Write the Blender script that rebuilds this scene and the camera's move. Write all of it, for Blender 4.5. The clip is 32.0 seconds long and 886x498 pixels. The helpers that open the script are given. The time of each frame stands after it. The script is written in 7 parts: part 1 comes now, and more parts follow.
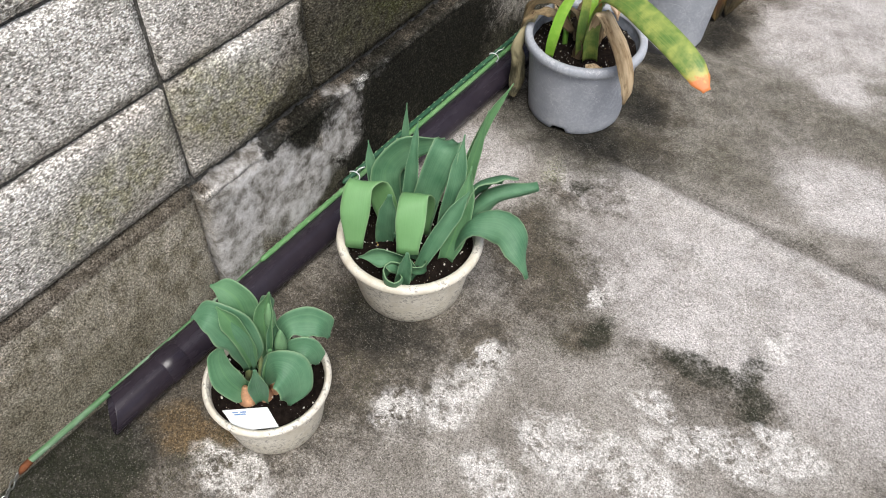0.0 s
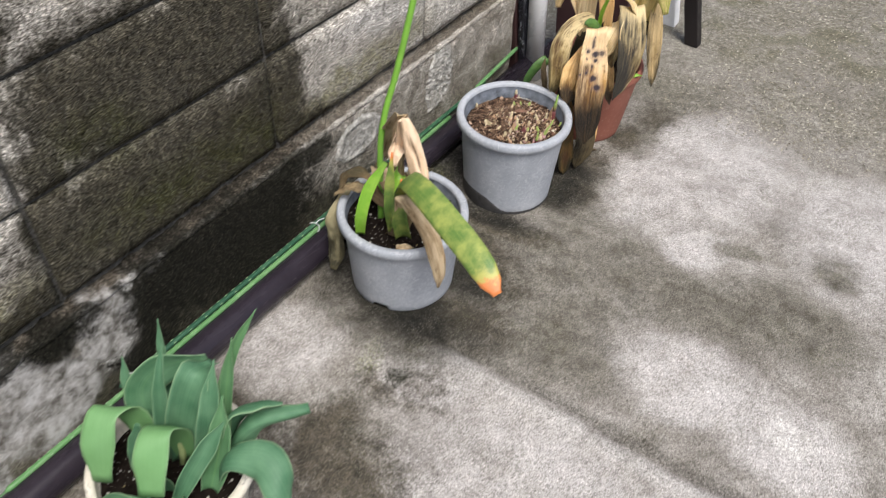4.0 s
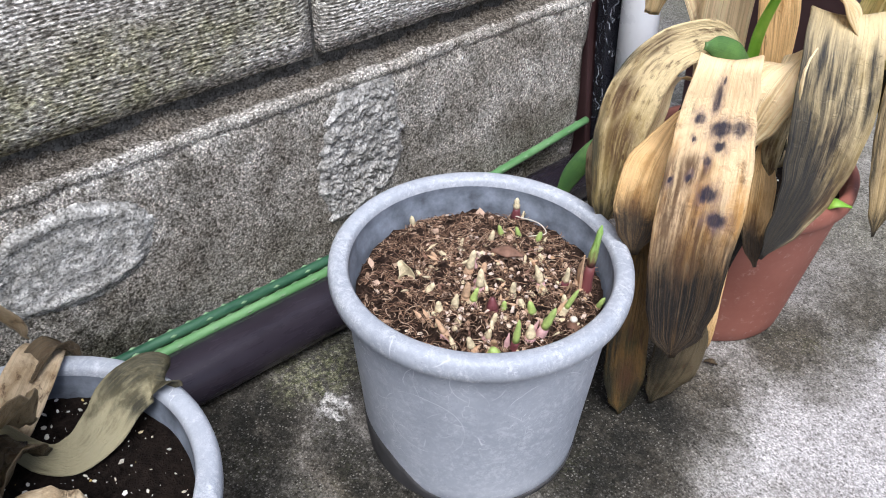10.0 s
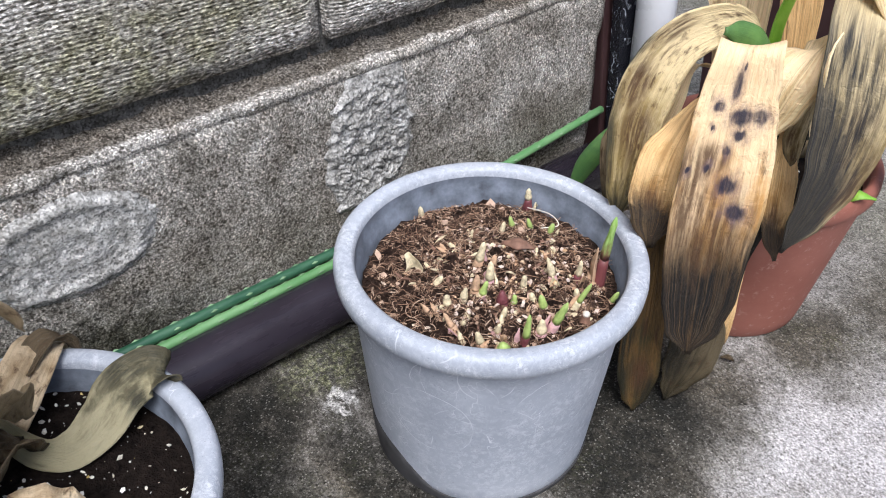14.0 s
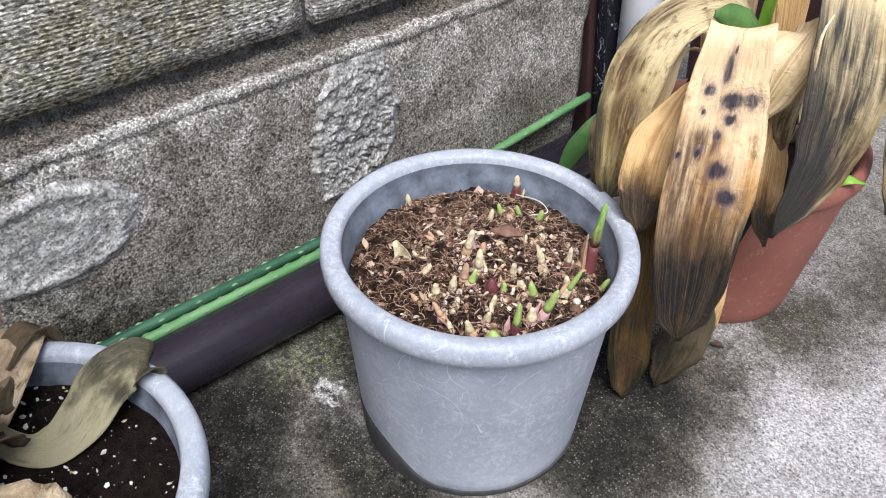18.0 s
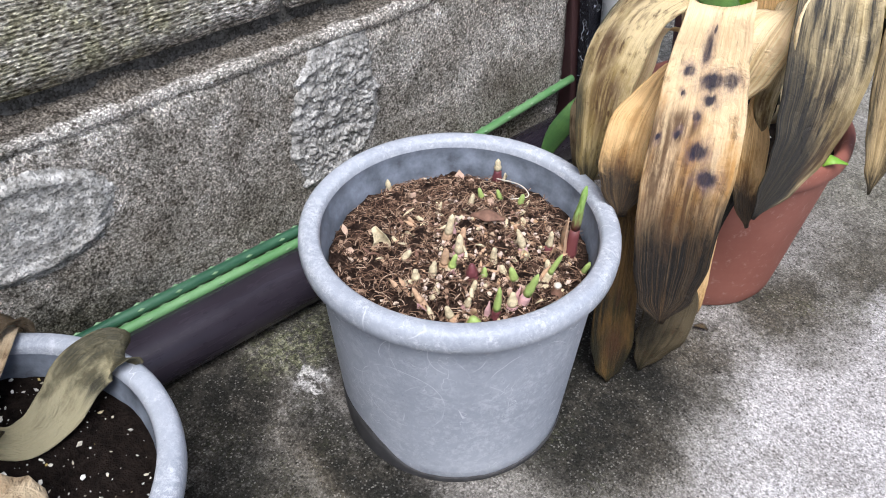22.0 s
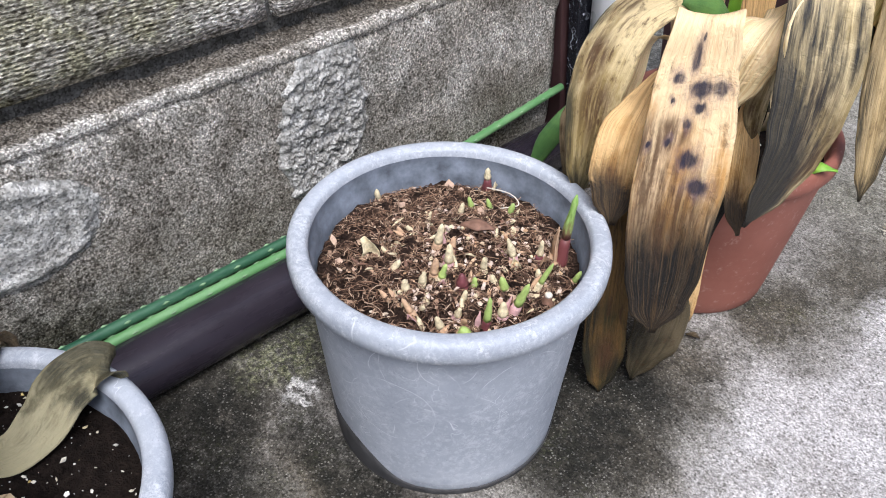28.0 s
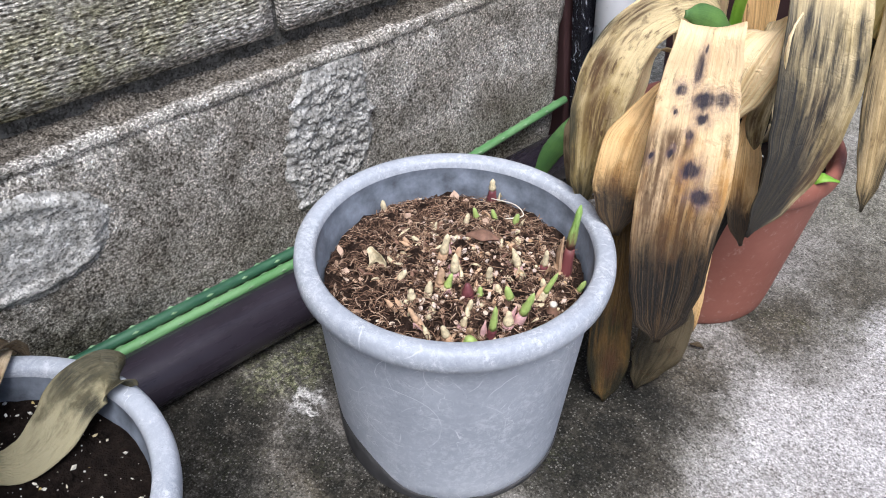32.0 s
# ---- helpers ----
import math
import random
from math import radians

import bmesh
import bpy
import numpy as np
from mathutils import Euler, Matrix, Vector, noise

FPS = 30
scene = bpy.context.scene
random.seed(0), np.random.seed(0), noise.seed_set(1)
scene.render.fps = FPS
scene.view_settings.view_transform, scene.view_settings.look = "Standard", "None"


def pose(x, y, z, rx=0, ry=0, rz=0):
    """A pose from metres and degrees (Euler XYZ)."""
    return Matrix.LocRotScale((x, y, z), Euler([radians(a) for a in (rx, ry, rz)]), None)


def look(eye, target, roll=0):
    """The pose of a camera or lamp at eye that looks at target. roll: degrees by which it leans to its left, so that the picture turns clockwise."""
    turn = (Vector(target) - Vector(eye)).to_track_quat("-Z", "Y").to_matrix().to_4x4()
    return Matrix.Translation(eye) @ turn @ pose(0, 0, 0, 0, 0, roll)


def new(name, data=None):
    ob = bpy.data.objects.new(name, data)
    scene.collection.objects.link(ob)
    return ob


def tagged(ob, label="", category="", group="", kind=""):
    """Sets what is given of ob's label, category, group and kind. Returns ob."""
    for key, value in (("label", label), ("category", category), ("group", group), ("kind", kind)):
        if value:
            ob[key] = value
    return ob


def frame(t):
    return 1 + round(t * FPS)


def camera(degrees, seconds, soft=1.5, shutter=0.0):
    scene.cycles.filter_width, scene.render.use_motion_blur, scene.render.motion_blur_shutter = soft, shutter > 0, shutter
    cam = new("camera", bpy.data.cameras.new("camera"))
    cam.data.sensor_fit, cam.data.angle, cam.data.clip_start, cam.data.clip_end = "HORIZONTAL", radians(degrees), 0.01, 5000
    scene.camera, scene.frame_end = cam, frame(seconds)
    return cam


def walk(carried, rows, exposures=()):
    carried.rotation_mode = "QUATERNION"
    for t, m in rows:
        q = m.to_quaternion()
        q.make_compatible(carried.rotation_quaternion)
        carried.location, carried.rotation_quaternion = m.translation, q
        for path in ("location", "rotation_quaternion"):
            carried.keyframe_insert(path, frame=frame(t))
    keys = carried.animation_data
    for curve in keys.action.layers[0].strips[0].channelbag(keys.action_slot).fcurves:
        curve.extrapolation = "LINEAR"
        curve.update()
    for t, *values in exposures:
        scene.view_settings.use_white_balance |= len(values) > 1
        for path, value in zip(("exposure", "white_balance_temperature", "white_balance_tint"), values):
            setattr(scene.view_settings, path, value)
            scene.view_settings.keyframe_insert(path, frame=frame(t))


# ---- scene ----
cam = camera(57.2, 32.0, soft=1.0, shutter=0.3)
PATH = [
    (0, (0.825, -0.279, 1.201), (0.081, 0.755, -0.341), 1.7),
    (0.5, (0.822, -0.288, 1.2), (0.114, 0.751, -0.355), 2.6),
    (1, (0.819, -0.287, 1.199), (0.103, 0.766, -0.343), 2.4),
    (1.5, (0.816, -0.286, 1.199), (0.094, 0.772, -0.337), 2.4),
    (2, (0.82, -0.294, 1.201), (0.102, 0.775, -0.33), 3.1),
    (2.5, (0.812, -0.302, 1.211), (0.082, 0.793, -0.294), 4.1),
    (3, (0.835, -0.249, 1.225), (0.098, 0.895, -0.24), 4.3),
    (3.5, (0.899, -0.046, 1.229), (0.153, 1.131, -0.205), 3.5),
    (4, (0.916, 0.108, 1.244), (0.157, 1.303, -0.169), 2.8),
    (4.5, (0.836, 0.316, 1.224), (0.116, 1.543, -0.182), 2.9),
    (6.5, (0.653, 1.039, 0.844), (-0.245, 1.819, -0.763), -0.6),
    (7, (0.601, 1.096, 0.683), (-0.488, 1.984, -0.74), -0.2),
    (7.5, (0.617, 1.078, 0.653), (-0.548, 2.094, -0.617), 1.9),
    (8, (0.613, 1.061, 0.64), (-0.55, 2.091, -0.62), 2.3),
    (8.5, (0.603, 1.065, 0.627), (-0.541, 2.091, -0.653), 2.4),
    (9, (0.613, 1.056, 0.633), (-0.545, 2.073, -0.641), 1.3),
    (9.5, (0.626, 1.058, 0.635), (-0.54, 2.083, -0.626), 0.8),
    (10, (0.618, 1.055, 0.632), (-0.552, 2.087, -0.62), 1.3),
    (10.5, (0.61, 1.06, 0.627), (-0.558, 2.082, -0.635), 1.6),
    (11, (0.6, 1.062, 0.618), (-0.561, 2.072, -0.659), 2.0),
    (11.5, (0.601, 1.064, 0.62), (-0.554, 2.072, -0.664), 2.1),
    (12, (0.603, 1.059, 0.624), (-0.562, 2.071, -0.649), 1.9),
    (12.5, (0.608, 1.064, 0.624), (-0.565, 2.074, -0.643), 1.4),
    (13, (0.609, 1.072, 0.619), (-0.564, 2.081, -0.649), 1.1),
    (13.5, (0.606, 1.076, 0.615), (-0.566, 2.077, -0.66), 0.9),
    (14, (0.609, 1.068, 0.62), (-0.572, 2.066, -0.648), 0.8),
    (14.5, (0.62, 1.062, 0.625), (-0.569, 2.066, -0.631), 0.3),
    (16.5, (0.612, 1.074, 0.617), (-0.55, 2.093, -0.652), 0.5),
    (17, (0.606, 1.072, 0.615), (-0.548, 2.089, -0.664), 0.8),
    (17.5, (0.602, 1.075, 0.613), (-0.547, 2.083, -0.676), 0.9),
    (18, (0.603, 1.07, 0.613), (-0.543, 2.086, -0.674), 1.2),
    (18.5, (0.608, 1.065, 0.621), (-0.535, 2.09, -0.66), 1.1),
    (19, (0.611, 1.067, 0.618), (-0.531, 2.101, -0.658), 0.7),
    (19.5, (0.609, 1.079, 0.612), (-0.512, 2.112, -0.683), 0.6),
    (20, (0.61, 1.084, 0.609), (-0.5, 2.114, -0.698), 0.9),
    (20.5, (0.606, 1.081, 0.609), (-0.506, 2.104, -0.701), 1.0),
    (21, (0.605, 1.08, 0.607), (-0.512, 2.098, -0.703), 0.8),
    (21.5, (0.603, 1.084, 0.605), (-0.507, 2.103, -0.71), 1.0),
    (22, (0.606, 1.08, 0.609), (-0.509, 2.096, -0.704), 1.0),
    (22.5, (0.607, 1.076, 0.612), (-0.517, 2.093, -0.692), 0.9),
    (23, (0.605, 1.081, 0.607), (-0.501, 2.093, -0.717), 0.6),
    (23.5, (0.602, 1.086, 0.605), (-0.474, 2.116, -0.729), 1.1),
    (24, (0.609, 1.085, 0.607), (-0.487, 2.146, -0.687), 1.5),
    (24.5, (0.609, 1.084, 0.607), (-0.498, 2.153, -0.671), 1.5),
    (25, (0.604, 1.081, 0.605), (-0.501, 2.146, -0.678), 1.6),
    (25.5, (0.603, 1.083, 0.604), (-0.497, 2.139, -0.69), 1.6),
    (27.5, (0.602, 1.077, 0.604), (-0.511, 2.134, -0.678), 1.6),
    (28, (0.603, 1.084, 0.606), (-0.508, 2.126, -0.691), 1.2),
    (28.5, (0.604, 1.08, 0.606), (-0.509, 2.127, -0.685), 1.2),
    (29, (0.604, 1.08, 0.606), (-0.515, 2.126, -0.681), 1.2),
    (29.5, (0.604, 1.08, 0.606), (-0.519, 2.125, -0.677), 1.1),
    (30, (0.604, 1.075, 0.609), (-0.524, 2.121, -0.67), 1.2),
    (30.5, (0.6, 1.077, 0.605), (-0.528, 2.122, -0.673), 1.1),
    (31, (0.603, 1.079, 0.607), (-0.522, 2.123, -0.675), 1.1),
    (31.5, (0.606, 1.076, 0.608), (-0.527, 2.124, -0.665), 1.0),
    (32, (0.607, 1.078, 0.608), (-0.526, 2.128, -0.663), 0.9),
]
walk(cam, [(t, look(eye, target, roll)) for t, eye, target, roll in PATH],
     [(0, 0.4, 6450, 10), (4.3, 0.4, 6500, 10), (7, 0.6, 5900, 12), (32, 0.6, 5900, 12)])

# ---- light: an overcast day, soft light from the open yard ----
world = bpy.data.worlds.new("overcast_sky")
scene.world = world
world.use_nodes = True
wn = world.node_tree.nodes
sky = wn.new("ShaderNodeTexSky")
sky.sky_type = "NISHITA"
sky.sun_disc = False
sky.sun_elevation = radians(62)
sky.sun_rotation = radians(127)
sky.air_density, sky.dust_density, sky.ozone_density = 1.0, 4.0, 1.0
wn["Background"].inputs["Strength"].default_value = 0.088
world.node_tree.links.new(sky.outputs[0], wn["Background"].inputs["Color"])
sun_data = bpy.data.lights.new("sun", "SUN")
sun_data.energy, sun_data.angle, sun_data.color = 2.75, radians(30), (1.0, 0.985, 0.955)
sun = new("sun", sun_data)
sun.matrix_world = look((1.75, 0.05, 3.6), (0.2, 1.2, 0))

UP = Vector((0, 0, 1))


# ---- material helpers ----
class Nodes:
    """A small builder for one node material."""

    def __init__(self, name, rough=0.8, spec=0.3):
        self.m = bpy.data.materials.new(name)
        self.m.use_nodes = True
        self.t = self.m.node_tree
        self.b = self.t.nodes["Principled BSDF"]
        self.b.inputs["Roughness"].default_value = rough
        self.b.inputs["Specular IOR Level"].default_value = spec

    def n(self, kind, **values):
        nd = self.t.nodes.new(kind)
        for k, v in values.items():
            setattr(nd, k, v)
        return nd

    def put(self, socket, v):
        if isinstance(v, bpy.types.NodeSocket):
            self.t.links.new(v, socket)
        elif isinstance(v, (tuple, list)) and len(v) == 3 and socket.type == "RGBA":
            socket.default_value = (*v, 1)
        else:
            socket.default_value = v

    def pos(self):
        return self.n("ShaderNodeNewGeometry").outputs["Position"]

    def normal(self):
        return self.n("ShaderNodeNewGeometry").outputs["True Normal"]

    def obj(self):
        return self.n("ShaderNodeTexCoord").outputs["Object"]

    def uv(self):
        return self.n("ShaderNodeTexCoord").outputs["UV"]

    def rnd(self):
        return self.n("ShaderNodeObjectInfo").outputs["Random"]

    def island(self):
        return self.n("ShaderNodeNewGeometry").outputs["Random Per Island"]

    def xyz(self, v):
        s = self.n("ShaderNodeSeparateXYZ")
        self.put(s.inputs[0], v)
        return s.outputs

    def vec(self, x, y, z):
        s = self.n("ShaderNodeCombineXYZ")
        for k, v in zip(s.inputs, (x, y, z)):
            self.put(k, v)
        return s.outputs[0]

    def vm(self, op, a, b=None):
        s = self.n("ShaderNodeVectorMath", operation=op)
        self.put(s.inputs[0], a)
        if b is not None:
            self.put(s.inputs[1], b)
        return s.outputs["Value" if op in ("LENGTH", "DISTANCE", "DOT_PRODUCT") else "Vector"]

    def math(self, op, a, b=0.0, clamp=False):
        s = self.n("ShaderNodeMath", operation=op, use_clamp=clamp)
        self.put(s.inputs[0], a)
        self.put(s.inputs[1], b)
        return s.outputs[0]

    def noise(self, v, scale, detail=4.0, rough=0.55, dist=0.0, color=False):
        s = self.n("ShaderNodeTexNoise")
        self.put(s.inputs["Vector"], v)
        for k, x in (("Scale", scale), ("Detail", detail), ("Roughness", rough), ("Distortion", dist)):
            self.put(s.inputs[k], x)
        return s.outputs["Color" if color else "Fac"]

    def cells(self, v, scale, feature="F1"):
        s = self.n("ShaderNodeTexVoronoi", feature=feature)
        self.put(s.inputs["Vector"], v)
        self.put(s.inputs["Scale"], scale)
        return s.outputs["Distance"]

    def cellcolor(self, v, scale):
        s = self.n("ShaderNodeTexVoronoi")
        self.put(s.inputs["Vector"], v)
        self.put(s.inputs["Scale"], scale)
        return s.outputs["Color"]

    def step(self, v, a, b, lo=0.0, hi=1.0):
        s = self.n("ShaderNodeMapRange", interpolation_type="SMOOTHSTEP")
        for k, x in zip(("Value", "From Min", "From Max", "To Min", "To Max"), (v, a, b, lo, hi)):
            self.put(s.inputs[k], x)
        return s.outputs[0]

    def ramp(self, v, *stops):
        s = self.n("ShaderNodeValToRGB")
        self.put(s.inputs[0], v)
        e = s.color_ramp.elements
        while len(e) < len(stops):
            e.new(0.5)
        for k, (p, c) in zip(e, stops):
            k.position, k.color = p, (*c, 1)
        return s.outputs[0]

    def mix(self, f, a, b, mode="MIX"):
        s = self.n("ShaderNodeMix", data_type="RGBA", blend_type=mode)
        self.put(s.inputs[0], f)
        self.put(s.inputs[6], a)
        self.put(s.inputs[7], b)
        return s.outputs[2]

    def bump(self, h, strength=0.5, distance=0.004, normal=None):
        s = self.n("ShaderNodeBump")
        self.put(s.inputs["Height"], h)
        s.inputs["Strength"].default_value, s.inputs["Distance"].default_value = strength, distance
        if normal is not None:
            self.put(s.inputs["Normal"], normal)
        return s.outputs[0]

    def blobs(self, p, spots, soft=0.6, axes=(0, 1)):
        """1 inside any of the ellipses (a, b, ra, rb) laid out on two world axes, 0 outside, with soft edges."""
        best = None
        for a, b, ra, rb in spots:
            c, k = [0.0, 0.0, 0.0], [0.0, 0.0, 0.0]
            c[axes[0]], c[axes[1]] = a, b
            k[axes[0]], k[axes[1]] = 1 / ra, 1 / rb
            d = self.vm("LENGTH", self.vm("MULTIPLY", self.vm("SUBTRACT", p, tuple(c)), tuple(k)))
            f = self.step(d, 1.0 + soft / 2, 1.0 - soft / 2)
            best = f if best is None else self.math("MAXIMUM", best, f)
        return best

    def warp(self, p, scale, amount, detail=3.0):
        c = self.noise(p, scale, detail, color=True)
        w = self.n("ShaderNodeVectorMath", operation="SCALE")
        self.put(w.inputs[0], self.vm("SUBTRACT", c, (0.5, 0.5, 0.5)))
        w.inputs["Scale"].default_value = amount
        return self.vm("ADD", p, w.outputs[0])

    def done(self, color, rough=None, bump=None, **more):
        self.put(self.b.inputs["Base Color"], color)
        if rough is not None:
            self.put(self.b.inputs["Roughness"], rough)
        if bump is not None:
            self.put(self.b.inputs["Normal"], bump)
        for k, v in more.items():
            self.put(self.b.inputs[k.replace("_", " ")], v)
        return self.m


# ---- materials ----
def ground_material():
    g = Nodes("weathered_concrete_floor", 0.85, 0.15)
    p = g.pos()
    w = g.warp(g.warp(p, 3.5, 0.15), 18, 0.055, 5)
    coarse, fine = g.noise(p, 5, 6, 0.6), g.noise(p, 34, 7, 0.72)
    speck, grit = g.noise(p, 190, 4, 0.75), g.noise(p, 420, 2, 0.7)
    base = g.ramp(coarse, (0.32, (0.18, 0.165, 0.145)), (0.48, (0.3, 0.28, 0.255)), (0.66, (0.42, 0.4, 0.376)))
    light = g.blobs(w, [(0.76, 0.75, 0.31, 0.17), (1.0, 0.77, 0.3, 0.17), (0.15, 0.77, 0.07, 0.09), (0.62, 1.8, 0.2, 0.2), (0.82, 1.16, 0.19, 0.09),
                        (1.02, 1.1, 0.12, 0.1), (0.54, 1.62, 0.13, 0.13), (0.7, 1.5, 0.06, 0.07), (0.16, 0.8, 0.08, 0.11), (0.4, 0.87, 0.13, 0.05), (1.02, 1.75, 0.2, 0.22)], 0.75)
    light = g.math("MULTIPLY", light, g.step(g.math("ADD", fine, g.math("MULTIPLY", g.math("SUBTRACT", g.noise(p, 11, 6, 0.65), 0.5), 1.2)), 0.25, 0.6, 0.6, 1.0))
    col = g.mix(light, base, g.ramp(coarse, (0.3, (0.42, 0.398, 0.385)), (0.7, (0.57, 0.548, 0.538))))
    # damp patches, with the shade beside the terracotta-coloured pot painted in
    damp_and_shade = g.blobs(w, [(0.4, 1.8, 0.06, 0.12), (0.33, 1.2, 0.16, 0.13), (0.26, 0.94, 0.2, 0.09), (0.5, 1.08, 0.14, 0.12), (0.38, 1.02, 0.2, 0.13), (0.45, 1.22, 0.22, 0.14), (0.5, 1.4, 0.16, 0.09), (0.72, 1.34, 0.22, 0.08), (0.93, 1.4, 0.16, 0.1), (0.57, 1.1, 0.12, 0.1), (0.385, 1.52, 0.07, 0.12), (0.27, 0.93, 0.14, 0.06),
                       (0.78, 1.535, 0.045, 0.03), (0.42, 2.04, 0.13, 0.09), (0.37, 0.66, 0.08, 0.1), (0.57, 0.54, 0.05, 0.06), (0.97, 1.6, 0.08, 0.06)], 0.9)
    damp_and_shade = g.math("MULTIPLY", damp_and_shade, g.step(g.noise(p, 15, 7, 0.68), 0.3, 0.62, 1.0, 0.6))
    col = g.mix(g.math("MULTIPLY", damp_and_shade, 0.96), col, g.ramp(g.noise(p, 26, 6, 0.7), (0.34, (0.08, 0.073, 0.056)), (0.5, (0.135, 0.125, 0.1)), (0.66, (0.23, 0.215, 0.18))))
    # thin dark growth on damp floor, in grains; shade by pots and leaves painted in
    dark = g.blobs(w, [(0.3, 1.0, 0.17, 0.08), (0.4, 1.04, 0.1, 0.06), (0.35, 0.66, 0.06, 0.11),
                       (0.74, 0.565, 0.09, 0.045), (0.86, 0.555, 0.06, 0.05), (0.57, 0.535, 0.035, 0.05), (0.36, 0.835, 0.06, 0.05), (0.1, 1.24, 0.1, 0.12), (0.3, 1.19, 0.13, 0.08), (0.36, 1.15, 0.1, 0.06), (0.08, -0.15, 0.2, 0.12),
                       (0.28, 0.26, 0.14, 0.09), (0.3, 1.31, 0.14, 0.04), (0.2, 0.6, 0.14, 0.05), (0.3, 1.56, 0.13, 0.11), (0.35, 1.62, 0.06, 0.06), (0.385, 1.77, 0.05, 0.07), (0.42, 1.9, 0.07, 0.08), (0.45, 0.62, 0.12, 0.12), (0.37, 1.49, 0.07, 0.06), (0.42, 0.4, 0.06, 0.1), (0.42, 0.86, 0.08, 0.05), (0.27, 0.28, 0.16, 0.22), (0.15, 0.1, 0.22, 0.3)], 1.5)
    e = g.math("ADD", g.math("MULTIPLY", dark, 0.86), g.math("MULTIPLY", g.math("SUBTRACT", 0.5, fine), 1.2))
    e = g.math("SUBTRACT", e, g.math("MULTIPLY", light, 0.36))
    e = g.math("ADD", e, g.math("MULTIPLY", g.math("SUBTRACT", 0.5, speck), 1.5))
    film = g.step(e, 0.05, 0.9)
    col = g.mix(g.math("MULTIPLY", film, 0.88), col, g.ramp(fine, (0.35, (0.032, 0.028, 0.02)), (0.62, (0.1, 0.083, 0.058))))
    # wet floor, darkened further as contact shade of pots and hanging leaves
    wet_and_shade = g.blobs(w, [(0.14, 1.235, 0.1, 0.05), (0.21, 1.215, 0.09, 0.05), (0.06, -0.13, 0.11, 0.11), (0.13, -0.24, 0.1, 0.08), (0.11, 1.24, 0.07, 0.1), (0.22, 1.18, 0.1, 0.04), (0.34, 1.14, 0.08, 0.06), (0.04, -0.19, 0.12, 0.12), (0.27, 1.56, 0.1, 0.08), (0.33, 1.52, 0.08, 0.08), (0.36, 1.47, 0.06, 0.05), (0.36, 1.55, 0.05, 0.04), (0.25, 0.98, 0.2, 0.08), (0.25, 1.33, 0.13, 0.03), (0.1, 1.5, 0.1, 0.2), (0.25, 0.3, 0.1, 0.06)], 1.2)
    col = g.mix(g.math("MULTIPLY", wet_and_shade, g.step(g.math("ADD", fine, g.math("SUBTRACT", speck, 0.5)), 0.85, 0.45, 0.45, 0.9)), col, (0.012, 0.012, 0.01))
    mould = g.blobs(g.warp(g.warp(p, 13, 0.05, 4), 55, 0.035, 5), [(0.755, 0.585, 0.06, 0.03), (0.855, 0.572, 0.035, 0.035), (0.83, 0.635, 0.02, 0.045), (0.805, 0.6, 0.05, 0.02), (0.58, 0.545, 0.02, 0.045), (0.37, 0.836, 0.02, 0.025), (0.02, -0.22, 0.14, 0.1), (0.1, -0.16, 0.07, 0.07)], 0.35)
    mould = g.math("MULTIPLY", mould, g.step(g.math("ADD", speck, g.math("MULTIPLY", fine, 0.7)), 1.0, 0.72, 0.35, 0.92))
    col = g.mix(mould, col, (0.026, 0.028, 0.017))
    earth = g.math("MULTIPLY", g.blobs(g.warp(w, 40, 0.05, 4), [(0.145, -0.038, 0.055, 0.035), (0.2, 0.0, 0.03, 0.03)], 0.9), g.step(fine, 0.3, 0.55, 0.6, 1.0))
    col = g.mix(earth, col, g.ramp(speck, (0.35, (0.05, 0.033, 0.016)), (0.65, (0.2, 0.145, 0.08))))
    white = g.blobs(g.warp(g.warp(p, 16, 0.09, 4), 60, 0.03, 4), [(0.655, 0.315, 0.085, 0.05), (0.755, 0.345, 0.08, 0.045), (0.59, 0.2, 0.05, 0.03), (0.868, 0.47, 0.08, 0.04), (0.79, 0.43, 0.05, 0.03), (0.463, 0.36, 0.035, 0.05), (0.455, 0.27, 0.04, 0.06),
                                                                  (0.85, 0.705, 0.024, 0.034), (0.267, -0.035, 0.07, 0.035), (0.385, 0.205, 0.04, 0.035), (0.935, 0.53, 0.06, 0.03), (0.72, 0.47, 0.04, 0.02), (1.02, 1.14, 0.05, 0.04), (0.54, 0.62, 0.02, 0.03), (0.143, 1.325, 0.014, 0.014)], 0.7)
    vein = g.math("ABSOLUTE", g.math("SUBTRACT", g.noise(p, 26, 5, 0.65), 0.5))
    white = g.math("MULTIPLY", white, g.math("MAXIMUM", g.math("MULTIPLY", g.step(vein, 0.07, 0.01), 0.8), g.step(g.noise(p, 32, 8, 0.7), 0.45, 0.55)))
    col = g.mix(g.math("MULTIPLY", white, g.step(speck, 0.3, 0.6, 0.6, 0.95)), col, (0.7, 0.685, 0.665))
    moss = g.math("MULTIPLY", g.step(g.noise(p, 7, 5, 0.6), 0.5, 0.66), g.step(speck, 0.5, 0.4))
    col = g.mix(g.math("MULTIPLY", moss, 0.45), col, (0.085, 0.09, 0.045))
    tuft = g.math("MULTIPLY", g.blobs(w, [(0.095, 1.36, 0.025, 0.05), (0.3, 0.85, 0.03, 0.03)], 1.4), g.step(g.noise(p, 150, 5, 0.8), 0.42, 0.58))
    col = g.mix(g.math("MULTIPLY", tuft, 0.65), col, g.ramp(speck, (0.4, (0.07, 0.085, 0.03)), (0.6, (0.36, 0.36, 0.21))))
    x, y, z = g.xyz(g.warp(p, 14, 0.03, 4))
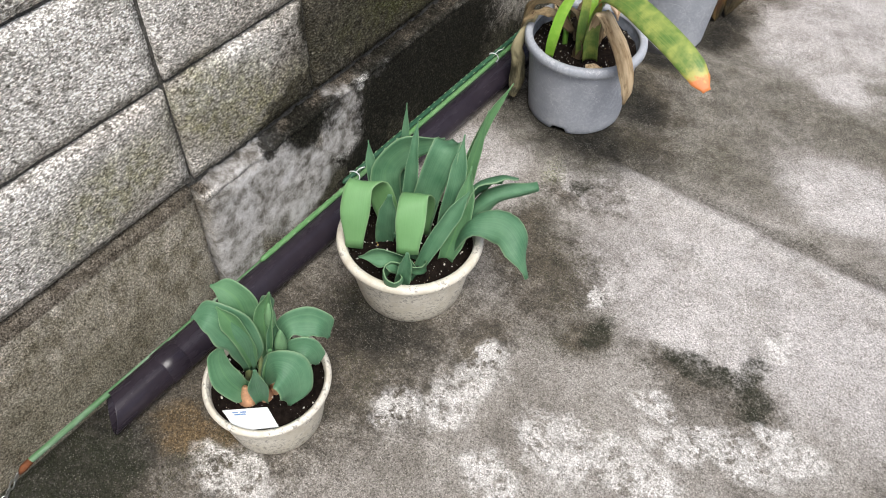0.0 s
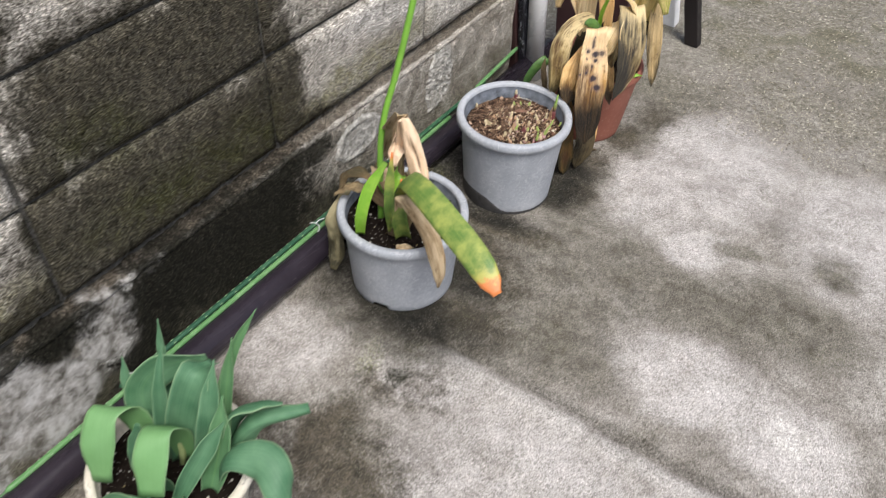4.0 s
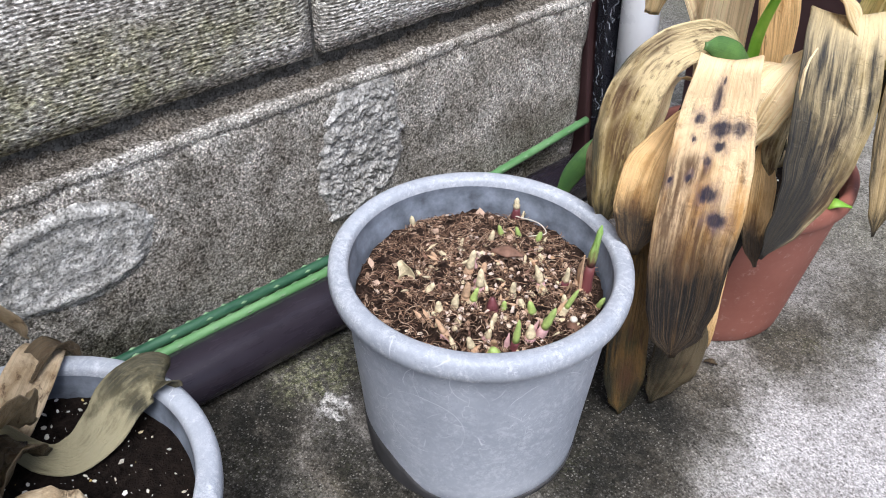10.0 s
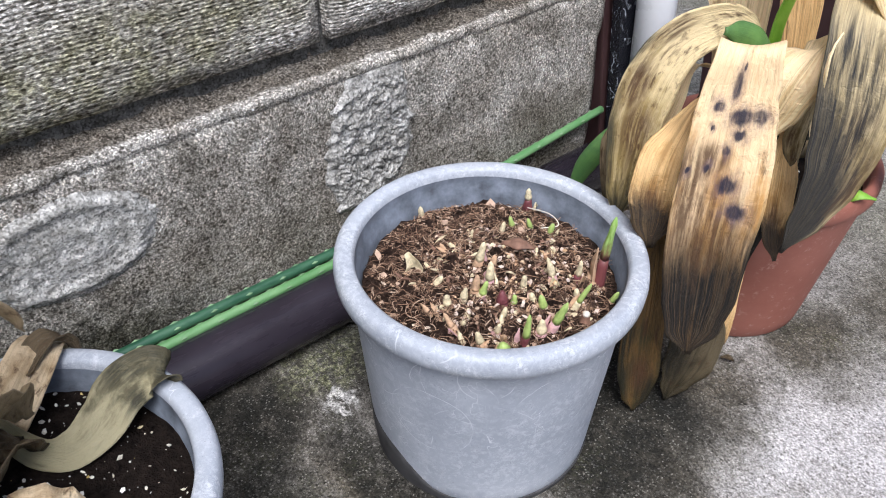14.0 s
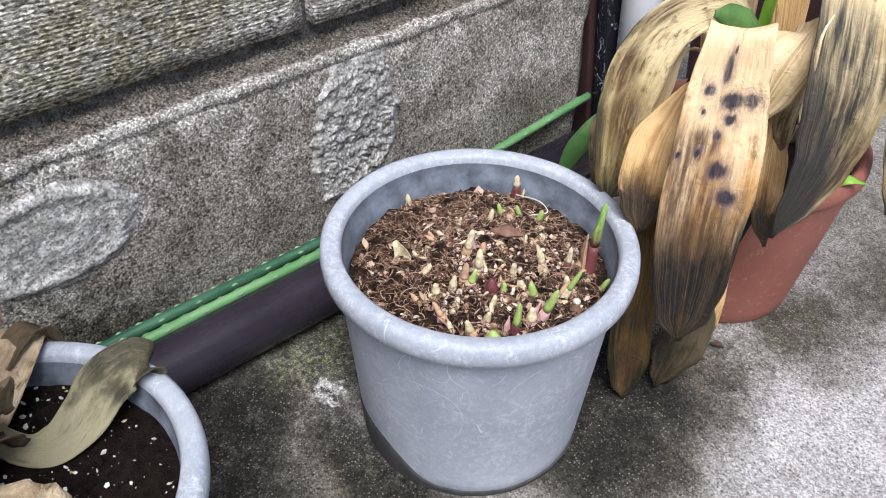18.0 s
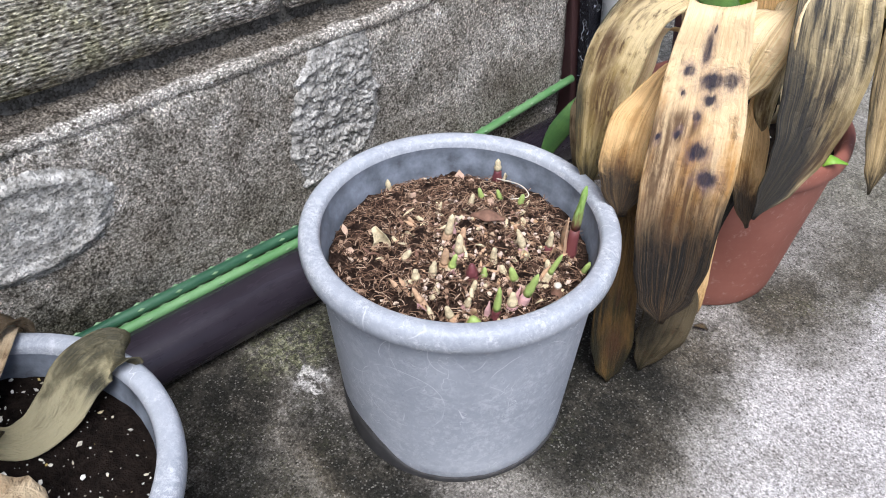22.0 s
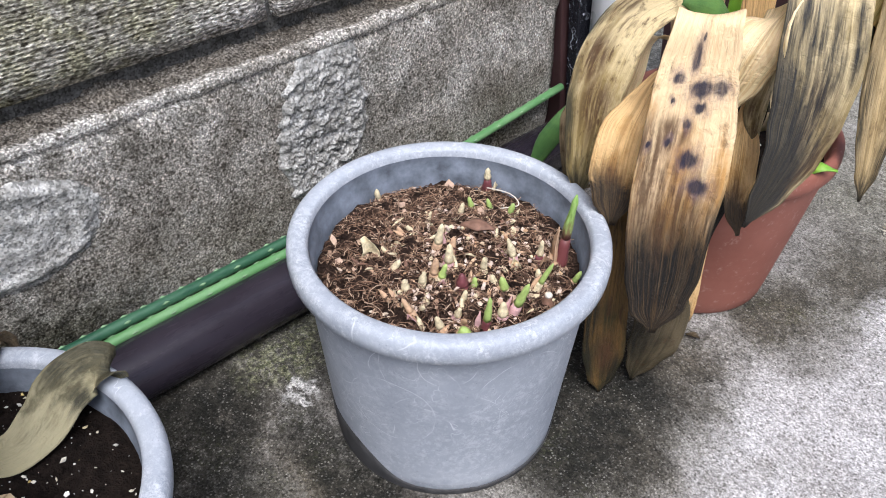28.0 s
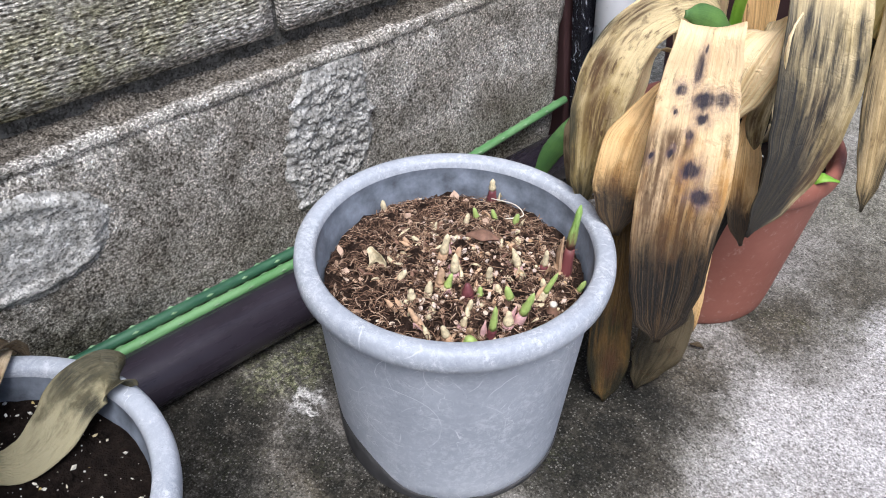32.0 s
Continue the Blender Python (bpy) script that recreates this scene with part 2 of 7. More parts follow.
    crack = g.math("MULTIPLY", g.step(g.math("ABSOLUTE", g.math("SUBTRACT", y, 0.962)), 0.024, 0.002), g.step(x, 0.45, 0.6))
    col = g.mix(g.math("MULTIPLY", crack, g.step(speck, 0.62, 0.4, 0.3, 0.75)), col, (0.08, 0.073, 0.062))
    edge = g.math("MULTIPLY", g.step(g.math("ABSOLUTE", g.math("SUBTRACT", y, 0.925)), 0.03, 0.004), g.step(x, 0.36, 0.48))
    col = g.mix(g.math("MULTIPLY", edge, 0.45), col, (0.62, 0.6, 0.59))
    px, py, pz = g.xyz(w)
    far = g.math("MULTIPLY", g.step(py, 1.8, 2.25), g.step(g.noise(p, 4, 6, 0.65), 0.36, 0.6, 0.9, 0.35))
    col = g.mix(far, col, g.ramp(g.noise(p, 70, 7, 0.8), (0.36, (0.085, 0.08, 0.056)), (0.5, (0.2, 0.185, 0.145)), (0.6, (0.38, 0.36, 0.3)), (0.68, (0.66, 0.63, 0.55))))
    col = g.mix(g.math("MULTIPLY", g.step(py, 2.1, 2.5), g.step(g.noise(p, 5, 5, 0.6), 0.48, 0.62, 0.0, 0.6)), col, (0.12, 0.112, 0.062))
    cloud = g.noise(g.warp(p, 20, 0.06, 4), 17, 7, 0.7)
    col = g.mix(1.0, col, g.ramp(cloud, (0.33, (0.8, 0.79, 0.77)), (0.47, (0.98, 0.975, 0.97)), (0.6, (1.05, 1.05, 1.05)), (0.7, (1.2, 1.195, 1.19))), "MULTIPLY")
    sand = g.math("ADD", g.math("MULTIPLY", g.xyz(g.cellcolor(g.warp(p, 300, 0.002), 600))[0], 0.55), g.math("MULTIPLY", g.step(g.noise(p, 480, 3, 0.8), 0.36, 0.64), 0.45))
    sand = g.step(sand, 0.12, 0.88)
    salt = g.step(g.xyz(g.cellcolor(p, 700))[1], 0.9, 0.97)
    col = g.mix(0.5, col, g.mix(1.0, col, g.ramp(sand, (0.0, (0.25, 0.24, 0.22)), (0.4, (0.85, 0.84, 0.83)), (0.7, (1.1, 1.1, 1.1)), (1.0, (1.8, 1.78, 1.76))), "MULTIPLY"))
    col = g.mix(g.math("MULTIPLY", salt, 0.5), col, g.mix(0.12, g.mix(1.0, col, (1.7, 1.7, 1.7), "MULTIPLY"), (0.7, 0.68, 0.65)))
    pepper = g.step(g.xyz(g.cellcolor(p, 520))[2], 0.84, 0.92)
    col = g.mix(g.math("MULTIPLY", pepper, 0.6), col, g.mix(1.0, col, (0.25, 0.24, 0.22), "MULTIPLY"))
    crumb = g.noise(p, 330, 4, 0.85)
    col = g.mix(0.62, col, g.mix(1.0, col, g.ramp(crumb, (0.34, (0.3, 0.285, 0.26)), (0.46, (0.86, 0.85, 0.84)), (0.56, (1.08, 1.08, 1.08)), (0.68, (1.55, 1.54, 1.52))), "MULTIPLY"))
    grime = g.math("MULTIPLY", g.math("MULTIPLY", g.step(g.noise(p, 62, 6, 0.8), 0.52, 0.36), g.step(g.noise(w, 6, 5, 0.7), 0.42, 0.6, 0.25, 1.0)), g.step(light, 0.7, 0.1, 0.15, 0.55))
    col = g.mix(grime, col, (0.055, 0.05, 0.038))
    # single pale and dark sand grains standing out of the worn surface
    gp = g.warp(p, 200, 0.003)
    grain = g.math("MULTIPLY", g.step(g.cells(gp, 360), 0.36, 0.26), g.step(g.xyz(g.cellcolor(gp, 360))[0], 0.6, 0.66))
    grain = g.math("MULTIPLY", grain, g.step(g.noise(p, 28, 5, 0.7), 0.4, 0.58, 0.15, 0.85))
    col = g.mix(g.math("MULTIPLY", grain, g.step(light, 0.2, 0.9, 0.75, 0.4)), col, g.mix(0.5, g.mix(1.0, col, (1.9, 1.88, 1.84), "MULTIPLY"), (0.46, 0.44, 0.39)))
    soot = g.math("MULTIPLY", g.step(g.cells(gp, 290), 0.4, 0.28), g.step(g.xyz(g.cellcolor(gp, 290))[1], 0.72, 0.78))
    col = g.mix(g.math("MULTIPLY", soot, 0.6), col, g.mix(1.0, col, (0.3, 0.285, 0.26), "MULTIPLY"))
    pits = g.step(g.cells(g.warp(p, 90, 0.006), 75), 0.16, 0.05)
    col = g.mix(g.math("MULTIPLY", pits, g.step(fine, 0.4, 0.6, 0.0, 0.6)), col, (0.05, 0.047, 0.042))
    h = g.math("ADD", g.math("MULTIPLY", grit, 0.5), g.math("ADD", g.math("MULTIPLY", fine, 0.8), g.math("MULTIPLY", speck, 0.7)))
    h = g.math("SUBTRACT", h, g.math("MULTIPLY", pits, 0.5))
    rough = g.step(dark, 0.0, 1.0, 0.9, 0.7)
    return g.done(col, rough, g.bump(h, 0.6, 0.004))


def block_material(name, lower=False):
    g = Nodes(name, 0.92, 0.1)
    p = g.pos()
    w = g.warp(g.warp(p, 5, 0.13), 24, 0.05, 5)
    x, y, z = g.xyz(p)
    q = g.vm("MULTIPLY", p, (1, 0.45, 1.35)) if not lower else p
    scratch, grain = g.noise(q, 330 if not lower else 700, 3, 0.7), g.noise(p, 620, 2, 0.7)
    fine, coarse = g.noise(p, 48, 6, 0.7), g.noise(p, 9, 5, 0.6)
    speck = g.noise(p, 200, 4, 0.72)
    if lower:
        base = g.ramp(g.noise(p, 13, 7, 0.7), (0.34, (0.235, 0.207, 0.172)), (0.48, (0.44, 0.405, 0.355)), (0.62, (0.72, 0.685, 0.63)))
        spots = [(0.76, 0.15, 0.25, 0.16), (0.62, 0.25, 0.16, 0.04), (0.92, 0.24, 0.14, 0.04), (0.42, 0.235, 0.06, 0.035), (0.34, 0.255, 0.04, 0.016), (0.52, 0.08, 0.1, 0.07), (-0.25, 0.08, 0.3, 0.06), (0.9, 0.05, 0.3, 0.07), (0.44, 0.2, 0.02, 0.04)]
        ink, deep = ((0.008, 0.0076, 0.006), (0.05, 0.047, 0.034)), 1.6
    else:
        base = g.ramp(coarse, (0.28, (0.42, 0.39, 0.355)), (0.55, (0.6, 0.57, 0.53)), (0.8, (0.74, 0.715, 0.68)))
        base = g.mix(g.step(g.rnd(), 0.2, 1.0, 0.0, 0.25), base, (0.28, 0.262, 0.23))
        pale = g.blobs(w, [(0.0, 0.6, 0.42, 0.1), (-0.05, 0.4, 0.2, 0.08), (0.36, 0.6, 0.12, 0.08), (0.3, 0.42, 0.1, 0.04), (1.25, 0.62, 0.2, 0.05), (1.62, 0.4, 0.2, 0.1), (1.3, 0.43, 0.15, 0.03)], 0.8, (1, 2))
        base = g.mix(g.math("MULTIPLY", pale, 0.9), base, g.ramp(fine, (0.3, (0.62, 0.6, 0.57)), (0.7, (0.84, 0.825, 0.8))))
        green = g.blobs(w, [(0.08, 0.37, 0.11, 0.055), (0.86, 0.36, 0.16, 0.06), (0.34, 0.38, 0.06, 0.05), (1.18, 0.33, 0.25, 0.045), (0.38, 0.33, 0.1, 0.05), (0.26, 0.4, 0.07, 0.08)], 0.9, (1, 2))
        base = g.mix(g.math("MULTIPLY", green, g.step(fine, 0.35, 0.6, 0.25, 0.75)), base, (0.2, 0.19, 0.085))
        spots = [(0.67, 0.57, 0.18, 0.11), (0.86, 0.58, 0.13, 0.11), (0.73, 0.37, 0.25, 0.12), (0.95, 0.42, 0.08, 0.12), (0.45, 0.31, 0.1, 0.03), (0.285, 0.625, 0.025, 0.035),
                 (0.42, 0.72, 0.12, 0.05), (0.5, 0.42, 0.03, 0.13), (0.98, 0.3, 0.12, 0.05)]
        ink, deep = ((0.012, 0.0115, 0.008), (0.085, 0.076, 0.052)), 2.1
    mottle = g.noise(p, 24, 7, 0.72)
    base = g.mix(g.step(mottle, 0.54, 0.36, 0.0, 0.5), base, (0.148, 0.137, 0.112))
    mask = g.blobs(w, spots, 1.5, (1, 2))
    e = g.math("ADD", g.math("MULTIPLY", mask, deep), g.math("MULTIPLY", g.math("SUBTRACT", 0.46, fine), 1.7))
    e = g.math("ADD", e, g.math("MULTIPLY", g.math("SUBTRACT", 0.5, speck), 1.3))
    e = g.math("ADD", e, g.math("MULTIPLY", g.math("SUBTRACT", 0.5, g.noise(p, 7, 5, 0.65)), 1.0 if not lower else 0.0))
    film = g.step(e, 0.0, 1.3 if not lower else 0.95)
    base = g.mix(g.math("MULTIPLY", film, 0.96), base, g.ramp(fine, (0.3, ink[0]), (0.68, ink[1])))
    if not lower:
        moss = g.blobs(w, [(0.74, 0.36, 0.2, 0.05), (0.88, 0.33, 0.1, 0.04), (0.6, 0.5, 0.08, 0.05)], 1.4, (1, 2))
        base = g.mix(g.math("MULTIPLY", moss, g.step(mottle, 0.4, 0.6, 0.1, 0.6)), base, (0.045, 0.05, 0.012))
    if lower:
        low = g.math("MULTIPLY", g.step(z, 0.2, 0.04), g.step(fine, 0.3, 0.6))
        base = g.mix(g.math("MULTIPLY", low, 0.7), base, (0.12, 0.112, 0.075))
        brown = g.blobs(w, [(-0.5, 0.12, 0.75, 0.2), (0.05, 0.16, 0.16, 0.14)], 0.5, (1, 2))
        base = g.mix(g.math("MULTIPLY", brown, g.step(fine, 0.65, 0.35, 0.55, 0.95)), base, g.ramp(mottle, (0.35, (0.21, 0.185, 0.13)), (0.62, (0.47, 0.43, 0.34))))
        lime = g.blobs(g.warp(p, 26, 0.07, 5), [(0.52, 0.19, 0.045, 0.075), (0.4, 0.16, 0.05, 0.04), (0.3, 0.19, 0.08, 0.07), (0.24, 0.26, 0.04, 0.02), (0.6, 0.26, 0.05, 0.012)], 0.9, (1, 2))
        lime = g.math("MULTIPLY", lime, g.step(fine, 0.36, 0.55))
        base = g.mix(g.math("MULTIPLY", lime, 0.88), base, (0.66, 0.65, 0.63))
        crest = g.math("MULTIPLY", g.math("MULTIPLY", g.step(z, 0.25, 0.258), g.step(x, 0.006, 0.0135)), g.step(g.noise(p, 34, 6, 0.75), 0.4, 0.6))
        base = g.mix(g.math("MULTIPLY", crest, g.step(mask, 0.2, 0.9, 0.55, 0.1)), base, (0.62, 0.59, 0.54))
        # brown mortar bed, coloured darker to carry the shade under the block's overhang
        bed = g.math("MULTIPLY", g.step(z, 0.26, 0.264), g.step(g.math("ADD", x, g.math("MULTIPLY", g.math("SUBTRACT", g.noise(p, 30, 4), 0.5), 0.012)), 0.0135, 0.0085))
        base = g.mix(g.math("MULTIPLY", bed, 0.85), base, g.ramp(fine, (0.35, (0.075, 0.062, 0.047)), (0.65, (0.17, 0.145, 0.115))))
    q3 = g.vm("MULTIPLY", p, (1, 0.62, 1.15)) if not lower else p
    sand = g.math("ADD", g.math("MULTIPLY", g.xyz(g.cellcolor(g.warp(q3, 300, 0.0025), 480 if not lower else 600))[0], 0.6), g.math("MULTIPLY", g.step(g.noise(q3, 430 if not lower else 520, 3, 0.8), 0.36, 0.64), 0.4))
    sand = g.step(sand, 0.2, 0.8)
    col = g.mix(0.62, base, g.mix(1.0, base, g.ramp(sand, (0.0, (0.2, 0.185, 0.165)), (0.3, (0.62, 0.605, 0.58)), (0.65, (1.1, 1.1, 1.1)), (0.9, (1.6, 1.6, 1.6)), (1.0, (2.4, 2.4, 2.4))), "MULTIPLY"))
    salt = g.step(g.xyz(g.cellcolor(q3, 640))[1], 0.86, 0.96)
    col = g.mix(g.math("MULTIPLY", salt, 0.7), col, g.mix(0.12, g.mix(1.0, col, (1.7, 1.7, 1.7), "MULTIPLY"), (0.8, 0.78, 0.74)))
    pepper = g.step(g.xyz(g.cellcolor(q3, 430))[2], 0.8, 0.9)
    col = g.mix(g.math("MULTIPLY", pepper, 0.75), col, g.mix(1.0, col, (0.2, 0.18, 0.15), "MULTIPLY"))
    crumb = g.noise(q3, 330, 4, 0.82)
    col = g.mix(0.85 if not lower else 0.6, col, g.mix(1.0, col, g.ramp(crumb, (0.34, (0.32, 0.3, 0.27)), (0.46, (0.88, 0.87, 0.86)), (0.56, (1.06, 1.06, 1.06)), (0.68, (1.45, 1.44, 1.42))), "MULTIPLY"))
    if not lower:
        comb = g.math("SINE", g.math("ADD", g.math("MULTIPLY", z, 1750.0), g.math("ADD", g.math("MULTIPLY", g.noise(q, 60, 3, 0.6), 9.0), g.math("MULTIPLY", g.noise(q, 300, 2, 0.6), 3.0))))
        comb = g.math("MULTIPLY", comb, g.math("MULTIPLY", g.step(y, 0.55, 1.0, 0.12, 1.0), g.step(g.noise(p, 16, 3), 0.36, 0.58, 0.25, 1.0)))
        col = g.mix(1.0, col, g.ramp(g.math("ADD", g.math("MULTIPLY", comb, 0.5), 0.5), (0.0, (0.6, 0.59, 0.57)), (0.5, (1.0, 1.0, 1.0)), (1.0, (1.22, 1.22, 1.22))), "MULTIPLY")
    lo = 0.6
    col = g.mix(1.0, col, g.ramp(scratch, (0.36, (lo, lo, lo * 0.97)), (0.5, (1.0, 1.0, 1.0)), (0.66, (1.3, 1.3, 1.3))), "MULTIPLY")
    pits = g.math("MULTIPLY", g.step(g.cells(g.warp(p, 120, 0.008), 120), 0.2, 0.05), g.step(g.noise(p, 30, 3), 0.45, 0.6))
    col = g.mix(g.math("MULTIPLY", pits, 0.7), col, (0.05, 0.047, 0.04))
    if lower:
        # smooth plaster skim, then black growth over it with crisp edges
        skim = g.blobs(g.warp(p, 28, 0.035, 5), [(0.3, 0.2, 0.1, 0.1), (0.38, 0.13, 0.1, 0.08), (0.515, 0.2, 0.05, 0.07), (0.24, 0.1, 0.05, 0.1)], 0.25, (1, 2))
        col = g.mix(g.math("MULTIPLY", skim, 0.85), col, g.ramp(g.noise(g.warp(p, 30, 0.02, 4), 24, 10, 0.78), (0.37, (0.14, 0.128, 0.11)), (0.45, (0.34, 0.322, 0.298)), (0.52, (0.58, 0.562, 0.54)), (0.6, (0.8, 0.79, 0.78))))
        dark = g.blobs(w, [(0.455, 0.24, 0.06, 0.035), (0.64, 0.2, 0.09, 0.1), (0.58, 0.09, 0.07, 0.06), (0.82, 0.15, 0.22, 0.14), (0.36, 0.26, 0.04, 0.02)], 1.1, (1, 2))
        e2 = g.math("ADD", g.math("MULTIPLY", dark, 1.3), g.math("MULTIPLY", g.math("SUBTRACT", 0.5, g.noise(p, 42, 7, 0.75)), 2.4))
        e2 = g.math("ADD", e2, g.math("MULTIPLY", g.math("SUBTRACT", 0.5, speck), 1.6))
        col = g.mix(g.math("MULTIPLY", g.step(e2, 0.2, 1.2), 0.93), col, g.ramp(g.noise(p, 260, 4, 0.8), (0.42, (0.004, 0.0038, 0.003)), (0.58, (0.022, 0.021, 0.015)), (0.68, (0.1, 0.095, 0.075))))
    h = g.math("SUBTRACT", g.math("ADD", g.math("ADD", g.math("MULTIPLY", scratch, 1.4), g.math("MULTIPLY", grain, 0.5)), g.math("MULTIPLY", fine, 0.6)), g.math("MULTIPLY", pits, 0.4))
    if not lower:
        h = g.math("ADD", h, g.math("MULTIPLY", comb, 0.22))
    return g.done(col, 0.93, g.bump(h, 0.6 if not lower else 0.75, 0.004))


def mortar_material(name, tone=0.2):
    g = Nodes(name, 0.95, 0.06)
    p = g.pos()
    a, b = g.noise(p, 70, 7, 0.75), g.noise(p, 340, 3, 0.75)
    col = g.ramp(a, (0.3, (tone * 0.4, tone * 0.38, tone * 0.33)), (0.5, (tone, tone * 0.96, tone * 0.88)), (0.72, (tone * 1.8, tone * 1.75, tone * 1.65)))
    sand = g.xyz(g.cellcolor(p, 560))[0]
    col = g.mix(0.7, col, g.mix(1.0, col, g.ramp(sand, (0.0, (0.25, 0.25, 0.24)), (0.5, (1.0, 1.0, 1.0)), (1.0, (1.6, 1.6, 1.6))), "MULTIPLY"))
    return g.done(col, 0.95, g.bump(g.math("ADD", g.math("MULTIPLY", a, 0.4), b), 0.7, 0.003))


def grey_pot_material():
    g = Nodes("scuffed_grey_plastic", 0.5, 0.4)
    p = g.obj()
    x, y, z = g.xyz(p)
    a, b = g.noise(p, 14, 5, 0.6), g.noise(p, 90, 5, 0.7)
    col = g.ramp(a, (0.3, (0.295, 0.316, 0.358)), (0.7, (0.41, 0.434, 0.482)))
    chalk = g.noise(g.warp(p, 60, 0.01), 150, 6, 0.85)
    col = g.mix(g.math("MULTIPLY", g.step(chalk, 0.46, 0.62), g.step(g.noise(p, 9, 5, 0.7), 0.36, 0.6, 0.15, 0.6)), col, (0.56, 0.58, 0.61))
    col = g.mix(g.step(g.cells(g.warp(p, 50, 0.01), 210), 0.14, 0.07, 0.0, 0.35), col, (0.13, 0.135, 0.15))
    streaks = g.noise(g.vm("MULTIPLY", g.warp(p, 12, 0.05), (1, 1, 0.35)), 120, 3, 0.8, 1.5)
    rg, fine = random.Random(8), None
    for i in range(30):
        a = rg.uniform(3.7, 7.3)
        c = (0.112 * math.cos(a), 0.112 * math.sin(a), rg.uniform(0.09, 0.21))
        d = g.math("ABSOLUTE", g.math("SUBTRACT", g.vm("DISTANCE", g.warp(p, 40, 0.006, 2), c), rg.uniform(0.012, 0.05)))
        arc = g.math("MULTIPLY", g.step(d, 0.0006, 0.0001), g.step(g.noise(g.vm("ADD", p, (i * 1.7, 0, 0)), 26, 2), 0.52, 0.64))
        fine = arc if fine is None else g.math("MAXIMUM", fine, arc)
    hair = g.math("MULTIPLY", g.step(g.cells(g.warp(p, 30, 0.06), 34, "DISTANCE_TO_EDGE"), 0.013, 0.004), g.step(g.noise(p, 30, 2), 0.5, 0.62))
    dust = g.math("MULTIPLY", g.step(streaks, 0.58, 0.74), 0.25)
    rim = g.math("MULTIPLY", g.step(z, 0.17, 0.186), g.step(g.noise(g.warp(p, 90, 0.012), 260, 5, 0.85), 0.48, 0.58))
    dust = g.math("MAXIMUM", dust, g.math("MULTIPLY", g.math("MULTIPLY", rim, g.step(g.noise(p, 26, 6, 0.75), 0.46, 0.62, 0.1, 1.0)), 0.8))
    dust = g.math("MAXIMUM", dust, g.math("MULTIPLY", g.math("MAXIMUM", fine, hair), 0.8))
    low = g.math("MULTIPLY", g.step(z, 0.05, 0.012), g.step(b, 0.35, 0.6))
    dust = g.math("MAXIMUM", dust, g.math("MULTIPLY", low, 0.3))
    col = g.mix(dust, col, (0.62, 0.635, 0.655))
    return g.done(col, g.step(b, 0.3, 0.7, 0.38, 0.62), g.bump(b, 0.12, 0.002))


def white_pot_material():
    g = Nodes("dirty_white_plastic", 0.5, 0.4)
    p = g.obj()
    x, y, z = g.xyz(p)
    a, b = g.noise(p, 30, 6, 0.7), g.noise(p, 160, 4, 0.75)
    col = g.ramp(a, (0.3, (0.56, 0.51, 0.4)), (0.6, (0.76, 0.72, 0.63)))
    dirt = g.math("MULTIPLY", g.step(b, 0.5, 0.6), g.step(g.math("ADD", a, g.step(z, 0.1, 0.0, 0.0, 0.12)), 0.44, 0.6))
    col = g.mix(g.math("MULTIPLY", dirt, 0.65), col, (0.12, 0.1, 0.07))
    foot = g.math("MULTIPLY", g.step(z, 0.06, 0.0), g.step(a, 0.38, 0.62))
    col = g.mix(g.math("MULTIPLY", foot, 0.5), col, (0.2, 0.17, 0.11))
    return g.done(col, 0.5, g.bump(b, 0.15, 0.002))


def terracotta_material():
    g = Nodes("faded_terracotta_plastic", 0.6, 0.35)
    p = g.obj()
    a, b = g.noise(p, 16, 5, 0.6), g.noise(p, 110, 5, 0.7)
    col = g.ramp(a, (0.3, (0.225, 0.078, 0.053)), (0.7, (0.3, 0.115, 0.082)))
    col = g.mix(g.math("MULTIPLY", g.step(b, 0.56, 0.72), 0.4), col, (0.5, 0.34, 0.29))
    return g.done(col, 0.58, g.bump(b, 0.12, 0.002))


def soil_material(name, lo, hi):
    g = Nodes(name, 0.95, 0.06)
    p = g.pos()
    a, b = g.noise(p, 120, 6, 0.7), g.noise(p, 480, 3, 0.7)
    col = g.ramp(a, (0.3, lo), (0.7, hi))
    return g.done(col, 0.95, g.bump(g.math("ADD", a, b), 1.0, 0.006))


def chip_material(name, stops, rough=0.9):
    g = Nodes(name, rough, 0.2)
    f = g.island()
    col = g.ramp(f, *stops)
    p = g.pos()
    col = g.mix(0.35, col, g.mix(1.0, col, g.ramp(g.noise(p, 300, 3), (0.3, (0.5, 0.5, 0.5)), (0.7, (1.4, 1.4, 1.4))), "MULTIPLY"))
    return g.done(col, rough)


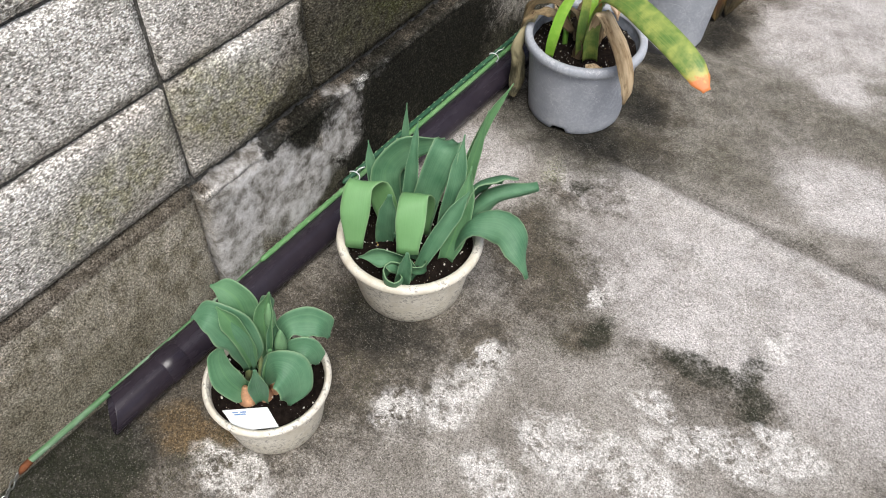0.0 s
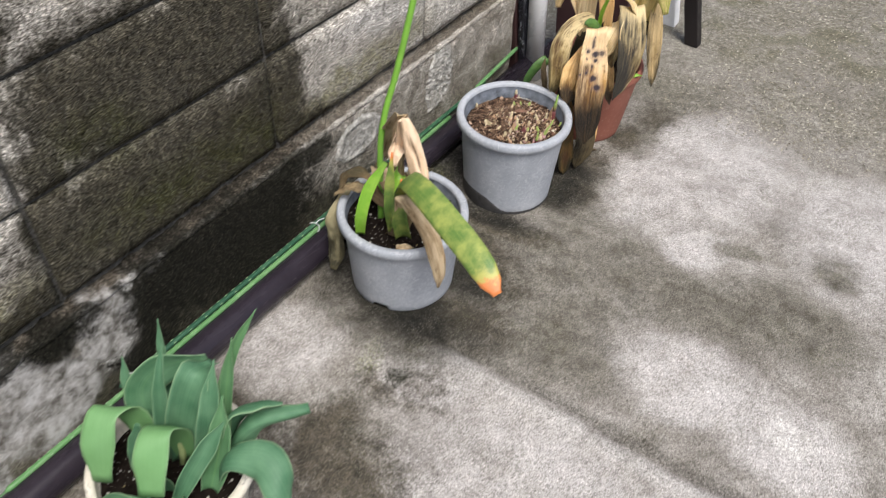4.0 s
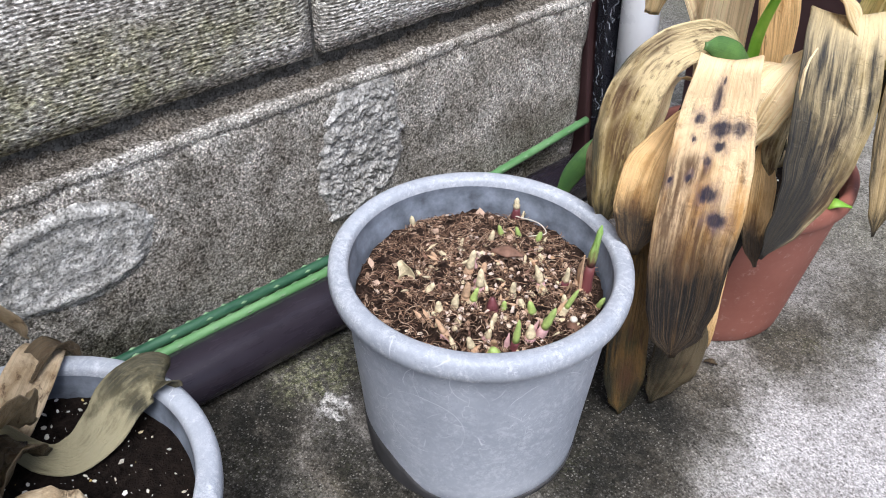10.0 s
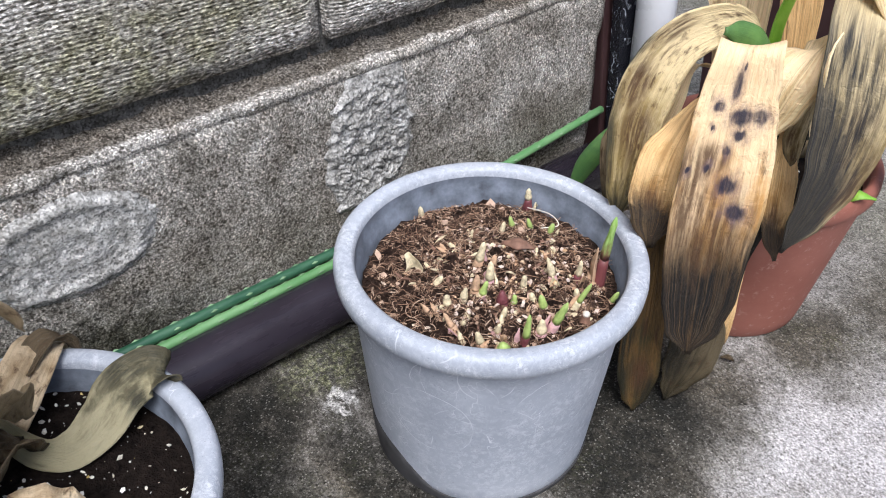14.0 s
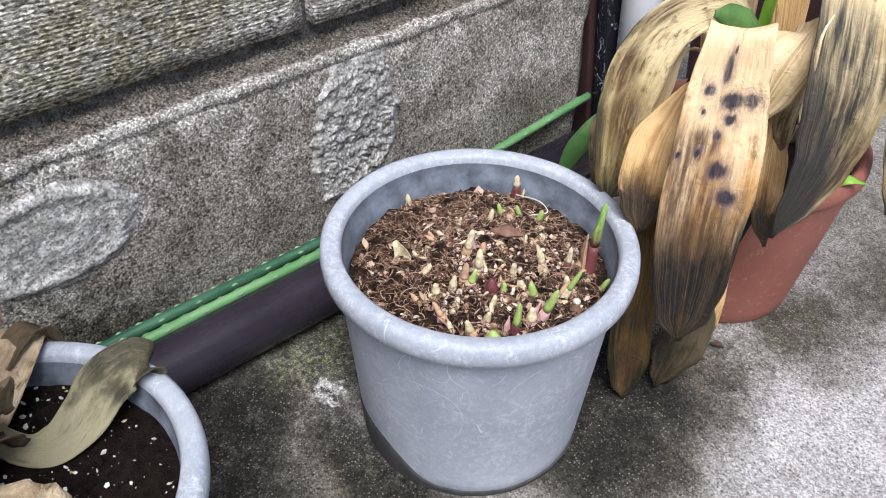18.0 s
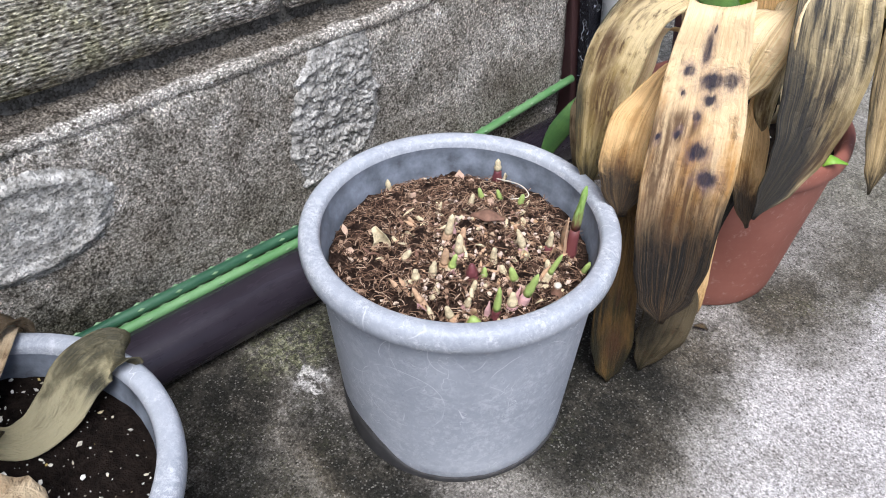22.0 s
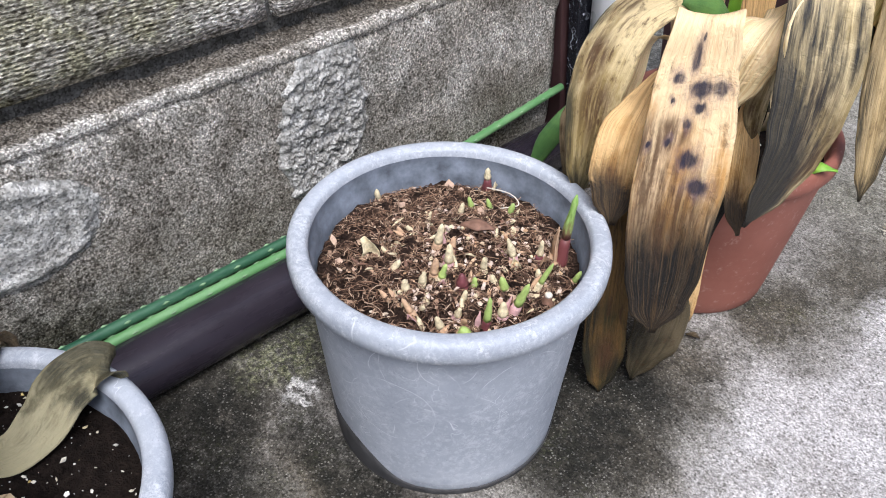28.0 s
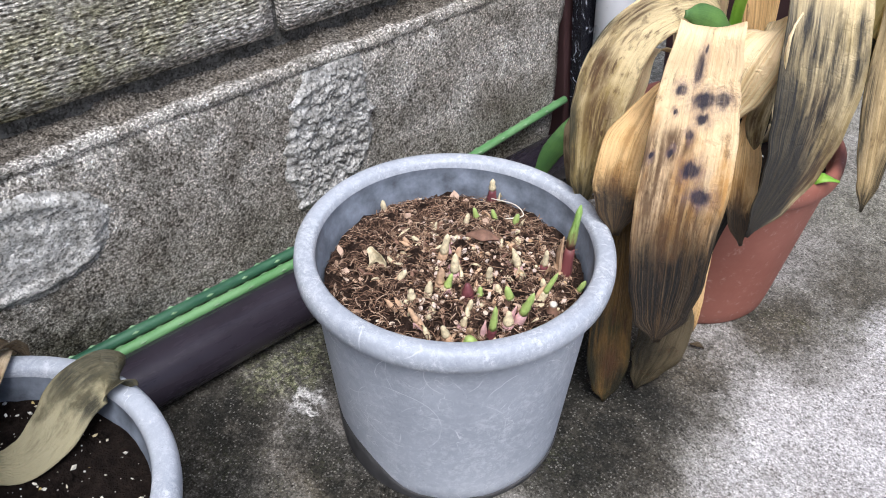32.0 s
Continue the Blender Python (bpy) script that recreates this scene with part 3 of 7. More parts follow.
def tulip_material(name, warm):
    g = Nodes(name, 0.42, 0.4)
    u, v, _ = g.xyz(g.uv())
    r = g.rnd()
    q = g.vec(g.math("MULTIPLY", u, 30.0), g.math("MULTIPLY", v, 0.7), g.math("MULTIPLY", r, 20.0))
    vein, cloud = g.noise(q, 1.6, 3, 0.6), g.noise(g.pos(), 26, 3)
    col = g.ramp(cloud, (0.3, (0.05, 0.138, 0.072)), (0.7, (0.1, 0.215, 0.12)))
    col = g.mix(g.step(vein, 0.4, 0.65, 0.0, 0.16), col, (0.2, 0.36, 0.2))
    col = g.mix(g.step(r, 0.55, 1.0, 0.0, 0.25), col, (0.2, 0.4, 0.12))
    col = g.mix(warm, col, (0.22, 0.44, 0.15))
    mid = g.step(g.math("ABSOLUTE", g.math("SUBTRACT", u, 0.5)), 0.06, 0.0)
    col = g.mix(g.math("MULTIPLY", mid, g.step(r, 0.5, 1.0, 0.0, 0.2)), col, (0.24, 0.45, 0.13))
    rim = g.step(g.math("ABSOLUTE", g.math("SUBTRACT", u, 0.5)), 0.44, 0.5)
    col = g.mix(g.math("MULTIPLY", rim, 0.5), col, (0.3, 0.42, 0.24))
    return g.done(col, g.step(cloud, 0.3, 0.7, 0.48, 0.62), g.bump(g.math("ADD", vein, g.noise(g.pos(), 60, 3)), 0.2, 0.002), Specular_IOR_Level=0.28)


def strap_leaf_material(name, fresh, pale, dead, dead_from=0.86):
    """A green strap leaf whose last stretch has withered."""
    g = Nodes(name, 0.4, 0.45)
    u, v, _ = g.xyz(g.uv())
    q = g.vec(g.math("MULTIPLY", u, 26.0), g.math("MULTIPLY", v, 1.2), 3.0)
    vein, cloud = g.noise(q, 1.8, 3), g.noise(g.pos(), 34, 4, 0.6)
    col = g.mix(g.step(cloud, 0.36, 0.74), fresh, pale)
    col = g.mix(g.step(vein, 0.4, 0.7, 0.0, 0.35), col, pale)
    e = g.math("ADD", v, g.math("MULTIPLY", g.math("SUBTRACT", cloud, 0.5), 0.35))
    col = g.mix(g.step(e, dead_from - 0.12, dead_from), col, (0.42, 0.4, 0.1))
    col = g.mix(g.step(e, dead_from, dead_from + 0.05), col, dead)
    return g.done(col, 0.42, g.bump(vein, 0.25, 0.002))


def dry_leaf_material(name, light, mid, dark, tip=0.75, amount=0.5, spots=(), side=0.0, seed=0.0, wash=(), grade=0.4, stain=(), ribs=1.0):
    """A withered strap leaf: ribs and fibres along it, brown clouds, a blackened end, dark washes, brown stains and round spots at (u, v, ru, rv)."""
    g = Nodes(name, 0.5, 0.18)
    uv = g.uv()
    u, v, _ = g.xyz(uv)
    r = g.math("MULTIPLY", g.rnd(), 13.0)
    fibre = g.noise(g.vec(g.math("MULTIPLY", u, 60.0), g.math("MULTIPLY", v, 3.0), g.math("ADD", r, seed)), 1.0, 4, 0.65)
    rib = g.noise(g.vec(g.math("MULTIPLY", u, 17.0), g.math("MULTIPLY", v, 0.8), g.math("ADD", r, seed + 3)), 1.0, 2, 0.5)
    q2 = g.vec(g.math("MULTIPLY", u, 3.0), g.math("MULTIPLY", v, 6.0), g.math("ADD", r, seed + 7))
    cloud, blotch = g.noise(q2, 1.0, 5, 0.6), g.noise(q2, 2.0, 7, 0.68, 0.5)
    streak = g.noise(g.vec(g.math("MULTIPLY", u, 14.0), g.math("MULTIPLY", v, 5.0), r), 1.0, 5, 0.65)
    freck = g.noise(g.vec(g.math("MULTIPLY", u, 14.0), g.math("MULTIPLY", v, 34.0), r), 2.0, 6, 0.8)
    tone = g.math("ADD", cloud, g.math("MULTIPLY", g.math("SUBTRACT", v, 0.62), grade))
    col = g.mix(g.step(tone, 0.38, 0.66), light, mid)
    col = g.mix(g.step(rib, 0.5, 0.58, 0.0, 0.35 * ribs), col, tuple(min(0.9, 1.25 * c) for c in light))
    col = g.mix(g.step(rib, 0.44, 0.36, 0.0, 0.35 * ribs), col, tuple(0.55 * c for c in mid))
    col = g.mix(g.step(fibre, 0.48, 0.34, 0.0, 0.5 * ribs), col, tuple(0.5 * c for c in mid))
    brown = g.math("MULTIPLY", g.step(blotch, 0.66 - 0.22 * amount, 0.82 - 0.22 * amount), g.step(streak, 0.3, 0.6, 0.3, 1.0))
    if stain:
        brown = g.math("MAXIMUM", brown, g.math("MULTIPLY", g.blobs(g.warp(uv, 6, 0.1, 4), stain, 1.2), g.step(g.math("ADD", streak, g.math("MULTIPLY", blotch, 0.6)), 0.98, 0.7, 0.25, 1.0)))
    col = g.mix(g.math("MULTIPLY", brown, 0.9), col, (0.07, 0.034, 0.018))
    col = g.mix(g.step(freck, 0.58, 0.74, 0.0, 0.4), col, (0.1, 0.06, 0.03))
    e = g.math("ADD", v, g.math("MULTIPLY", g.math("SUBTRACT", blotch, 0.5), 0.28))
    e = g.math("ADD", e, g.math("MULTIPLY", g.math("SUBTRACT", streak, 0.5), 0.16))
    e = g.math("ADD", e, g.math("MULTIPLY", g.math("SUBTRACT", 0.5, u), side))
    end = g.step(e, tip - 0.09, tip + 0.09)
    if wash:
        k = g.math("MULTIPLY", g.blobs(g.warp(uv, 5, 0.12, 4), wash, 1.0), g.step(streak, 0.66, 0.4, 0.35, 1.0))
        end = g.math("MAXIMUM", end, k)
    col = g.mix(g.math("MULTIPLY", end, g.step(fibre, 0.4, 0.66, 1.0, 0.86)), col, dark)
    if spots:
        halo = g.blobs(g.warp(uv, 7, 0.06), [(a, b, 1.7 * c, 1.7 * d) for a, b, c, d in spots], 1.4)
        col = g.mix(g.math("MULTIPLY", halo, g.step(freck, 0.4, 0.6, 0.25, 0.65)), col, (0.13, 0.09, 0.12))
        k = g.blobs(g.warp(g.warp(uv, 12, 0.03), 40, 0.012), spots, 0.75)
        col = g.mix(g.math("MULTIPLY", k, g.step(streak, 0.3, 0.6, 0.6, 0.95)), col, (0.025, 0.025, 0.04))
    wrinkle = g.noise(g.vec(g.math("MULTIPLY", u, 7.0), g.math("MULTIPLY", v, 22.0), seed), 1.5, 4, 0.6, 1.2)
    h = g.math("ADD", g.math("ADD", g.math("MULTIPLY", fibre, 0.35 * ribs), g.math("MULTIPLY", rib, 0.8 * ribs)), g.math("MULTIPLY", wrinkle, 1.0))
    return g.done(col, g.step(cloud, 0.3, 0.7, 0.36, 0.6), g.bump(h, 0.7, 0.003))


def plain_material(name, color, rough=0.5, spec=0.4, vary=0.15, scale=40, metal=0.0):
    g = Nodes(name, rough, spec)
    a = g.noise(g.pos(), scale, 5, 0.65)
    col = g.ramp(a, (0.3, tuple(c * (1 - vary) for c in color)), (0.7, tuple(min(1, c * (1 + vary)) for c in color)))
    return g.done(col, g.step(a, 0.3, 0.7, max(0.05, rough - 0.1), rough + 0.1), g.bump(a, 0.1, 0.002), Metallic=metal)


def pipe_material():
    g = Nodes("brown_pvc", 0.3, 0.32)
    p = g.pos()
    a = g.noise(g.vm("MULTIPLY", p, (1, 0.15, 1)), 60, 5, 0.65)
    b = g.noise(p, 18, 5, 0.7)
    col = g.ramp(b, (0.3, (0.019, 0.015, 0.021)), (0.7, (0.033, 0.027, 0.036)))
    marks = g.math("MULTIPLY", g.step(g.noise(p, 46, 4, 0.7), 0.66, 0.74), 0.5)
    col = g.mix(marks, col, (0.17, 0.15, 0.16))
    return g.done(col, g.step(a, 0.3, 0.7, 0.2, 0.3), g.bump(a, 0.03, 0.001))


def stake_material(name, color, faded):
    g = Nodes(name, 0.45, 0.4)
    x, y, z = g.xyz(g.obj())
    a = g.noise(g.vm("MULTIPLY", g.pos(), (1, 0.25, 1)), 55, 5, 0.7)
    col = g.mix(g.step(a, 0.42, 0.66), color, faded)
    return g.done(col, 0.48, g.bump(a, 0.2, 0.001))


M_GROUND = ground_material()
M_BLOCK = block_material("concrete_block")
M_KERB = block_material("concrete_footing", True)
M_MORTAR = mortar_material("dark_mortar", 0.1)
M_RING = mortar_material("smeared_mortar", 0.43)
M_PATCH = mortar_material("rough_mortar", 0.38)
M_GREY = grey_pot_material()
# pot inside: soil dirt plus the shade below the rim, both in the colour
M_LINING = plain_material("soiled_shaded_grey_plastic", (0.15, 0.168, 0.2), 0.55, 0.35, 0.5, 45)
M_FOOT = plain_material("dark_foot_plastic", (0.062, 0.06, 0.06), 0.7, 0.2, 0.4, 90)
M_WHITE = white_pot_material()
M_TERRA = terracotta_material()
M_SOIL = soil_material("black_potting_soil", (0.008, 0.006, 0.005), (0.035, 0.025, 0.02))
M_BARK = soil_material("fibrous_soil", (0.012, 0.008, 0.006), (0.07, 0.043, 0.032))
M_PERLITE = chip_material("perlite", ((0.0, (0.75, 0.73, 0.68)), (0.7, (0.6, 0.55, 0.45)), (0.9, (0.45, 0.33, 0.1)), (1.0, (0.7, 0.68, 0.62))))
M_CHIP = chip_material("bark_chips", ((0.0, (0.03, 0.017, 0.012)), (0.45, (0.1, 0.06, 0.042)), (0.6, (0.26, 0.16, 0.105)), (0.8, (0.48, 0.34, 0.23)), (1.0, (0.66, 0.54, 0.42))))
M_FIBRE = chip_material("coir_fibres", ((0.0, (0.03, 0.017, 0.012)), (0.5, (0.13, 0.075, 0.048)), (0.8, (0.27, 0.165, 0.105)), (1.0, (0.52, 0.38, 0.27))))
M_PEBBLE = chip_material("pale_grit", ((0.0, (0.58, 0.44, 0.35)), (0.4, (0.66, 0.54, 0.46)), (0.7, (0.42, 0.25, 0.14)), (0.85, (0.6, 0.42, 0.24)), (1.0, (0.74, 0.68, 0.62))))
M_LITTER = chip_material("dry_litter", ((0.0, (0.06, 0.05, 0.03)), (0.4, (0.26, 0.23, 0.16)), (0.7, (0.48, 0.44, 0.34)), (1.0, (0.66, 0.62, 0.52))))
M_TULIP = tulip_material("tulip_leaf", 0.0)
# paler yellow-green copy: sun shining through the leaf, put into its colour
M_TULIP_PALE = tulip_material("sunlit_tulip_leaf", 0.5)
M_PIPE = pipe_material()
M_STAKE = stake_material("light_green_stake", (0.1, 0.24, 0.085), (0.17, 0.32, 0.14))
M_STAKE_DARK = stake_material("dark_green_stake", (0.022, 0.08, 0.042), (0.05, 0.13, 0.07))
M_STAKE_PALE = stake_material("faded_green_stake", (0.09, 0.19, 0.085), (0.22, 0.32, 0.22))
M_NUB = plain_material("worn_pale_green_plastic", (0.21, 0.33, 0.18), 0.5, 0.3, 0.3, 90)
M_STEEL = plain_material("galvanised_steel", (0.5, 0.5, 0.49), 0.35, 0.5, 0.2, 60, 1.0)
M_RUST = plain_material("rusty_steel", (0.14, 0.05, 0.02), 0.8, 0.3, 0.4, 120)
M_CARD = plain_material("white_card", (0.78, 0.79, 0.8), 0.45, 0.4, 0.03, 20)
M_INK = plain_material("blue_print", (0.12, 0.22, 0.42), 0.5, 0.3, 0.05, 20)
M_BROWN = plain_material("dark_brown_aluminium", (0.045, 0.022, 0.022), 0.4, 0.5, 0.15, 25)
M_BLACK = plain_material("black_painted_wood", (0.014, 0.011, 0.012), 0.5, 0.4, 0.3, 40)
M_PVC = plain_material("white_pvc", (0.86, 0.865, 0.88), 0.3, 0.5, 0.05, 12)
M_BULB = plain_material("tulip_bulb_skin", (0.5, 0.27, 0.15), 0.5, 0.4, 0.4, 90)
M_STEM = plain_material("pale_stem", (0.3, 0.36, 0.16), 0.5, 0.4, 0.2, 60)
M_BUD = plain_material("pale_green_bud", (0.16, 0.3, 0.15), 0.5, 0.3, 0.2, 40)
M_SCAPE = plain_material("fresh_flower_stalk", (0.2, 0.44, 0.06), 0.4, 0.4, 0.12, 30)
M_RED = plain_material("crimson_shoot", (0.15, 0.045, 0.05), 0.4, 0.4, 0.3, 200)
M_CREAM = plain_material("cream_bud", (0.66, 0.56, 0.36), 0.55, 0.3, 0.45, 260)
M_PINK = plain_material("pink_bud", (0.56, 0.34, 0.33), 0.45, 0.4, 0.3, 220)
M_GREEN = plain_material("bright_green_shoot", (0.36, 0.47, 0.14), 0.4, 0.4, 0.25, 160)
M_PALE = plain_material("white_shoot_flesh", (0.72, 0.67, 0.57), 0.5, 0.4, 0.2, 160)
M_DRYHUSK = plain_material("dry_brown_husk", (0.2, 0.11, 0.075), 0.7, 0.3, 0.4, 180)
M_TAN = plain_material("tan_stub", (0.52, 0.34, 0.21), 0.7, 0.3, 0.35, 180)


def shoot_material():
    """A shoot that runs from crimson at the soil to green at the tip, in streaks."""
    g = Nodes("crimson_to_green_shoot", 0.4, 0.3)
    p = g.pos()
    x, y, z = g.xyz(p)
    streak = g.noise(g.vm("MULTIPLY", p, (1, 1, 0.2)), 420, 3, 0.6)
    f = g.step(g.math("ADD", z, g.math("MULTIPLY", g.math("SUBTRACT", streak, 0.5), 0.03)), 0.2, 0.228)
    col = g.mix(f, (0.16, 0.05, 0.05), g.ramp(streak, (0.35, (0.2, 0.34, 0.07)), (0.65, (0.34, 0.5, 0.15))))
    return g.done(col, 0.42, g.bump(streak, 0.3, 0.001))


M_SHOOT = shoot_material()


def film_material():
    g = Nodes("black_plastic_film", 0.2, 0.6)
    p = g.pos()
    s = g.noise(g.vm("MULTIPLY", g.warp(p, 30, 0.05), (1, 1, 0.5)), 60, 5, 0.7, 2.0)
    col = g.mix(g.step(s, 0.58, 0.66), (0.01, 0.01, 0.014), (0.4, 0.42, 0.46))
    return g.done(col, 0.25, g.bump(s, 0.6, 0.004))


M_FILM = film_material()


# ---- mesh helpers ----
def mesh_from(name, verts, faces, material, smooth=True, uvs=None):
    me = bpy.data.meshes.new(name)
    me.from_pydata([tuple(v) for v in verts], [], faces)
    me.materials.append(material)
    if uvs is not None:
        layer = me.uv_layers.new(name="uv")
        idx = np.empty(len(me.loops), dtype=np.int32)
        me.loops.foreach_get("vertex_index", idx)
        layer.data.foreach_set("uv", np.array(uvs, dtype=np.float32)[idx].ravel())
    if smooth:
        me.polygons.foreach_set("use_smooth", [True] * len(me.polygons))
    me.update()
    return me


def thing(name, label, category, base=(0, 0, 0), group="", kind=""):
    ob = new(name)
    ob.empty_display_size = 0.05
    ob.location = base
    return tagged(ob, label, category, group, kind)


def under(ob, parent):
    ob.parent = parent
    ob.matrix_parent_inverse = Matrix.Translation(parent.location).inverted() if parent.type == "EMPTY" else Matrix.Identity(4)
    return ob


def part(name, me, parent, label=""):
    ob = new(name, me)
    under(ob, parent)
    if label:
        ob["label"] = label
    return ob


def box_mesh(name, lo, hi, material, bevel=0.0, rough=0.0, cuts=0, seed=0):
    bm = bmesh.new()
    bmesh.ops.create_cube(bm, size=1.0)
    lo, hi = Vector(lo), Vector(hi)
    for v in bm.verts:
        v.co = Vector([(lo[i] + hi[i]) / 2 + v.co[i] * (hi[i] - lo[i]) for i in range(3)])
    if bevel:
        bmesh.ops.bevel(bm, geom=bm.edges[:], offset=bevel, segments=2, affect="EDGES", profile=0.6)
    if cuts:
        bmesh.ops.subdivide_edges(bm, edges=bm.edges[:], cuts=cuts, use_grid_fill=True)
    if rough:
        for v in bm.verts:
            v.co += rough * (noise.noise_vector(v.co * 40 + Vector((seed, 0, 0))) + 0.5 * noise.noise_vector(v.co * 110))
    me = bpy.data.meshes.new(name)
    bm.to_mesh(me)
    bm.free()
    me.materials.append(material)
    return me


def lathe_mesh(name, profile, material, n=64, centre=(0, 0), lift=None):
    """Turns (r, z) round the upright axis. lift(angle, r, z) may raise a point of it."""
    verts, faces = [], []
    k = len(profile)
    for a in range(n):
        th = 2 * math.pi * a / n
        for r, z in profile:
            if lift:
                z = lift(th, r, z)
            verts.append((centre[0] + r * math.cos(th), centre[1] + r * math.sin(th), z))
    for a in range(n):
        b = (a + 1) % n
        for i in range(k - 1):
            faces.append((a * k + i, b * k + i, b * k + i + 1, a * k + i + 1))
    return mesh_from(name, verts, faces, material)


def tube_mesh(name, path, radius, material, n=12, caps=True, wobble=0.0):
    path = [Vector(p) for p in path]
    rad = radius if isinstance(radius, (list, tuple)) else [radius] * len(path)
    verts, faces = [], []
    for i, p in enumerate(path):
        t = (path[min(i + 1, len(path) - 1)] - path[max(i - 1, 0)]).normalized()
        s = t.cross(UP if abs(t.z) < 0.95 else Vector((1, 0, 0))).normalized()
        u = s.cross(t)
        for a in range(n):
            th = 2 * math.pi * a / n
            verts.append(p + (s * math.cos(th) + u * math.sin(th)) * rad[i] * (1 + wobble * math.sin(3 * th + i)))
    for i in range(len(path) - 1):
        for a in range(n):
            b = (a + 1) % n
            faces.append((i * n + a, i * n + b, (i + 1) * n + b, (i + 1) * n + a))
    if caps:
        faces.append(tuple(range(n))[::-1])
        faces.append(tuple((len(path) - 1) * n + a for a in range(n)))
    return mesh_from(name, verts, faces, material)


def spline(points, n):
    """n + 1 points along a smooth curve through the given ones."""
    p = [Vector(q) for q in points]
    p = [2 * p[0] - p[1], *p, 2 * p[-1] - p[-2]]
    out = []
    m = len(p) - 3
    for i in range(n + 1):
        s = m * i / n
        k = min(int(s), m - 1)
        f = s - k
        a, b, c, d = p[k : k + 4]
        out.append(0.5 * ((2 * b) + (c - a) * f + (2 * a - 5 * b + 4 * c - d) * f * f + (3 * b - a - 3 * c + d) * f * f * f))
    return out


def leaf_mesh(name, spine, widths, material, side, side_end=None, fold=0.25, wave=0.0, n=22, m=8, thick=0.0012, seed=0.0, waves=3.0, crease=0.0):
    """A strap of leaf along a curve: widths along it, side the way it spreads, fold how far its edges lift, wave how much they ruffle."""
    pts = spline(spine, n)
    sides = [Vector(v) for v in side] if isinstance(side, list) else [Vector(side), Vector(side_end or side)]
    k = len(widths) - 1
    top, uvs = [], []
    for i, p in enumerate(pts):
        f = i / n
        t = (pts[min(i + 1, n)] - pts[max(i - 1, 0)]).normalized()
        b = min(int(f * (len(sides) - 1)), len(sides) - 2)
        s = sides[b].lerp(sides[b + 1], f * (len(sides) - 1) - b)
        s = (s - t * s.dot(t)).normalized()
        nrm = s.cross(t).normalized()
        a = f * k
        j = min(int(a), k - 1)
        g = a - j
        g = g * g * (3 - 2 * g)
        w = widths[j] * (1 - g) + widths[j + 1] * g
        for c in range(m + 1):
            u = 2 * c / m - 1
            ruff = wave * w * abs(u) * math.sin(2 * math.pi * waves * f + 2.2 * u + seed) + crease * w * noise.noise(Vector((u * 2.2 + seed, f * 9, seed)))
            top.append((p + s * (u * w / 2) + nrm * (fold * w / 2 * u * u + ruff), nrm))
            uvs.append((c / m, f))
    verts = [p + q * thick / 2 for p, q in top] + [p - q * thick / 2 for p, q in top]
    o, r = len(top), m + 1
    faces = []
    for i in range(n):
        for c in range(m):
            a = i * r + c
            faces.append((a, a + 1, a + r + 1, a + r))
            faces.append((o + a, o + a + r, o + a + r + 1, o + a + 1))
        a, b = i * r, i * r + m
        faces.append((a, a + r, o + a + r, o + a))
        faces.append((b, o + b, o + b + r, b + r))
    for c in range(m):
        faces.append((c, o + c, o + c + 1, c + 1))
        a = n * r + c
        faces.append((a, a + 1, o + a + 1, o + a))
    return mesh_from(name, verts, faces, material, True, uvs + uvs)


def crumbs_mesh(name, rng, spots, sizes, material, flat=0.7):
    """Many small uneven lumps in one mesh."""
    verts, faces = [], []
    ico = [(0, 0, 1), (0.9, 0, 0.3), (0.28, 0.85, 0.3), (-0.72, 0.53, 0.3), (-0.72, -0.53, 0.3), (0.28, -0.85, 0.3), (0, 0, -0.7)]
    tri = [(0, 1, 2), (0, 2, 3), (0, 3, 4), (0, 4, 5), (0, 5, 1), (6, 2, 1), (6, 3, 2), (6, 4, 3), (6, 5, 4), (6, 1, 5)]
    for (x, y, z), s in zip(spots, sizes):
        e = Euler((rng.uniform(-0.9, 0.9), rng.uniform(-0.9, 0.9), rng.uniform(0, 6.3))).to_matrix()
        k = Vector((rng.uniform(0.7, 1.4), rng.uniform(0.6, 1.0), flat * rng.uniform(0.6, 1.1)))
        o = len(verts)
        for q in ico:
            verts.append(Vector((x, y, z)) + e @ (Vector(q) * k) * s * rng.uniform(0.8, 1.15))
        faces += [tuple(o + i for i in t) for t in tri]
    return mesh_from(name, verts, faces, material, False)


def fibres_mesh(name, rng, spots, length, width, material):
    """Thin bent slivers lying about, in one mesh."""
    verts, faces = [], []
    for x, y, z in spots:
        a, l, w = rng.uniform(0, 6.3), length * rng.uniform(0.5, 1.5), width * rng.uniform(0.6, 1.4)
        t, s = Vector((math.cos(a), math.sin(a), rng.uniform(-0.35, 0.35))), Vector((-math.sin(a), math.cos(a), 0))
        bend = rng.uniform(-0.25, 0.25)
        o = len(verts)
        for i in range(4):
            f = i / 3 - 0.5
            c = Vector((x, y, z)) + t * l * f + s * l * bend * (1 - 4 * f * f) + UP * (0.0015 * (1 - 4 * f * f))
            verts += [c - s * w / 2, c + s * w / 2, c + UP * w * 0.6]
        for i in range(3):
            b = o + 3 * i
            faces += [(b, b + 3, b + 5, b + 2), (b + 2, b + 5, b + 4, b + 1), (b + 1, b + 4, b + 3, b)]
    return mesh_from(name, verts, faces, material, False)


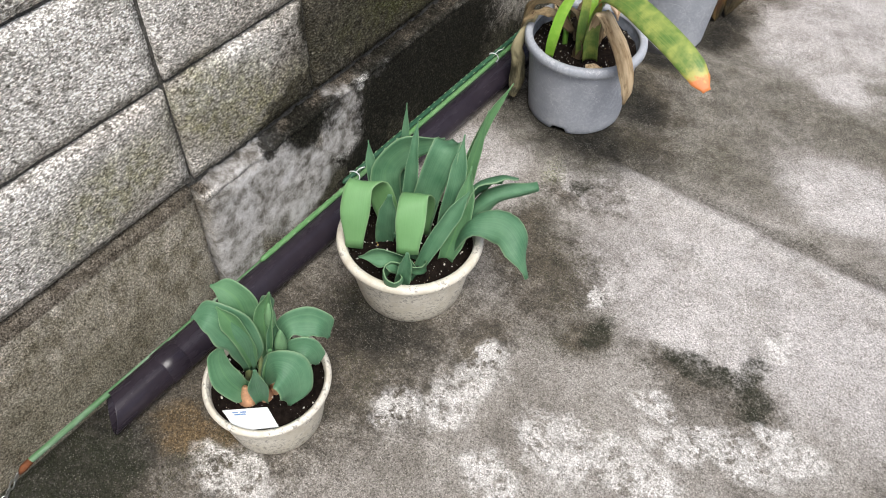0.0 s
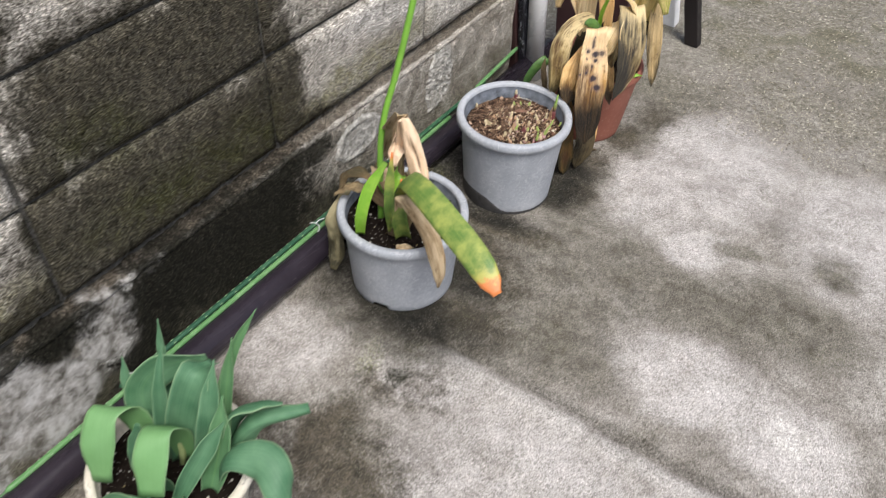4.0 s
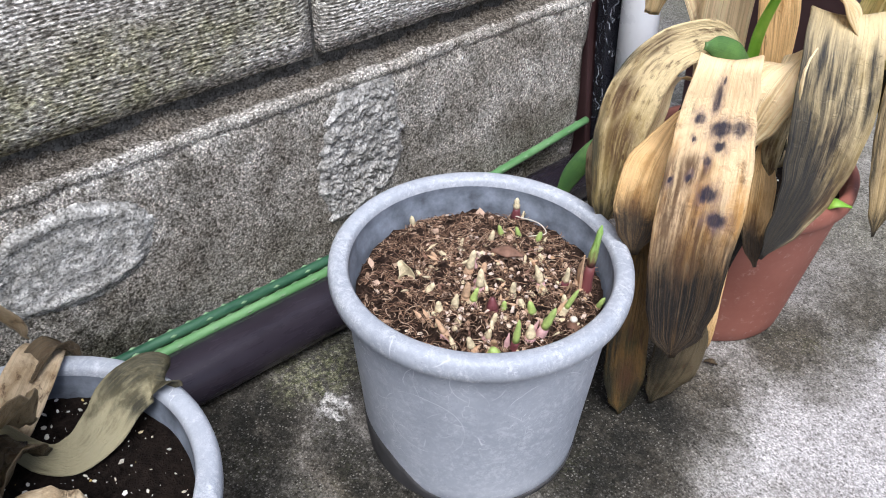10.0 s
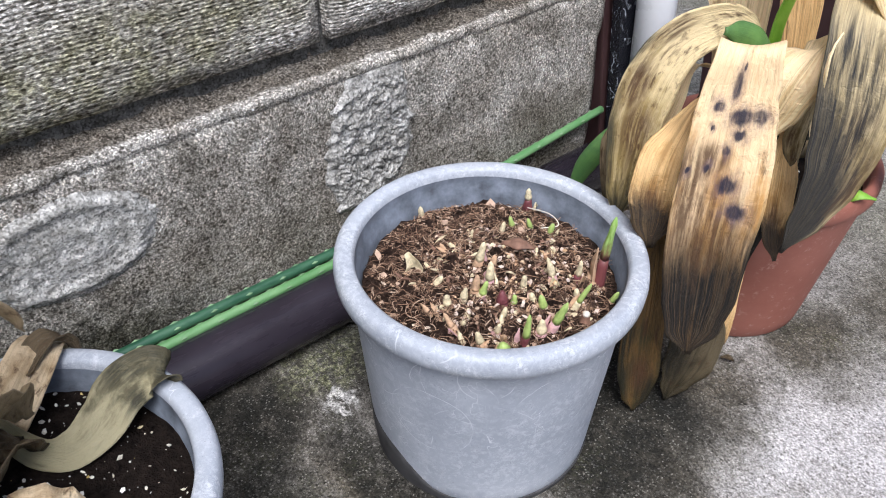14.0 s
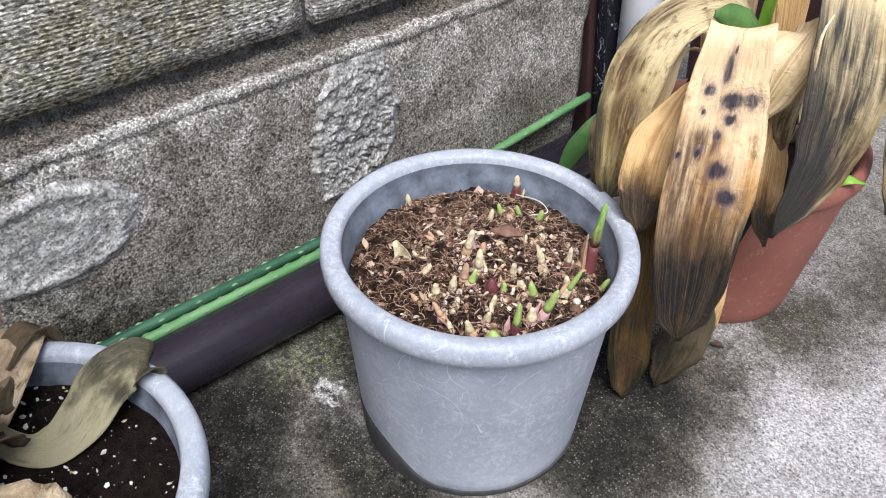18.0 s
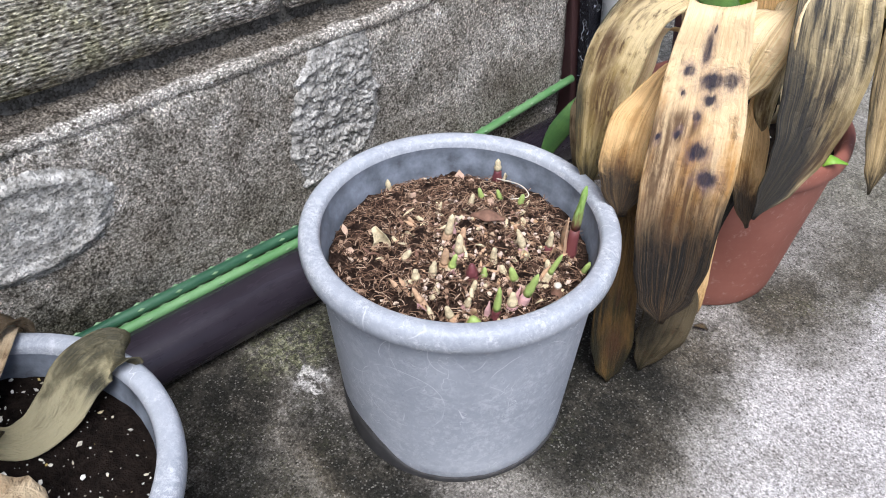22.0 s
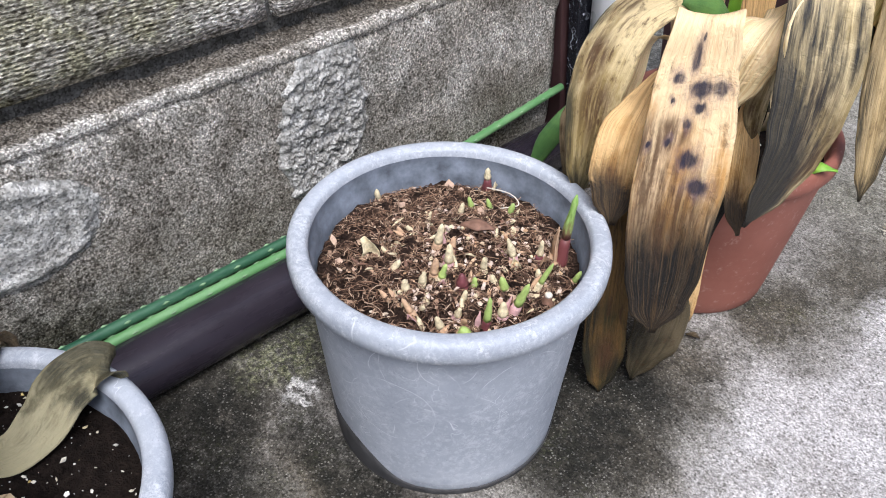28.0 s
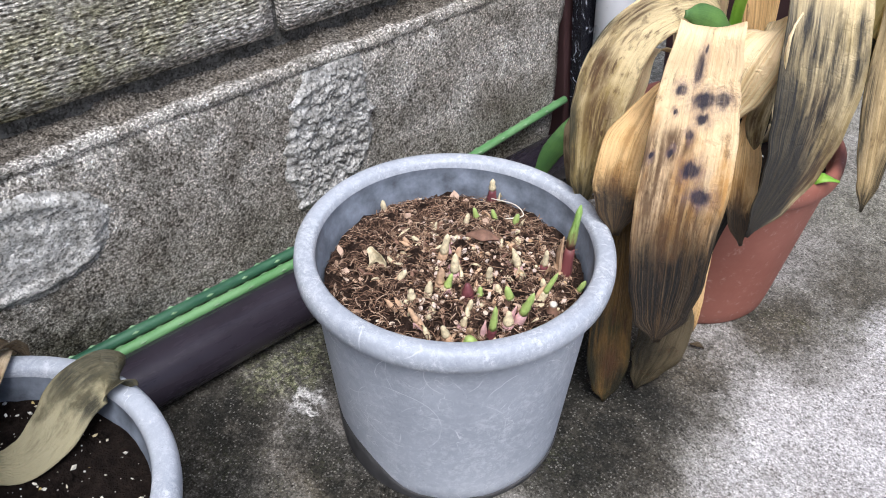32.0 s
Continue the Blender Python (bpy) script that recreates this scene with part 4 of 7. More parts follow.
def soil_disc(name, centre, r, z, material, mound=0.006, rough=0.004, rings=26, n=72, seed=0.0):
    verts, faces = [(centre[0], centre[1], z + mound)], []
    for i in range(1, rings + 1):
        q = r * i / rings
        for a in range(n):
            th = 2 * math.pi * a / n
            x, y = centre[0] + q * math.cos(th), centre[1] + q * math.sin(th)
            h = noise.noise(Vector((x * 60 + seed, y * 60, 0))) * rough + noise.noise(Vector((x * 170, y * 170, seed))) * rough * 0.6
            verts.append((x, y, z + mound * (1 - (i / rings) ** 2) + h))
    for a in range(n):
        faces.append((0, 1 + a, 1 + (a + 1) % n))
    for i in range(rings - 1):
        for a in range(n):
            b = (a + 1) % n
            o = 1 + i * n
            faces.append((o + a, o + n + a, o + n + b, o + b))
    return mesh_from(name, verts, faces, material)


def disc_spots(rng, n, centre, r, z, mound, lift=0.0):
    out = []
    for _ in range(n):
        q, a = r * math.sqrt(rng.random()), rng.uniform(0, 6.2832)
        out.append((centre[0] + q * math.cos(a), centre[1] + q * math.sin(a), z + mound * (1 - (q / r) ** 2) + lift))
    return out


# ---- ground: one sheet of old concrete out to the horizon ----
def ground():
    xs = np.concatenate([[-300, -60, -10, -2, -0.4], np.arange(-0.1, 1.3, 0.009), [1.4, 1.6, 2, 3, 6, 20, 80, 300]])
    ys = np.concatenate([[-300, -60, -12, -3, -1], np.arange(-0.5, 2.9, 0.011), [3.1, 3.6, 5, 10, 30, 100, 300]])
    verts = []
    for y in ys:
        for x in xs:
            near = max(0.0, min(1.0, (x + 0.1) * 8)) * (1 if -0.5 <= y <= 2.9 and x < 1.3 else 0)
            z = near * (0.0022 * noise.noise(Vector((x * 6, y * 6, 0))) + 0.0009 * noise.noise(Vector((x * 34, y * 34, 3))))
            c = 0.955 + 0.012 * noise.noise(Vector((x * 4, 1.3, 0))) + 0.006 * noise.noise(Vector((x * 17, 4.1, 0)))
            if near and x > 0.38:
                z -= 0.006 * math.exp(-(((y - c) / 0.008) ** 2)) - 0.0025 * math.exp(-(((y - c + 0.03) / 0.02) ** 2))
            verts.append((float(x), float(y), z - 0.0012))
    k = len(xs)
    faces = [(j * k + i, j * k + i + 1, (j + 1) * k + i + 1, (j + 1) * k + i) for j in range(len(ys) - 1) for i in range(k - 1)]
    return tagged(new("ground", mesh_from("ground", verts, faces, M_GROUND)), "stained and mottled old concrete floor with damp patches and painted shade", "concrete floor", kind="structure")


ground()

# ---- block wall ----
BEDS = [0.288 + 0.187 * i for i in range(7)]
SEAMS = [-1.235, -0.755, -0.275, 0.204, 0.48, 0.96, 1.437, 1.822]
wall = new("wall_west", box_mesh("wall_core", (-0.12, -1.23, 0.27), (-0.013, 1.82, BEDS[-1] - 0.004), M_MORTAR, 0, 0, 0))
tagged(wall, "grey concrete block wall with black and green weather stains", "block wall", kind="structure")
rng = random.Random(4)


def block(y0, y1, z0, z1, out, material, name, seed, cell=0.013, chip=0.004):
    """One block: a face of small unevenness with worn, rounded borders."""
    ny, nz = max(4, int((y1 - y0) / cell)), max(4, int((z1 - z0) / cell))
    verts, faces = [], []
    for j in range(nz + 1):
        for i in range(ny + 1):
            y, z = y0 + (y1 - y0) * i / ny, z0 + (z1 - z0) * j / nz
            e = min(y - y0, y1 - y, z - z0, z1 - z)
            q = Vector((y * 22, z * 22, seed))
            x = out + 0.0012 * noise.noise(q) + 0.0009 * noise.noise(q * 4)
            if e < 1e-6:
                x = out - 0.005 - chip * max(0, noise.noise(Vector((y * 30, z * 30, seed + 5))))
                y += (0.0012 if i == 0 else -0.0012 if i == ny else 0) * (1 + noise.noise(Vector((z * 60, seed, 0))))
                z += (0.0012 if j == 0 else -0.0012 if j == nz else 0) * (1 + noise.noise(Vector((y * 60, seed, 1))))
            verts.append((x, y, z))
    k = ny + 1
    for j in range(nz):
        for i in range(ny):
            faces.append((j * k + i, j * k + i + 1, (j + 1) * k + i + 1, (j + 1) * k + i))
    ring = [i for i in range(k)] + [j * k + ny for j in range(1, nz + 1)] + [nz * k + i for i in range(ny - 1, -1, -1)] + [j * k for j in range(nz - 1, 0, -1)]
    o = len(verts)
    for i in ring:
        verts.append((-0.1, verts[i][1], verts[i][2]))
    for a in range(len(ring)):
        b = (a + 1) % len(ring)
        faces.append((ring[b], ring[a], o + a, o + b))
    faces.append(tuple(range(o, o + len(ring)))[::-1])
    me = mesh_from(name, verts, faces, material, True)
    return part(name, me, wall)


for r in range(6):
    for c in range(len(SEAMS) - 1):
        gap = 0.0036
        block(SEAMS[c] + gap, SEAMS[c + 1] - gap, (BEDS[r] + gap if r or c < 3 else 0.2885), BEDS[r + 1] - gap, rng.uniform(-0.0015, 0.0015) + (0.003 if r == 0 else 0), M_BLOCK, "block", 10 * r + c, 0.016 if r < 3 else 0.05)
for y0, y1, out, top in ((-1.235, 0.194, 0.006, 0.284), (0.2, 1.47, 0.018, 0.262), (1.473, 1.822, 0.018, 0.262)):
    block(y0, y1, -0.04, top, out, M_KERB, "footing_block", y0 * 9, 0.015, 0.008)


def ledge(y0, y1):
    """The sloping bed of mortar on top of the footing."""
    prof = [(-0.016, 0.285), (-0.013, 0.273), (-0.004, 0.2685), (0.009, 0.267), (0.0172, 0.2655), (0.019, 0.259), (0.01, 0.246)]
    n = int((y1 - y0) / 0.005)
    verts, faces = [], []
    for i in range(n + 1):
        y = y0 + (y1 - y0) * i / n
        for k, (x, z) in enumerate(prof):
            a = noise.noise(Vector((y * 34, k * 0.7, 2.0))) + 0.6 * noise.noise(Vector((y * 95, k * 1.3, 5.0)))
            a += 0.5 * noise.noise(Vector((y * 210, k * 2.1, 9.0)))
            verts.append((x + 0.0034 * a * (k > 0), y, z + 0.003 * a * (0 < k < 5)))
    k = len(prof)
    for i in range(n):
        for c in range(k - 1):
            faces.append((i * k + c, i * k + c + 1, (i + 1) * k + c + 1, (i + 1) * k + c))
    part("mortar_bed", mesh_from("mortar_bed", verts, faces, M_KERB), wall, "pale crumbling mortar bed")


ledge(0.2, 1.821)


def mortar_ring(yc, zc, ry, rz, height, material, seed, n=80):
    """A round of mortar smeared thin on the footing, with a raised border and a hollow middle."""
    verts, faces = [], []
    for j in range(n + 1):
        for i in range(n + 1):
            a, b = 2 * i / n - 1, 2 * j / n - 1
            y, z = yc + a * ry, zc + b * rz
            d = math.hypot(a, b) + 0.07 * noise.noise(Vector((a * 2.4 + seed, b * 2.4, 0))) + 0.04 * noise.noise(Vector((a * 9, b * 9, seed)))
            h = height * (max(0.0, min(1.0, (0.9 - d) * 12)) * 0.45 + 0.6 * math.exp(-(((d - 0.76) / 0.1) ** 2)) + 0.25 * math.exp(-(((d - 0.3) / 0.14) ** 2)))
            h += 0.0013 * noise.noise(Vector((y * 130, z * 130, seed))) + 0.0008 * noise.noise(Vector((y * 320, z * 320, seed)))
            verts.append((0.0178 + (h if d < 0.95 else -0.004), y, z))
    k = n + 1
    faces = [(j * k + i, j * k + i + 1, (j + 1) * k + i + 1, (j + 1) * k + i) for j in range(n) for i in range(n)]
    return part("mortar_ring", mesh_from("mortar_ring", verts, faces, material), wall, "ring of smeared mortar")


def mortar_patch(y0, y1, z0, z1, height, material, seed, ny=90, nz=130):
    """A crumbly lump of mortar thrown on the footing: narrow at the top, bulging below, with a ragged tail."""
    verts, faces = [], []
    for j in range(nz + 1):
        f = j / nz
        z = z0 + (z1 - z0) * f
        belly = math.sin(math.pi * min(1.0, 0.12 + 0.8 * f) ** 0.8)
        left = y0 + (y1 - y0) * (0.34 - 0.34 * belly + 0.07 * noise.noise(Vector((z * 42, seed, 1))) + 0.05 * noise.noise(Vector((z * 130, seed, 4))))
        right = y1 - (y1 - y0) * (0.12 + 0.42 * max(0.0, 0.3 - f) / 0.3 - 0.12 * belly + 0.06 * noise.noise(Vector((z * 50, seed, 7))) + 0.05 * noise.noise(Vector((z * 150, seed, 9))))
        for i in range(ny + 1):
            u = i / ny
            y = left + (right - left) * u
            e = min(1.0, min(u, 1 - u) * 14, f * 16, (1 - f) * 10)
            q = Vector((y, z, seed))
            lump = 0.75 + 0.55 * noise.noise(q * 70) + 0.5 * noise.noise(q * 150 + Vector((3, 0, 0))) + 0.32 * noise.noise(q * 330)
            crack = noise.noise(q * 95 + Vector((0, 9, 0)))
            lump -= 0.9 * max(0.0, 0.12 - abs(crack)) / 0.12 * max(0.0, noise.noise(q * 30) + 0.25)
            x = 0.0178 + height * e * max(-0.2, lump) if 0 < u < 1 and 0 < f < 1 else 0.012
            verts.append((x, y, z))
    k = ny + 1
    faces = [(j * k + i, j * k + i + 1, (j + 1) * k + i + 1, (j + 1) * k + i) for j in range(nz) for i in range(ny)]
    return part("mortar_patch", mesh_from("mortar_patch", verts, faces, material), wall, "rough grey mortar patch")


mortar_patch(1.413, 1.522, 0.105, 0.256, 0.006, M_PATCH, 3.0)
mortar_ring(1.166, 0.192, 0.082, 0.052, 0.0042, M_RING, 8.0)


# ---- pipe, stakes, chain along the wall ----
def pipe():
    t = thing("drain_pipe", "dark brown plastic drain pipe lying along the wall", "pipe", (0.05, 0.0, 0.0))
    n, r, c = 40, 0.03, (0.0515, 0.031)
    verts, faces = [], []
    ys = [-0.088, -0.0868, -0.0845, 0.03, 0.4, 0.9, 1.4, 1.98]
    for y in ys:
        for a in range(n):
            th = 2 * math.pi * a / n
            cut = -0.017 * math.cos(th + 0.7) if y < -0.08 else 0
            verts.append((c[0] + r * math.cos(th), y + cut, c[1] + r * math.sin(th)))
    for y in (1.98, 0.2, -0.088):
        for a in range(n):
            th = 2 * math.pi * a / n
            cut = -0.017 * math.cos(th + 0.7) if y == -0.088 else 0
            verts.append((c[0] + (r - 0.003) * math.cos(th), y + cut, c[1] + (r - 0.003) * math.sin(th)))
    rows = len(ys) + 3
    for i in range(rows):
        for a in range(n):
            b, j = (a + 1) % n, (i + 1) % rows
            faces.append((i * n + a, j * n + a, j * n + b, i * n + b))
    part("pipe", mesh_from("pipe", verts, faces, M_PIPE), t)
    verts, faces = [], []
    prof = [(0.0301, 0.012), (0.0316, 0.014), (0.0316, 0.05), (0.0301, 0.052)]
    for q, y in prof:
        for a in range(n):
            th = 2 * math.pi * a / n
            verts.append((c[0] + q * math.cos(th), y, c[1] + q * math.sin(th)))
    for i in range(3):
        for a in range(n):
            b = (a + 1) % n
            faces.append((i * n + a, (i + 1) * n + a, (i + 1) * n + b, i * n + b))
    part("coupling", mesh_from("coupling", verts, faces, M_PIPE), t, "brown pipe coupling")


pipe()


def stake(name, y0, y1, x, z, r, material, label, nubs=0.019, x1=None, z1=None):
    """A garden stake with rows of little nubs."""
    x1, z1 = x if x1 is None else x1, z if z1 is None else z1
    n, k = 14, max(2, int((y1 - y0) / 0.02))
    path = [(x + (x1 - x) * i / k, y0 + (y1 - y0) * i / k, z + (z1 - z) * i / k) for i in range(k + 1)]
    rad = [r * (1 + 0.02 * noise.noise(Vector((y0, i * 0.7, 0)))) for i in range(k + 1)]
    path = [(path[0][0], y0 - 0.006, path[0][2]), *path]
    rad = [r * 0.4, *rad]
    t = thing(name, label, "garden stake", (x, y0, 0), "garden stakes along the wall")
    part("rod", tube_mesh("rod", path, rad, material, n), t)
    verts, faces = [], []
    if nubs:
        m = int((y1 - y0) / nubs)
        for i in range(1, m):
            for th in (0.5 + 1.57 * (i % 2), 2.1 + 1.57 * (i % 2)):
                f = i / m
                c = Vector((x + (x1 - x) * f, y0 + (y1 - y0) * f, z + (z1 - z) * f)) + Vector((math.cos(th), 0, math.sin(th))) * r
                o = len(verts)
                out = Vector((math.cos(th), 0, math.sin(th))) * 0.0018
                verts += [c + Vector((0, -0.004, 0)), c + Vector((0, 0.004, 0)), c + Vector((-math.sin(th), 0, math.cos(th))) * 0.0016, c - Vector((-math.sin(th), 0, math.cos(th))) * 0.0016, c + out]
                faces += [(o, o + 2, o + 4), (o + 2, o + 1, o + 4), (o + 1, o + 3, o + 4), (o + 3, o, o + 4)]
        tagged(part("ribbing", mesh_from("ribbing", verts, faces, M_NUB, False), t), kind="stuff")
    return t


stake("garden_stake", -0.215, 0.3, 0.0255, 0.0437, 0.0052, M_STAKE_PALE, "faded green plastic-coated garden stake against the wall", 0)
stake("garden_stake", 0.27, 1.5, 0.0325, 0.0585, 0.0052, M_STAKE, "light green ribbed garden stake lying on the brown pipe")
stake("garden_stake", 0.5, 1.67, 0.0262, 0.068, 0.0052, M_STAKE_DARK, "dark green garden stake lying behind the pipe")
stake("garden_stake", 1.63, 1.825, 0.0275, 0.0745, 0.005, M_STAKE, "light green ribbed garden stake lying on the brown pipe", z1=0.0935)


def clip(y):
    t = thing("wire_tie", "pale plastic tie round two garden stakes", "tie", (0.025, y, 0.07))
    path = [(0.029 + 0.0125 * math.cos(a), y + 0.002 * math.sin(2 * a), 0.065 + 0.0115 * math.sin(a)) for a in np.linspace(0, 6.2832, 20)]
    part("loop", tube_mesh("loop", path, 0.0012, M_CARD, 6, False), t)
    part("tail", tube_mesh("tail", [path[4], (0.036, y + 0.008, 0.083), (0.043, y + 0.016, 0.085)], 0.001, M_CARD, 6), t)


clip(0.525)
clip(1.0)


def chain():
    t = thing("chain", "short steel chain hooked to the end of a stake", "chain", (0.012, -0.235, 0.0))
    part("rusty_end", tube_mesh("rusty_end", [(0.0255, -0.214, 0.0435), (0.025, -0.228, 0.04), (0.024, -0.236, 0.034)], [0.0058, 0.006, 0.003], M_RUST, 10), t, "rusty stake end")
    for i in range(5):
        c = Vector((0.024 - 0.001 * i, -0.243 - 0.0105 * i, 0.032 - 0.009 * i))
        if c.z < 0.006:
            c.z = 0.006
        path = []
        for a in np.linspace(0, 6.2832, 17):
            l, w = 0.0085 * math.cos(a), 0.0042 * math.sin(a)
            path.append(c + Vector((w if i % 2 else 0.2 * w, -0.7 * l, -0.7 * l if c.z > 0.01 else 0)) + Vector((0, 0, 0 if i % 2 else w)))
        part("link", tube_mesh("link", path, 0.0013, M_STEEL, 6, False), t)


chain()


# ---- pots ----
def pot(name, label, centre, R, H, rb, material, lip, notch=None, group="", rim_h=0.02, floor=0.012, category="plant pot", wall_t=0.004):
    """A turned pot with a rolled rim. notch: (angle, half width, height) cut-outs along the foot."""
    t = thing(name, label, category, (*centre, 0), group)
    ri = R - lip
    slope = (ri - rb) / (H - rim_h)
    body = [(rb - 0.010, 0.004), (rb - 0.006, 0.0), (rb - 0.002, 0.0), (rb, 0.003)]
    for i in range(1, 12):
        z = 0.003 + (H - rim_h - 0.003) * i / 12
        body.append((rb + slope * z, z))
    body += [(ri, H - rim_h)]
    inner = [(ri - 0.0052, H - 0.0078), (ri - 0.0056, H - 0.02), (ri - 0.0075, H - 0.0225), (ri - 0.0095, H - 0.05)] + [(rb - wall_t - 0.004 + slope * z, z) for z in (H * 0.6, floor)] + [(0.001, floor)]

    def lift(th, r, z):
        for a, half, h in notch or ():
            d = abs((th - a + math.pi) % (2 * math.pi) - math.pi)
            if d < half and z < h:
                e = min(1.0, (half - d) / (0.6 * half if half > 0.3 else 0.3 * half))
                return max(z, h * e)
        return z

    part("body", lathe_mesh("body", body, material, 120, (0, 0), lift if notch else None), t).location = (*centre, 0)
    rim = [(ri - 0.001, H - rim_h - 0.001), (R - 0.003, H - rim_h), (R - 0.0005, H - rim_h + 0.003), (R, H - rim_h * 0.55), (R - 0.001, H - 0.004), (R - 0.004, H - 0.0006), (R - 0.008, H),
           (ri - 0.002, H - 0.0008), (ri - 0.0042, H - 0.0028), (ri - 0.0052, H - 0.008)]
    part("rim", lathe_mesh("rim", rim, material, 96), t).location = (*centre, 0)
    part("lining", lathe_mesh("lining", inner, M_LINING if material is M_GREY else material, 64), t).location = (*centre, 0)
    if notch:
        part("foot", lathe_mesh("foot", [(rb - 0.03, 0.06), (rb - 0.034, 0.001), (0.001, 0.001)], M_FOOT, 48), t).location = (*centre, 0)
    return t


def dark_foot_band(t, centre, rb, H):
    """A dark band round the foot of a pot, high on one side and thin towards the yard."""
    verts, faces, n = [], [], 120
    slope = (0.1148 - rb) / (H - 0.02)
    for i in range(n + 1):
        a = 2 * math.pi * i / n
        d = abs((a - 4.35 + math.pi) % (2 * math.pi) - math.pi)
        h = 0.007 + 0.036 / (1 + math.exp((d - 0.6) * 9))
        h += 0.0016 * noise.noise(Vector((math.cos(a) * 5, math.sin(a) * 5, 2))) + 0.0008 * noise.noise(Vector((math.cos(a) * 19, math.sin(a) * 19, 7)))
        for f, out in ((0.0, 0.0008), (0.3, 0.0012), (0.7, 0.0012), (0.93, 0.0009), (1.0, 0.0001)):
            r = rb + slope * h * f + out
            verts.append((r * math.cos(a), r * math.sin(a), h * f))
    for i in range(n):
        for c in range(4):
            o = i * 5 + c
            faces.append((o, o + 5, o + 6, o + 1))
    part("foot", mesh_from("foot", verts, faces, M_FOOT), t, "dark band at the foot").location = (*centre, 0)


C1, C2, C3, C4, C5 = (0.2405, 0.082), (0.2445, 0.43), (0.2218, 1.0488), (0.2481, 1.4234), (0.2817, 1.762)
pot("flower_pot", "small white plastic pot of dark soil with a tulip", C1, 0.0985, 0.115, 0.075, M_WHITE, 0.006, rim_h=0.012, group="white pots")
pot("flower_pot", "shallow grubby white plastic pot crowded with tulip leaves", C2, 0.128, 0.138, 0.095, M_WHITE, 0.011, rim_h=0.016, group="white pots")
pot("flower_pot", "scuffed grey plastic pot holding a half-dead bulb plant", C3, 0.1285, 0.188, 0.104, M_GREY, 0.012, [(4.9, 0.18, 0.012), (2.8, 0.18, 0.012), (0.8, 0.18, 0.012)], "grey pots")
grey = pot("flower_pot", "scuffed grey plastic pot of bark soil with sprouting shoots", C4, 0.1268, 0.21, 0.1, M_GREY, 0.012, None, "grey pots")
dark_foot_band(grey, C4, 0.1, 0.21)
pot("flower_pot", "faded terracotta-coloured plastic pot under withered leaves", C5, 0.1145, 0.19, 0.085, M_TERRA, 0.007, rim_h=0.022)


def soil(label, centre, r, z, material, n_perlite, seed, mound=0.005, chips=80):
    t = thing("potting_soil", label, "soil", (*centre, z), kind="stuff")
    rg = random.Random(seed)
    tagged(part("soil", soil_disc("soil", centre, r, z, material, mound, 0.004, seed=seed), t), kind="stuff")
    if n_perlite:
        sp = disc_spots(rg, n_perlite, centre, r * 0.97, z, mound, 0.002)
        tagged(part("perlite", crumbs_mesh("perlite", rg, sp, [rg.choice((0.0004, 0.0005, 0.0005, 0.0006, 0.0007, 0.0009, 0.0012, 0.0017, 0.0026)) for _ in sp], M_PERLITE), t, "white perlite grains"), kind="stuff")
    if chips:
        sp = disc_spots(rg, chips, centre, r * 0.97, z, mound, 0.001)
        tagged(part("crumbs", crumbs_mesh("crumbs", rg, sp, [rg.uniform(0.0015, 0.0045) for _ in sp], material), t), kind="stuff")
    return t


soil("black potting soil with perlite grains in the small pot", C1, 0.088, 0.096, M_SOIL, 260, 1)
soil("black potting soil with perlite grains in the white pot", C2, 0.112, 0.112, M_SOIL, 480, 2)
soil("dark potting soil with perlite grains in the grey pot", C3, 0.1105, 0.158, M_SOIL, 460, 3)
soil("dry brown soil in the terracotta-coloured pot", C5, 0.102, 0.165, M_SOIL, 60, 5)


